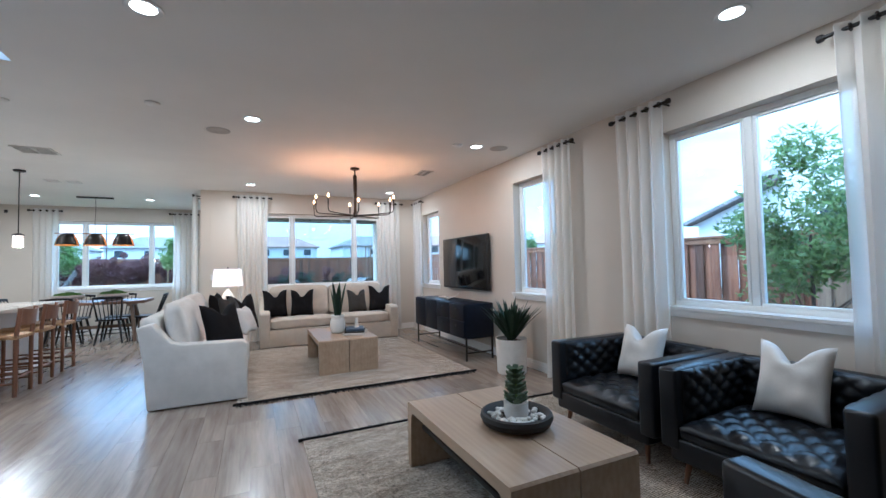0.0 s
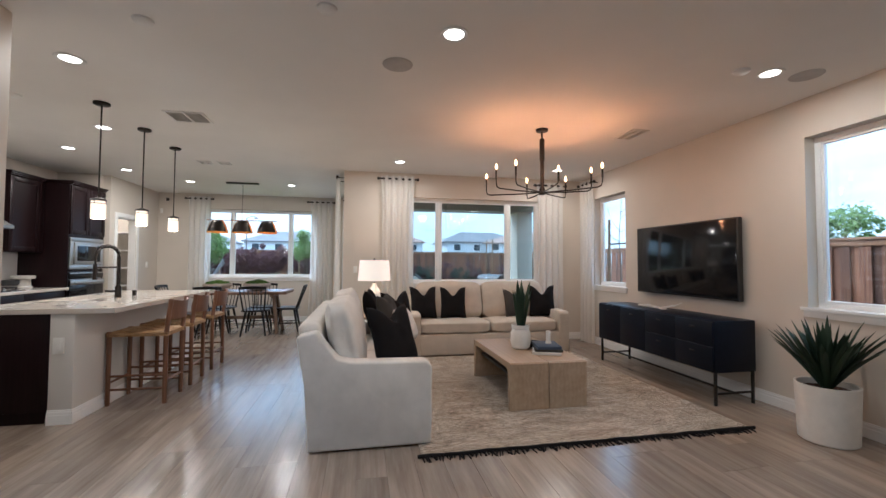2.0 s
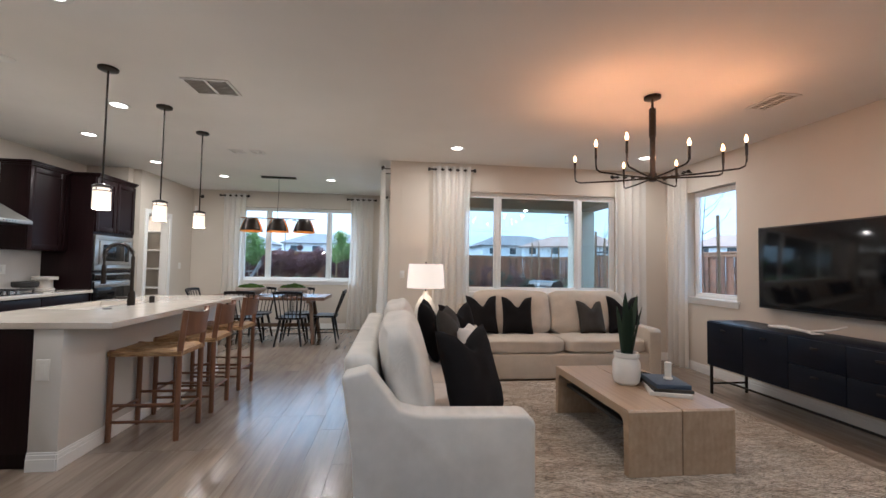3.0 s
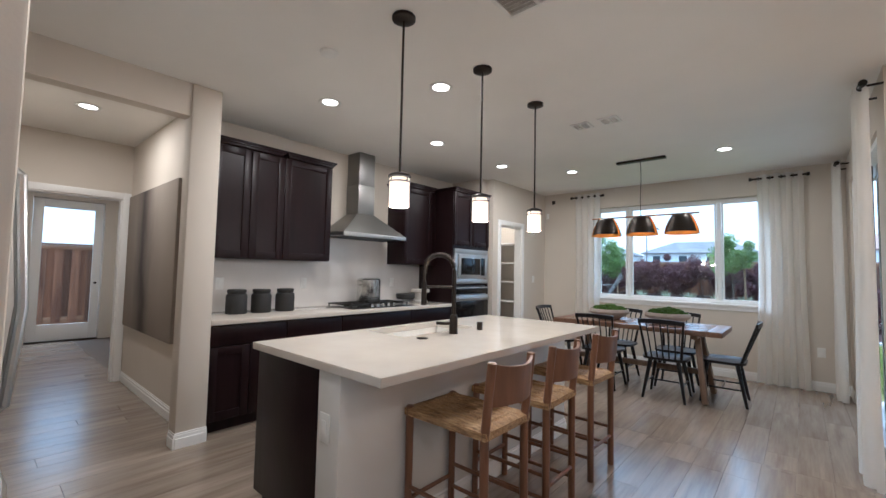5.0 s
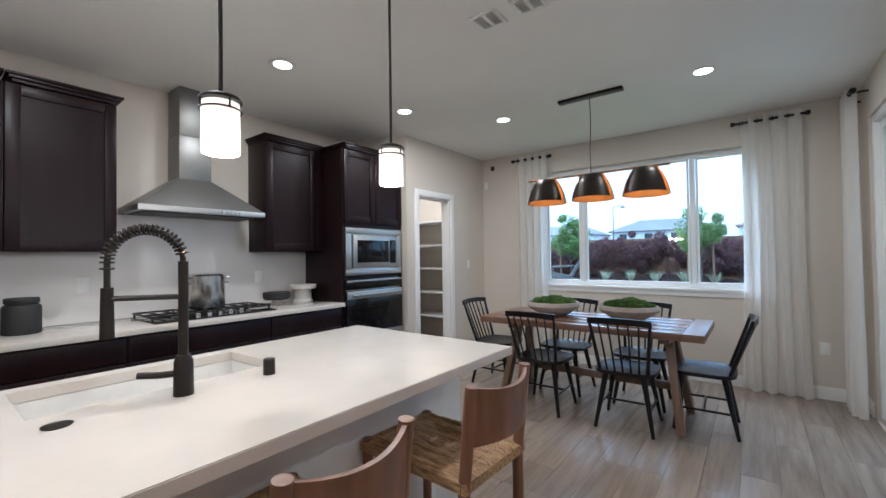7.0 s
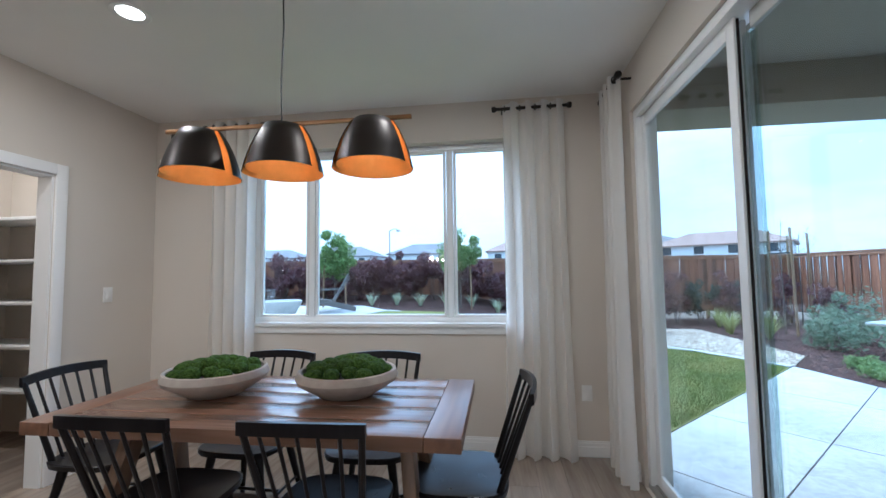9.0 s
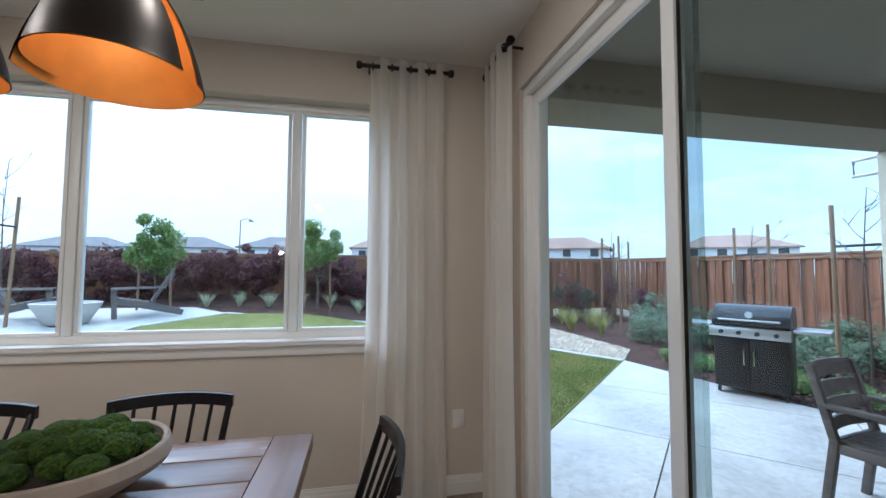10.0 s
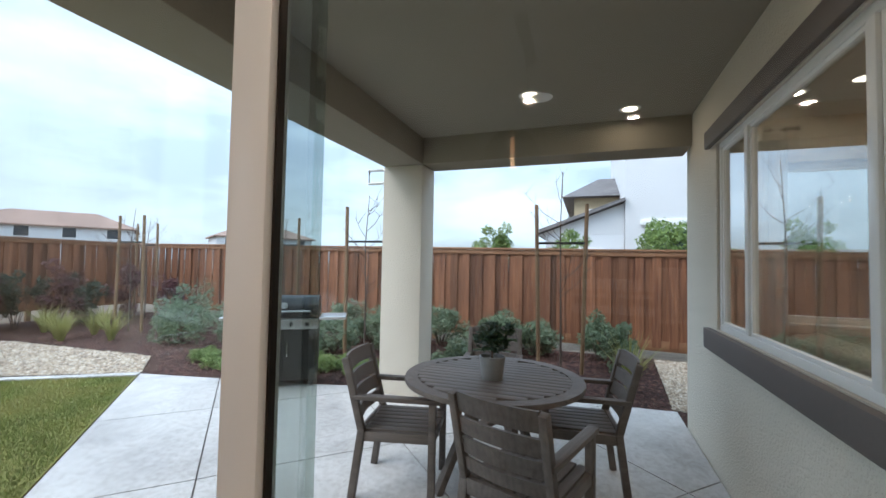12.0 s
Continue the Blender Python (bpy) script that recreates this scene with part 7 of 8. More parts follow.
def fence(name, p, q, top0, top1, label, inward, joined=False, wood_mat=CEDAR):
    f = thing(name, label, "fence")
    p, q = Vector((*p, 0)), Vector((*q, 0))
    d = (q - p).normalized()
    n = Vector((-d.y, d.x, 0)) * inward
    ln = (q - p).length
    ang = math.degrees(math.atan2(d.y, d.x))
    me = mesh_of(box(-0.0725, 0.0725, -0.009, 0.009, 0, 1.56, 0.003, seg=1), "board", wood_mat, 30)
    count = int(ln / 0.132)
    frng = random.Random(len(name) + int(ln))
    bulk = bmesh.new() if joined else None
    for i in range(count):
        t = (i + 0.5) / count
        at = p + d * ln * t + n * (0.020 if i % 2 else -0.012)
        z = G + 0.12 + (top0 + (top1 - top0) * t - 1.66)
        if joined:
            b = box(-0.0725, 0.0725, -0.009, 0.009, 0, 1.56, 0.003, seg=1)
            b.transform(pose(at.x, at.y, z, 0, frng.uniform(-0.3, 0.3), ang))
            merge(bulk, b)
            continue
        o = new("board", me)
        o.parent = f
        o.matrix_basis = pose(at.x, at.y, z, 0, frng.uniform(-0.4, 0.4), ang)
    if joined:
        tagged(part("boards", bulk, wood_mat, f), kind="stuff")
    RAIL = wood(name + "_rail", (0.40, 0.20, 0.10), (0.20, 0.09, 0.045), "X" if abs(d.x) > 0.5 else "Y", 0.6)
    z0, z1 = top0, top1
    for nm, w, h, dz, off in (("cap_rail", 0.135, 0.036, 0.02, 0.0), ("top_trim", 0.02, 0.085, -0.045, 0.034), ("kick_board", 0.035, 0.17, -1.61, 0.004), ("middle_rail", 0.035, 0.085, -0.82, -0.04)):
        a, b = p + n * off, q + n * off
        part(nm, beam((a.x, a.y, z0 + dz), (b.x, b.y, z1 + dz), w, h), RAIL, f)
    for i in range(int(ln / 2.4) + 1):
        t = min(1.0, i * 2.4 / ln)
        a = p + d * ln * t - n * 0.06
        part("post", box(a.x - 0.045, a.x + 0.045, a.y - 0.045, a.y + 0.045, G - 0.3, top0 + (top1 - top0) * t, 0.004), STAKE, f)
    return f


fence("wooden_fence", (6.70, 3.0), (7.30, 22.0), 1.64, 1.80, "red-brown cedar board fence with a cap rail", 1)
fence("wooden_fence", (7.30, 22.0), (-13.0, 22.0), 1.80, 1.86, "weathered cedar board fence behind the hedge", 1)
fence("wooden_fence", (6.62, -5.0), (6.70, 2.98), 1.62, 1.64, "greyed cedar board fence beside the house", 1, wood_mat=GREYCEDAR)
fence("wooden_fence", (-13.0, 22.0), (-13.0, 0.0), 1.80, 1.70, "weathered cedar board fence on the far side", 1, True)

# plants


def leaf_cloud(points, size, seed, flat=0.0):
    r = random.Random(seed)
    verts, faces = [], []
    for p in points:
        s = size * r.uniform(0.6, 1.25)
        a = Vector((r.gauss(0, 1), r.gauss(0, 1), r.gauss(0, 1) * (1 - flat))).normalized()
        b = a.orthogonal().normalized()
        c = a.cross(b)
        i = len(verts)
        p = Vector(p)
        for q in (p - a * s, p + b * s * 0.42 + c * s * 0.1, p + a * s, p - b * s * 0.42 + c * s * 0.1):
            verts.append(tuple(q))
        faces.append((i, i + 1, i + 2, i + 3))
    return verts, faces


def clumpy(centre, radius, count, seed, squash=1.0, clumps=14):
    r = random.Random(seed)
    out = []
    cs = []
    for i in range(clumps):
        v = Vector((r.gauss(0, 1), r.gauss(0, 1), r.gauss(0, 1))).normalized() * radius * r.uniform(0.35, 0.95)
        cs.append((Vector(centre) + Vector((v.x, v.y, v.z * squash)), radius * r.uniform(0.22, 0.45)))
    for i in range(count):
        c, rr = r.choice(cs)
        v = Vector((r.gauss(0, 1), r.gauss(0, 1), r.gauss(0, 1))).normalized() * rr * r.uniform(0.5, 1.0)
        out.append(c + v)
    return out


def tree(place, trunk_h, radius, height, count, leaf, mat, seed, label, stakes=0, clumps=18):
    x, y = place
    t = thing("tree", label, "tree", Matrix.Translation((x, y, G - 0.02 + rise(x, y))))
    r = random.Random(seed)
    part("trunk", tube([(0, 0, 0), (0.01, 0.02, trunk_h * 0.5), (0, 0, trunk_h), (0.03, 0.01, trunk_h + height * 0.5)], 0.035, seg=10, taper=0.012), TWIG, t)
    for i in range(9):
        a = i * 2.4
        z = trunk_h * (0.75 + 0.05 * i)
        l = radius * r.uniform(0.5, 0.9)
        part("limb", tube([(0, 0, z), (l * 0.5 * math.cos(a), l * 0.5 * math.sin(a), z + 0.2), (l * math.cos(a), l * math.sin(a), z + 0.45)], 0.014, seg=6, taper=0.004), TWIG, t)
    pts = clumpy((0, 0, trunk_h + height / 2), radius, count, seed, height / 2 / radius, clumps)
    cloud("crown", leaf_cloud(pts, leaf, seed), mat, "small green leaves in uneven clumps", "", t)
    for s in (-1, 1)[: stakes]:
        part("stake", rod((s * 0.3, 0.1 * s, -0.1), (s * 0.27, 0.1 * s, trunk_h + 0.35), 0.025), STAKE, t)
    if stakes:
        part("tie", beam((-0.28, -0.1, trunk_h * 0.95), (0.28, 0.1, trunk_h * 0.95), 0.015, 0.03), BLACKPLASTIC, t)
    return t


tree((5.45, 2.5), 0.7, 0.8, 1.95, 6500, 0.045, LEAF, 1, "bushy green tree beside the fence outside the window", 0, 26)
tree((5.6, -0.2), 0.7, 0.9, 2.2, 3600, 0.055, LEAF, 15, "bushy green tree beside the wooden fence", 0, 22)
tree((-6.2, 19.4), 0.85, 0.58, 1.35, 6500, 0.042, LEAF, 2, "young staked tree with a round green crown", 2, 30)
tree((-2.6, 19.3), 0.8, 0.6, 1.5, 6500, 0.042, LEAF, 3, "young staked tree with a round green crown", 2, 30)
tree((8.5, 9.95), 1.4, 0.5, 1.0, 1900, 0.05, LEAF, 4, "green treetop rising behind the fence")
tree((8.5, 8.05), 1.25, 0.65, 1.5, 2800, 0.05, LEAF, 5, "green treetop rising behind the fence")
tree((8.6, 11.7), 1.4, 0.5, 1.15, 1900, 0.05, LEAF, 6, "green treetop rising behind the fence")
tree((9.5, 5.2), 1.0, 0.7, 1.4, 1500, 0.05, LEAF, 7, "green treetop rising behind the fence")


def bare_tree(place, h, seed, label):
    x, y = place
    t = thing("sapling", label, "tree", Matrix.Translation((x, y, G - 0.02 + rise(x, y))), "staked saplings")
    r = random.Random(seed)
    trunk = [(0, 0, 0), (0.02, 0.01, h * 0.35), (-0.01, 0.02, h * 0.7), (0.05, 0, h)]
    part("trunk", tube(trunk, 0.017, seg=8, taper=0.004), TWIG, t)
    for i in range(13):
        z = h * r.uniform(0.3, 0.9)
        a, l = r.uniform(0, 6.28), r.uniform(0.25, 0.6)
        b = bmesh.new()
        e = (l * math.cos(a), l * math.sin(a), z + l * 0.9)
        mid = (l * 0.45 * math.cos(a), l * 0.45 * math.sin(a), z + l * 0.3)
        tube([(0, 0, z), mid, e], 0.006, bm=b, seg=5, taper=0.002)
        for q in range(3):
            f = r.uniform(0.4, 0.9)
            s = Vector(mid).lerp(Vector(e), f)
            tube([s, s + Vector((r.uniform(-0.15, 0.15), r.uniform(-0.15, 0.15), r.uniform(0.08, 0.2)))], 0.003, bm=b, seg=4, taper=0.001)
        part("branch", b, TWIG, t)
    part("stake", rod((-0.08, 0.30, -0.1), (-0.02, 0.36, 2.42), 0.028), STAKE, t)
    part("stake", rod((0.08, -0.28, -0.1), (0.0, -0.34, 2.42), 0.028), STAKE, t)
    part("tie", beam((-0.02, 0.35, 1.86), (0.0, -0.33, 1.86), 0.012, 0.035), BLACKPLASTIC, t)
    return t


bare_tree((5.1, 9.95), 2.9, 1, "bare sapling between two leaning wooden stakes")
bare_tree((4.7, 12.9), 2.6, 2, "bare sapling tied to wooden stakes near the column")
bare_tree((4.9, 18.6), 2.6, 3, "bare sapling tied to wooden stakes by the gravel")
bare_tree((6.0, 15.6), 2.4, 4, "bare sapling tied to wooden stakes by the fence")
bare_tree((-7.75, 17.4), 3.0, 5, "bare sapling tied to wooden stakes by the fire pit")
bare_tree((6.4, 20.3), 2.5, 6, "bare sapling tied to wooden stakes by the fence")


def shrub(name, place, radius, height, count, leaf, mat, seed, label, cat="shrub", group=""):
    x, y = place
    s = thing(name, label, cat, Matrix.Translation((x, y, G - 0.02 + rise(x, y))), group)
    r = random.Random(seed)
    st = bmesh.new()
    for i in range(10):
        a, l = r.uniform(0, 6.28), r.uniform(0.3, 0.8) * radius
        tube([(0.03 * math.cos(a), 0.03 * math.sin(a), 0), (l * math.cos(a), l * math.sin(a), height * r.uniform(0.5, 0.85))], 0.008, bm=st, seg=5, taper=0.003)
    part("stems", st, TWIG, s)
    pts = [p for p in clumpy((0, 0, height * 0.5), radius, int(count * 1.6), seed, height * 0.5 / radius, 16) if p.z > 0.02]
    cloud("foliage", leaf_cloud(pts, leaf, seed), mat, "small leaves in loose clumps", "", s)
    return s


def tussock(place, h, count, mat, seed, label, group="grass clumps"):
    x, y = place
    s = thing("grass_clump", label, "grass", Matrix.Translation((x, y, G - 0.02 + rise(x, y))), group)
    r = random.Random(seed)
    verts, faces = [], []
    for i in range(count):
        a, l, hh = r.uniform(0, 6.28), r.uniform(0.15, 0.75), h * r.uniform(0.6, 1.1)
        ca, sa = math.cos(a), math.sin(a)
        b = len(verts)
        n = 4
        for kk in range(n + 1):
            f = kk / n
            w = 0.011 * (1 - f) + 0.0008
            rr = 0.04 + l * hh * f ** 1.6
            z = hh * (f - 0.28 * f * f * l)
            verts += [(rr * ca - w * sa, rr * sa + w * ca, z), (rr * ca + w * sa, rr * sa - w * ca, z)]
        faces += [(b + 2 * kk, b + 2 * kk + 1, b + 2 * kk + 3, b + 2 * kk + 2) for kk in range(n)]
    cloud("blades", (verts, faces), mat, "long arching grass blades", "", s)


for i in range(24):
    x = -12.2 + i * 0.62
    shrub("hedge_shrub", (x, 20.9 + 0.15 * math.sin(i * 1.7)), 0.6, 1.45 + 0.15 * math.sin(i * 2.3), 2200, 0.042, PURPLE, 30 + i, "purple-leaved hedge shrub along the fence", "shrub", "hedge shrubs")
for i, (x, y, r_, h_) in enumerate(((3.4, 20.6, 0.5, 1.45), (4.1, 20.8, 0.5, 1.5), (6.1, 20.6, 0.5, 1.4), (2.3, 20.8, 0.5, 1.4), (4.7, 20.5, 0.6, 1.5), (5.3, 20.9, 0.55, 1.3), (6.3, 19.2, 0.45, 1.2), (1.4, 20.7, 0.5, 1.4))):
    shrub("upright_shrub", (x, y), r_, h_, 1100, 0.045, AGAVE if i % 2 else PURPLE, 60 + i, "dark upright shrub against the fence", "shrub", "shrubs by the fence")
for i, (x, y, r_, h_) in enumerate(((4.5, 16.5, 0.55, 0.75), (5.4, 17.6, 0.65, 0.95), (5.9, 16.6, 0.6, 0.8), (6.2, 14.2, 0.5, 0.7), (5.6, 13.0, 0.5, 0.7), (6.3, 12.2, 0.5, 0.75), (6.2, 9.4, 0.4, 0.7), (6.3, 11.0, 0.45, 0.75), (4.4, 11.2, 0.35, 0.5), (5.1, 15.7, 0.5, 0.6), (4.9, 13.6, 0.5, 0.62), (5.5, 12.4, 0.5, 0.6), (5.9, 11.2, 0.45, 0.7), (5.5, 9.15, 0.32, 0.75), (6.1, 10.4, 0.4, 0.7), (5.4, 14.6, 0.5, 0.55), (5.9, 13.4, 0.45, 0.6))):
    shrub("sage_shrub", (x, y), r_, h_, 1300, 0.04, SAGE, 80 + i, "soft grey-green shrub in the mulch bed", "shrub", "shrubs in the bed")
for i, (x, y, h_) in enumerate(((3.75, 18.6, 0.6), (4.15, 17.9, 0.6), (4.4, 18.8, 0.55), (4.15, 19.9, 0.65), (3.85, 18.9, 0.55), (4.85, 19.3, 0.6), (4.65, 9.1, 0.75))):
    tussock((x, y), h_, 90, BLADE, 100 + i, "bright green strap-leaved grass clump in the bed")
for i in range(7):
    tussock((-5.2 + i * 0.72, 19.7 + 0.1 * math.sin(i * 2)), 0.42, 80, PALEBLADE, 120 + i, "pale ornamental grass tuft before the hedge")
for i, (x, y) in enumerate(((3.55, 14.4), (3.75, 13.7), (3.9, 13.1), (4.0, 12.5), (3.7, 15.0), (3.95, 14.6), (4.2, 13.6), (4.3, 12.9), (4.35, 14.2))):
    shrub("ground_cover", (x, y), 0.32, 0.14, 900, 0.025, LEAF, 140 + i, "low bright green ground cover by the patio", "plant", "ground cover")

# patio furniture
m = thing("patio_table", "round weathered teak slatted patio table", "patio table", Matrix.Translation((1.88, 10.23, G)))
R = 0.62
for i in range(15):
    x0 = -0.53 + i * 0.0715
    half = math.sqrt(max(0.0, 0.545 ** 2 - max(abs(x0), abs(x0 + 0.066)) ** 2))
    if half > 0.06:
        part("slat", box(x0, x0 + 0.066, -half, half, 0.705, 0.73, 0.003), GREYTEAK, m)
rim = bmesh.new()
seg = 48
for (r0, r1, z0, z1) in ((0.535, R, 0.70, 0.731),):
    rings = [[rim.verts.new((r * math.cos(2 * math.pi * i / seg), r * math.sin(2 * math.pi * i / seg), z)) for i in range(seg)] for r, z in ((r0, z0), (r1, z0), (r1 + 0.004, z0 + 0.015), (r1, z1), (r0, z1))]
    for a, b in zip(rings, rings[1:] + rings[:1]):
        for i in range(seg):
            rim.faces.new((a[i], a[(i + 1) % seg], b[(i + 1) % seg], b[i]))
bmesh.ops.recalc_face_normals(rim, faces=rim.faces[:])
part("rim", rim, GREYTEAK, m)
for a in (45, 135, 225, 315):
    c, s_ = math.cos(radians(a)), math.sin(radians(a))
    part("leg", beam((0.42 * c, 0.42 * s_, 0.0), (0.10 * c, 0.10 * s_, 0.66), 0.06, 0.045), GREYTEAK, m)
part("under_frame", box(-0.4, 0.4, -0.035, 0.035, 0.655, 0.70, 0.004), GREYTEAK, m)
part("under_frame", box(-0.035, 0.035, -0.4, -0.036, 0.655, 0.70, 0.004), GREYTEAK, m)
part("under_frame", box(-0.035, 0.035, 0.036, 0.4, 0.655, 0.70, 0.004), GREYTEAK, m)
m = thing("potted_shrub", "leafy green plant in a grey pot on the patio table", "potted plant", Matrix.Translation((1.80, 10.22, G + 0.7315)))
part("pot", lathe([(0, 0), (0.068, 0), (0.072, 0.005), (0.088, 0.14), (0.09, 0.155), (0.08, 0.155), (0.075, 0.13), (0, 0.13)]), GREYPOT, m, "matte grey tapered pot")
part("stems", tube([(0, 0, 0.12), (0.01, 0.01, 0.26)], 0.008), TWIG, m)
cloud("foliage", leaf_cloud(clumpy((0, 0, 0.29), 0.17, 620, 9, 0.85, 14), 0.036, 9), AGAVE, "small glossy dark green leaves", "", m)


def patio_chair():
    c = thing("patio_chair", "weathered teak slatted patio armchair", "patio chair", group="patio chairs")
    w, d = 0.52, 0.48
    for sx in (-1, 1):
        x = sx * (w / 2 - 0.022)
        part("front_leg", beam((x, d / 2, 0), (x, d / 2, 0.63), 0.045, 0.045, up=(1, 0, 0)), GREYTEAK, c)
        part("back_leg", beam((x, -d / 2 - 0.04, 0), (x, -d / 2 + 0.02, 0.44), 0.045, 0.05, up=(1, 0, 0)), GREYTEAK, c)
        part("back_post", beam((x, -d / 2 + 0.02, 0.43), (x, -d / 2 - 0.10, 0.89), 0.045, 0.04, up=(1, 0, 0)), GREYTEAK, c)
        part("armrest", beam((x, -d / 2 - 0.05, 0.645), (x, d / 2 + 0.05, 0.645), 0.06, 0.028), GREYTEAK, c)
        part("seat_rail", beam((x, -d / 2, 0.40), (x, d / 2, 0.41), 0.03, 0.06), GREYTEAK, c)
    part("front_rail", beam((-w / 2 + 0.045, d / 2, 0.40), (w / 2 - 0.045, d / 2, 0.40), 0.03, 0.06), GREYTEAK, c)
    part("rear_rail", beam((-w / 2 + 0.045, -d / 2 + 0.01, 0.405), (w / 2 - 0.045, -d / 2 + 0.01, 0.405), 0.03, 0.08), GREYTEAK, c)
    for i in range(7):
        x = -0.195 + i * 0.065
        part("seat_slat", beam((x, -d / 2 + 0.03, 0.435), (x, d / 2 + 0.02, 0.44), 0.055, 0.018), GREYTEAK, c)
    for i, (z, h) in enumerate(((0.85, 0.10), (0.73, 0.085), (0.625, 0.085), (0.525, 0.07))):
        y = -d / 2 + 0.02 - 0.12 * (z - 0.43) / 0.46
        bm = bmesh.new()
        prev = None
        for q in range(9):
            u = q / 8 * 2 - 1
            yy = y - 0.03 * (1 - u * u)
            ring = [bm.verts.new((u * (w / 2 - 0.045), yy + dy - dz * 0.25, z + dz)) for dy, dz in ((-0.009, -h / 2), (0.009, -h / 2), (0.009, h / 2), (-0.009, h / 2))]
            if prev:
                for kk in range(4):
                    bm.faces.new((prev[kk], prev[(kk + 1) % 4], ring[(kk + 1) % 4], ring[kk]))
            else:
                bm.faces.new(ring)
            prev = ring
        bm.faces.new(prev[::-1])
        bmesh.ops.recalc_face_normals(bm, faces=bm.faces[:])
        part("back_slat", bm, GREYTEAK, c)
    return c


pc = patio_chair()
pc.matrix_basis = pose(1.63, 10.80, G, 0, 0, 191)
for x, y, a in ((1.18, 9.89, -109), (2.10, 9.66, 8), (2.66, 10.42, 96)):
    copy_thing(pc, pose(x, y, G, 0, 0, a))

# gas grill
m = thing("gas_grill", "black and steel gas grill standing on the patio", "grill", pose(3.22, 13.15, G, 0, 0, -59))
part("cart", box(-0.37, 0.37, -0.22, 0.24, 0.08, 0.70, 0.01), BLACKPLASTIC, m)
for x0, x1 in ((-0.355, -0.004), (0.004, 0.355)):
    dd = part("door", box(x0, x1, -0.245, -0.221, 0.12, 0.68, 0.006), IRON, m)
    hx = -0.05 if x0 < 0 else 0.05
    part("handle", tube([(hx, -0.246, 0.36), (hx, -0.285, 0.38), (hx, -0.285, 0.55), (hx, -0.246, 0.57)], 0.01), CHROME, dd)
cp = box(-0.40, 0.40, -0.30, -0.20, 0.70, 0.82, 0.012)
part("control_panel", cp, STEEL, m)
for i in range(4):
    part("knob", rod((-0.27 + i * 0.18, -0.30, 0.76), (-0.27 + i * 0.18, -0.335, 0.76), 0.026, 0.022), BLACKPLASTIC, m)
part("firebox", box(-0.38, 0.38, -0.20, 0.26, 0.70, 0.84, 0.02), IRON, m)
hood = bmesh.new()
pr = [(-0.22, 0.84), (-0.235, 0.88), (-0.20, 0.98), (-0.10, 1.06), (0.06, 1.08), (0.2, 1.05), (0.27, 0.95), (0.27, 0.84)]
va = [hood.verts.new((-0.385, y, z)) for y, z in pr]
vb = [hood.verts.new((0.385, y, z)) for y, z in pr]
for i in range(len(pr)):
    hood.faces.new((va[i], va[(i + 1) % len(pr)], vb[(i + 1) % len(pr)], vb[i]))
hood.faces.new(va[::-1])
hood.faces.new(vb)
bmesh.ops.recalc_face_normals(hood, faces=hood.faces[:])
hd = part("hood", hood, LEATHER, m, "glossy black lid", smooth=50)
part("hood_handle", tube([(-0.3, -0.235, 0.90), (-0.3, -0.285, 0.91), (0.3, -0.285, 0.91), (0.3, -0.235, 0.90)], 0.012), STEEL, hd)
part("thermometer", rod((0, -0.215, 0.97), (0, -0.235, 0.975), 0.04), STEEL, hd)
for s_ in (-1, 1):
    x0, x1 = sorted((s_ * 0.405, s_ * 0.72))
    part("side_shelf", box(x0, x1, -0.24, 0.2, 0.80, 0.835, 0.008), STEEL, m)
for x in (-0.33, 0.33):
    for y in (-0.18, 0.2):
        part("wheel", rod((x - 0.012, y, 0.04), (x + 0.012, y, 0.04), 0.04), BLACKPLASTIC, m)

# fire pit corner across the lawn
solid("fire_pit_patio", drape(plate([(-12.0, 15.8), (-6.05, 15.8), (-5.65, 17.6), (-4.55, 18.86), (-5.4, 19.6), (-12.0, 19.6)], G - 0.018, G - 0.002)), CONCRETE, "pale concrete pad round the fire bowl", "patio", kind="structure")
solid("fire_bowl", lathe([(0, 0), (0.28, 0), (0.34, 0.04), (0.52, 0.36), (0.53, 0.40), (0.49, 0.41), (0.46, 0.36), (0, 0.33)], at=(-7.0, 17.9, G - 0.002 + rise(-7.0, 17.9)), seg=40), STONE, "pale concrete fire bowl on the pad", "fire pit")


def lounge_chair():
    c = thing("adirondack_chair", "dark slatted adirondack chair beside the fire bowl", "adirondack chair", group="chairs at the fire bowl")
    for i in range(6):
        x = -0.25 + i * 0.1
        part("back_slat", beam((x, -0.22, 0.28), (x * 1.15, -0.62, 1.0 - 0.06 * abs(i - 2.5)), 0.085, 0.02), TAUPE, c)
        part("seat_slat", beam((-0.3, 0.4 - i * 0.105, 0.40 - i * 0.022), (0.3, 0.4 - i * 0.105, 0.40 - i * 0.022), 0.09, 0.02), TAUPE, c)
    for s in (-1, 1):
        part("armrest", beam((s * 0.36, -0.45, 0.58), (s * 0.36, 0.45, 0.58), 0.13, 0.025), TAUPE, c)
        part("front_leg", beam((s * 0.32, 0.4, 0), (s * 0.32, 0.4, 0.57), 0.09, 0.03, up=(1, 0, 0)), TAUPE, c)
        part("side_rail", beam((s * 0.29, 0.42, 0.37), (s * 0.29, -0.75, 0.03), 0.03, 0.12), TAUPE, c)
    return c


lc = lounge_chair()
lc.matrix_basis = pose(-6.1, 18.55, G + 0.01 + rise(-6.1, 18.55), -2, 0, 118)
copy_thing(lc, pose(-8.0, 18.4, G + 0.01 + rise(-8.0, 18.4), 0, 0, -70))

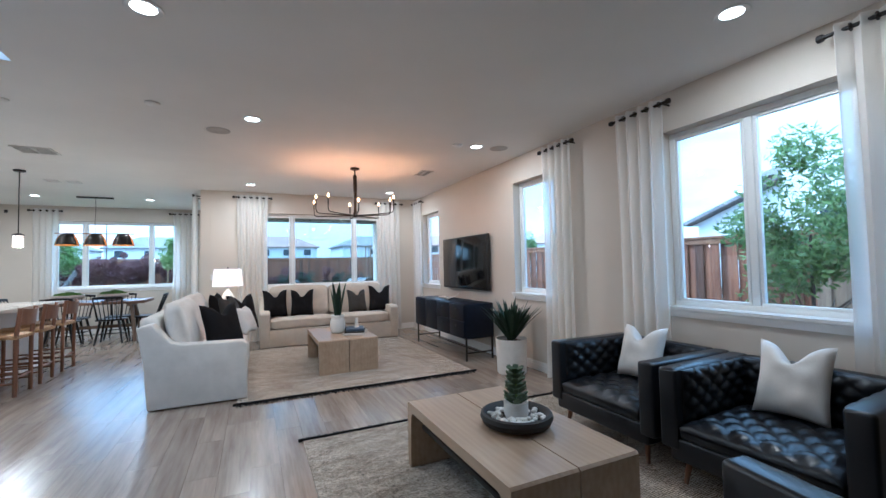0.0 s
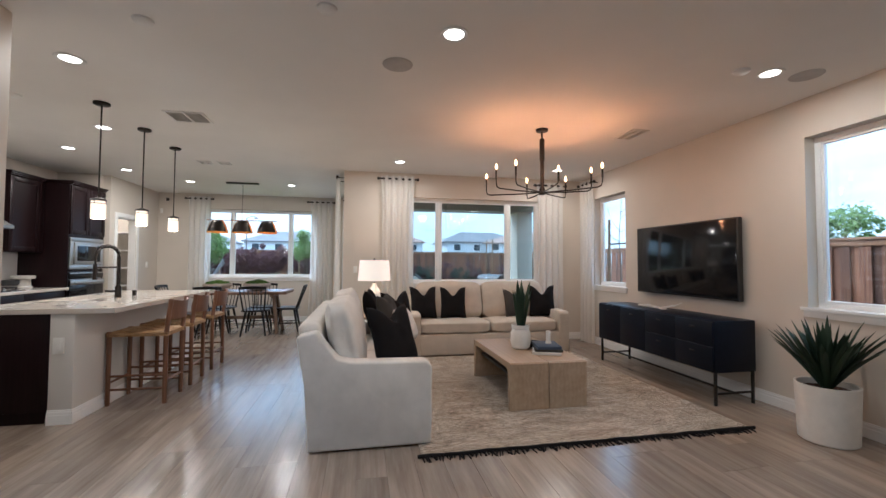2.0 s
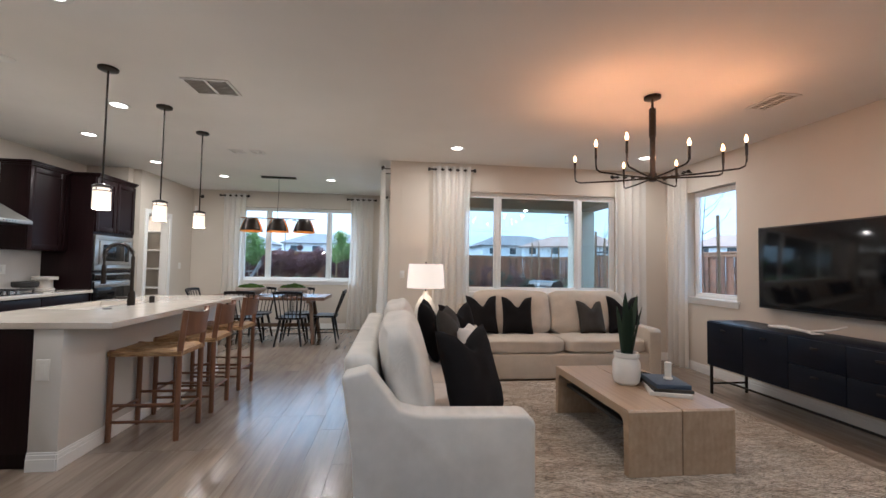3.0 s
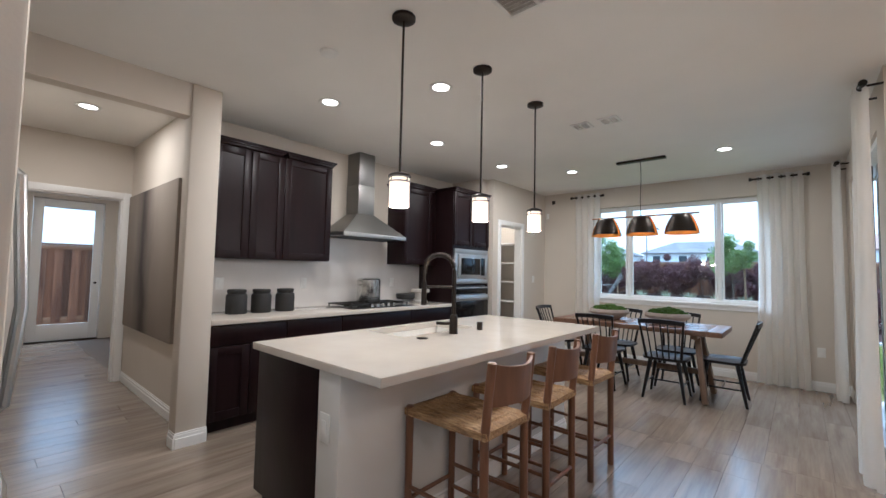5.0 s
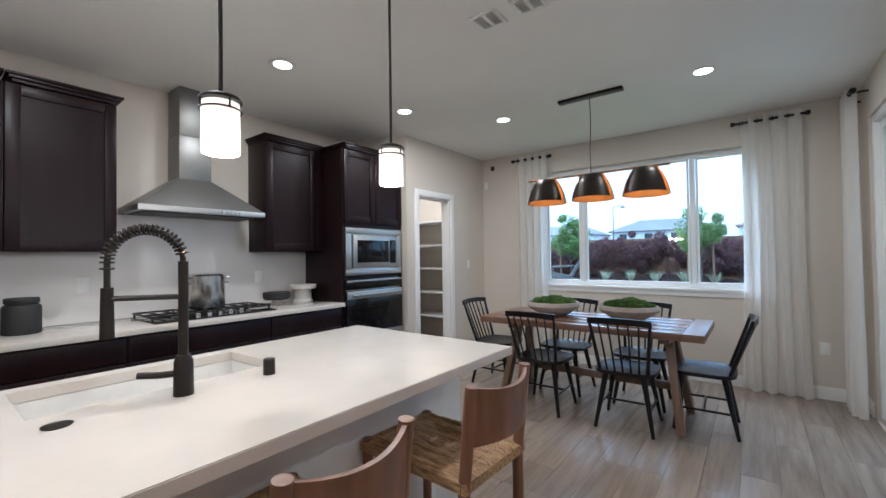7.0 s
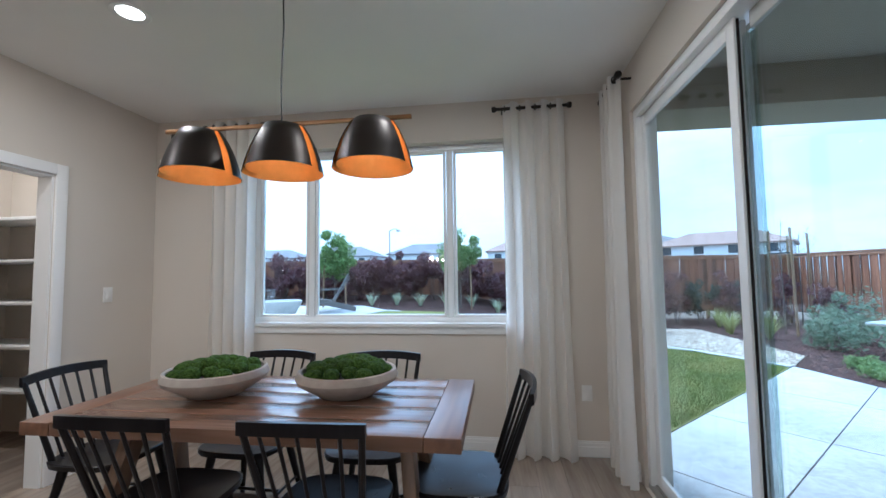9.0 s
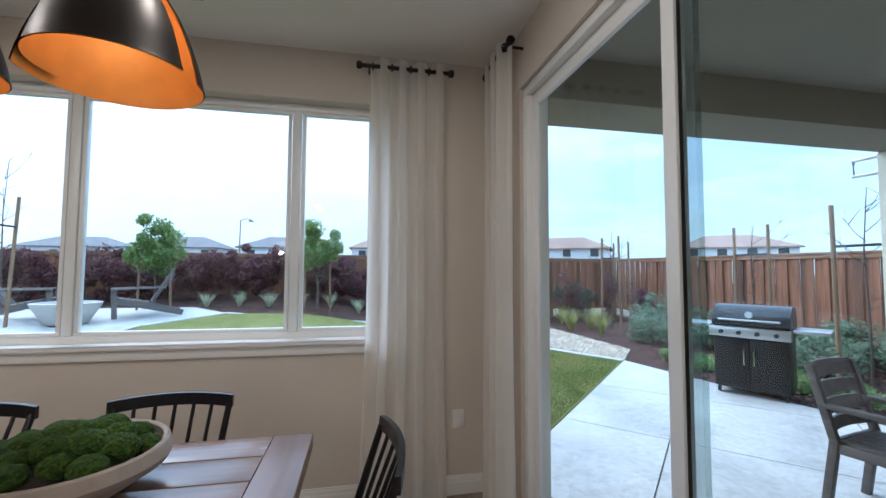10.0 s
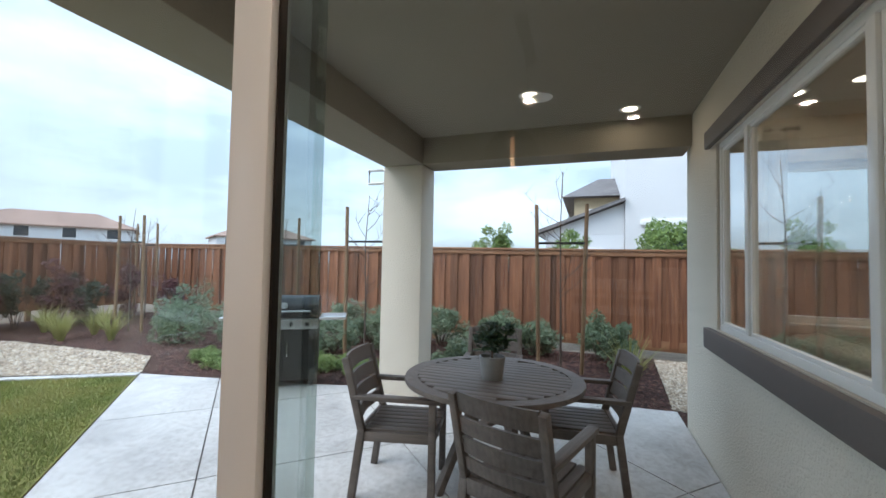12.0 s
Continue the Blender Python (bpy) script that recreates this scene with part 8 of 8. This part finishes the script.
# play house at the lawn's edge
m = thing("play_house", "small white play house with a dark gabled roof", "play house", pose(1.75, 18.75, G - 0.02 + rise(1.75, 18.75), 0, 0, -12) @ Matrix.Scale(0.72, 4))
part("wall", box(-0.5, 0.5, -0.45, 0.45, 0.0, 0.85, 0.008), VINYL, m)
rf = bmesh.new()
for s in (-1, 1):
    t = box(0, 0.72, -0.55, 0.55, 0.0, 0.03, 0.004)
    t.transform(Matrix.Translation((0, 0, 1.30)) @ Matrix.Rotation(0 if s > 0 else math.pi, 4, "Z") @ Matrix.Rotation(radians(40), 4, "Y"))
    merge(rf, t)
part("roof", rf, IRON, m)
for y in (-0.45, 0.44):
    gb = bmesh.new()
    v = [gb.verts.new(p) for p in ((-0.5, y, 0.851), (0.5, y, 0.851), (0, y, 1.27), (-0.5, y + 0.01, 0.851), (0.5, y + 0.01, 0.851), (0, y + 0.01, 1.27))]
    gb.faces.new(v[:3])
    gb.faces.new(v[3:])
    for a, b in ((0, 1), (1, 2), (2, 0)):
        gb.faces.new((v[a], v[b], v[b + 3], v[a + 3]))
    bmesh.ops.recalc_face_normals(gb, faces=gb.faces[:])
    part("gable", gb, VINYL, m)
part("door", box(-0.16, 0.16, -0.465, -0.451, 0.02, 0.6, 0.004), IRON, m)
for x in (-0.34, 0.34):
    part("window", box(x - 0.1, x + 0.1, -0.465, -0.451, 0.4, 0.62, 0.004), IRON, m)

# neighbouring houses
DARKGLASS = plain("far_window_glass", (0.03, 0.04, 0.05), 0.08)


def house(place, w, d, h, roof_h, rz, wall, roofing, label, windows=3, floors=2, hip=True, group=""):
    t = thing("house", label, "house", pose(*place, G - 0.1, 0, 0, rz), group)
    part("wall", box(-w / 2, w / 2, -d / 2, d / 2, 0, h, 0.02), wall, t)
    r = bmesh.new()
    e = 0.45
    ridge = (w / 2 - d / 2 * 0.8) if hip else w / 2 + e
    lo = [r.verts.new(p) for p in ((-w / 2 - e, -d / 2 - e, h), (w / 2 + e, -d / 2 - e, h), (w / 2 + e, d / 2 + e, h), (-w / 2 - e, d / 2 + e, h))]
    eave = [r.verts.new((v.co.x, v.co.y, h + 0.18)) for v in lo]
    a, b = r.verts.new((-ridge, 0, h + roof_h)), r.verts.new((ridge, 0, h + roof_h))
    r.faces.new(lo[::-1])
    for i in range(4):
        r.faces.new((lo[i], lo[(i + 1) % 4], eave[(i + 1) % 4], eave[i]))
    r.faces.new((eave[0], eave[1], b, a))
    r.faces.new((eave[2], eave[3], a, b))
    r.faces.new((eave[1], eave[2], b))
    r.faces.new((eave[3], eave[0], a))
    bmesh.ops.recalc_face_normals(r, faces=r.faces[:])
    part("roof", r, roofing, t, smooth=0)
    for f in range(floors):
        z = 0.95 + f * 2.8
        if z + 1.2 > h:
            continue
        for i in range(windows):
            x = -w / 2 + w * (i + 0.5) / windows
            for y, s in ((-d / 2, -1),):
                fr_ = part("window", box(x - 0.7, x + 0.7, y - 0.06, y - 0.001, z, z + 1.3, 0.01), VINYL, t)
                part("pane", box(x - 0.6, x + 0.6, y - 0.075, y - 0.061, z + 0.1, z + 1.2), DARKGLASS, fr_)
    return t


FAR = "pale two-storey house far behind the fence"
house((-52, 96), 15, 10, 5.4, 2.2, 4, SIDING, ROOF, FAR, 4, 2, True, "far houses")
house((-33, 90), 15, 10, 5.2, 2.3, -3, SIDING, ROOF, FAR, 4, 2, True, "far houses")
house((-14, 88), 16, 10, 5.3, 2.3, 2, SIDING, ROOF, FAR, 4, 2, True, "far houses")
house((4, 84), 14, 10, 5.3, 2.4, -2, SIDING, ROOF_RED, FAR, 4, 2, True, "far houses")
house((22, 80), 15, 10, 5.3, 2.3, 3, SIDING, ROOF, FAR, 4, 2, True, "far houses")
house((30.7, 72), 16, 10, 5.0, 2.2, -35, SIDING, ROOF_RED, "pale house with a red tile roof beyond the fence", 4, 2, True, "far houses")
house((53, 61), 14, 10, 5.0, 2.2, -35, SIDING, ROOF_RED, "pale house with a red tile roof beyond the fence", 4, 2, True, "far houses")
nb = thing("neighbour_house", "white two-storey neighbouring house behind the fence", "house")
part("wall", box(17, 28, 0.5, 8.15, G - 0.2, 9.0, 0.02), SIDING, nb)
part("tan_wing", box(20, 30, 8.16, 10.2, G - 0.2, 4.75, 0.02), SIDING_TAN, nb, "tan painted side wing")
part("garage_wall", box(17.2, 24, 8.16, 11.3, G - 0.2, 2.75, 0.02), SIDING, nb)


def lean_roof(x0, x1, y0, y1, z0, z1, mat, name):
    b = bmesh.new()
    v = [b.verts.new(p) for p in ((x0, y0, z1), (x1, y0, z1), (x1, y1, z0), (x0, y1, z0), (x0, y0, z1 + 0.14), (x1, y0, z1 + 0.14), (x1, y1, z0 + 0.14), (x0, y1, z0 + 0.14))]
    for q in ((0, 1, 2, 3), (4, 5, 6, 7), (0, 1, 5, 4), (1, 2, 6, 5), (2, 3, 7, 6), (3, 0, 4, 7)):
        b.faces.new([v[i] for i in q])
    bmesh.ops.recalc_face_normals(b, faces=b.faces[:])
    part(name, b, mat, nb, smooth=0)


def gable_wall(x0, x1, y0, y1, z_low, z_high, mat, name):
    b = bmesh.new()
    v = [b.verts.new((x, y, z)) for x in (x0, x1) for y, z in ((y0, z_low), (y1, z_low), (y0, z_high))]
    for q in ((0, 1, 2), (3, 4, 5), (0, 1, 4, 3), (1, 2, 5, 4), (2, 0, 3, 5)):
        b.faces.new([v[i] for i in q])
    bmesh.ops.recalc_face_normals(b, faces=b.faces[:])
    part(name, b, mat, nb, smooth=0)


gable_wall(17.2, 24, 8.16, 11.6, 2.751, 4.05, SIDING, "garage_gable")
lean_roof(16.8, 24.4, 8.155, 11.7, 2.76, 4.1, ROOF, "garage_roof")
hip = bmesh.new()
hv = [hip.verts.new(p) for p in ((19.5, 8.155, 4.76), (19.5, 10.75, 4.76), (30, 10.75, 4.76), (30, 8.155, 4.76), (23.5, 8.155, 6.35), (23.5, 9.0, 6.35), (30, 9.0, 6.35), (30, 8.155, 6.35))]
for q in ((0, 1, 5, 4), (1, 2, 6, 5), (4, 5, 6, 7), (0, 3, 2, 1), (0, 4, 7, 3), (2, 3, 7, 6)):
    hip.faces.new([hv[i] for i in q])
bmesh.ops.recalc_face_normals(hip, faces=hip.faces[:])
part("wing_roof", hip, ROOF, nb, smooth=0)
part("main_roof", box(16.5, 28.5, 0.0, 8.6, 9.01, 9.4, 0.02), ROOF, nb)
for y0, y1, z0, z1, x in ((5.6, 7.2, 1.4, 3.0, 17), (9.0, 9.7, 3.2, 4.2, 20), (8.9, 10.2, 1.2, 2.2, 17.2)):
    wn = part("window", box(x - 0.06, x - 0.001, y0, y1, z0, z1, 0.01), VINYL, nb)
    part("pane", box(x - 0.075, x - 0.061, y0 + 0.1, y1 - 0.1, z0 + 0.1, z1 - 0.1), DARKGLASS, wn)
part("window_head", box(16.9, 16.999, 5.2, 7.6, 3.1, 3.35, 0.01), VINYL, nb)
part("wall_lantern", box(17.0, 17.199, 8.45, 8.6, 1.55, 1.85, 0.02), IRON, nb)
m = thing("street_lamp", "thin grey street lamp beyond the fence", "street lamp", Matrix.Translation((-16, 62, G)))
part("pole", rod((0, 0, 0), (0, 0, 7.5), 0.09, 0.06), TAUPE, m)
part("arm", tube([(0, 0, 7.4), (0.6, 0, 7.7), (1.2, 0, 7.6)], 0.05), TAUPE, m)
part("head", lathe([(0, 0.25), (0.15, 0.2), (0.4, 0.0), (0, 0)], at=(1.2, 0, 7.35)), TAUPE, m)

# ---- floor planks ----
PW = 0.187
floor_parts = thing("floor_planks", "greige oak-look plank floor running toward the dining windows", "floor", kind="structure")
lengths = (1.22, 0.92, 1.52, 0.61)
shared = {}
prng = random.Random(12)
bulk = bmesh.new()


def plank_mesh(ln):
    return box(0.0008, PW - 0.0008, 0.001, ln - 0.001, -0.012, 0.0)


REGIONS = [(-4.73, EX, SOUTH, BY), (-5.28, -4.73, 5.96, BY), (-5.28, SX, BY, DY), (-6.06, -5.28, 9.8, DY), (-10.9, -4.73, 4.74, 5.9)]
placed = 0
for rx0, rx1, ry0, ry1 in REGIONS:
    col = 0
    x = rx0
    while x < rx1 - 0.01:
        w = min(PW, rx1 - x)
        y = ry0 - prng.choice((0.0, 0.3, 0.61, 0.9))
        while y < ry1 - 0.005:
            ln = prng.choice(lengths)
            a, b = max(y, ry0), min(y + ln, ry1)
            y += ln
            if b - a < 0.02:
                continue
            near = placed < 295 and -2.9 < x < 2.4 and 2.2 < a < 9.8
            if near and abs(w - PW) < 1e-6:
                key = round(b - a, 3)
                if key not in shared:
                    shared[key] = mesh_of(plank_mesh(b - a), "plank", PLANK, 30)
                o = new("plank", shared[key])
                o.parent = floor_parts
                o.matrix_basis = Matrix.Translation((x, a, 0))
                placed += 1
            else:
                box(x + 0.0008, x + w - 0.0008, a + 0.001, b - 0.001, -0.012, 0.0, bm=bulk)
        x += PW
tagged(part("plank_field", bulk, PLANK, floor_parts, smooth=0), kind="stuff")
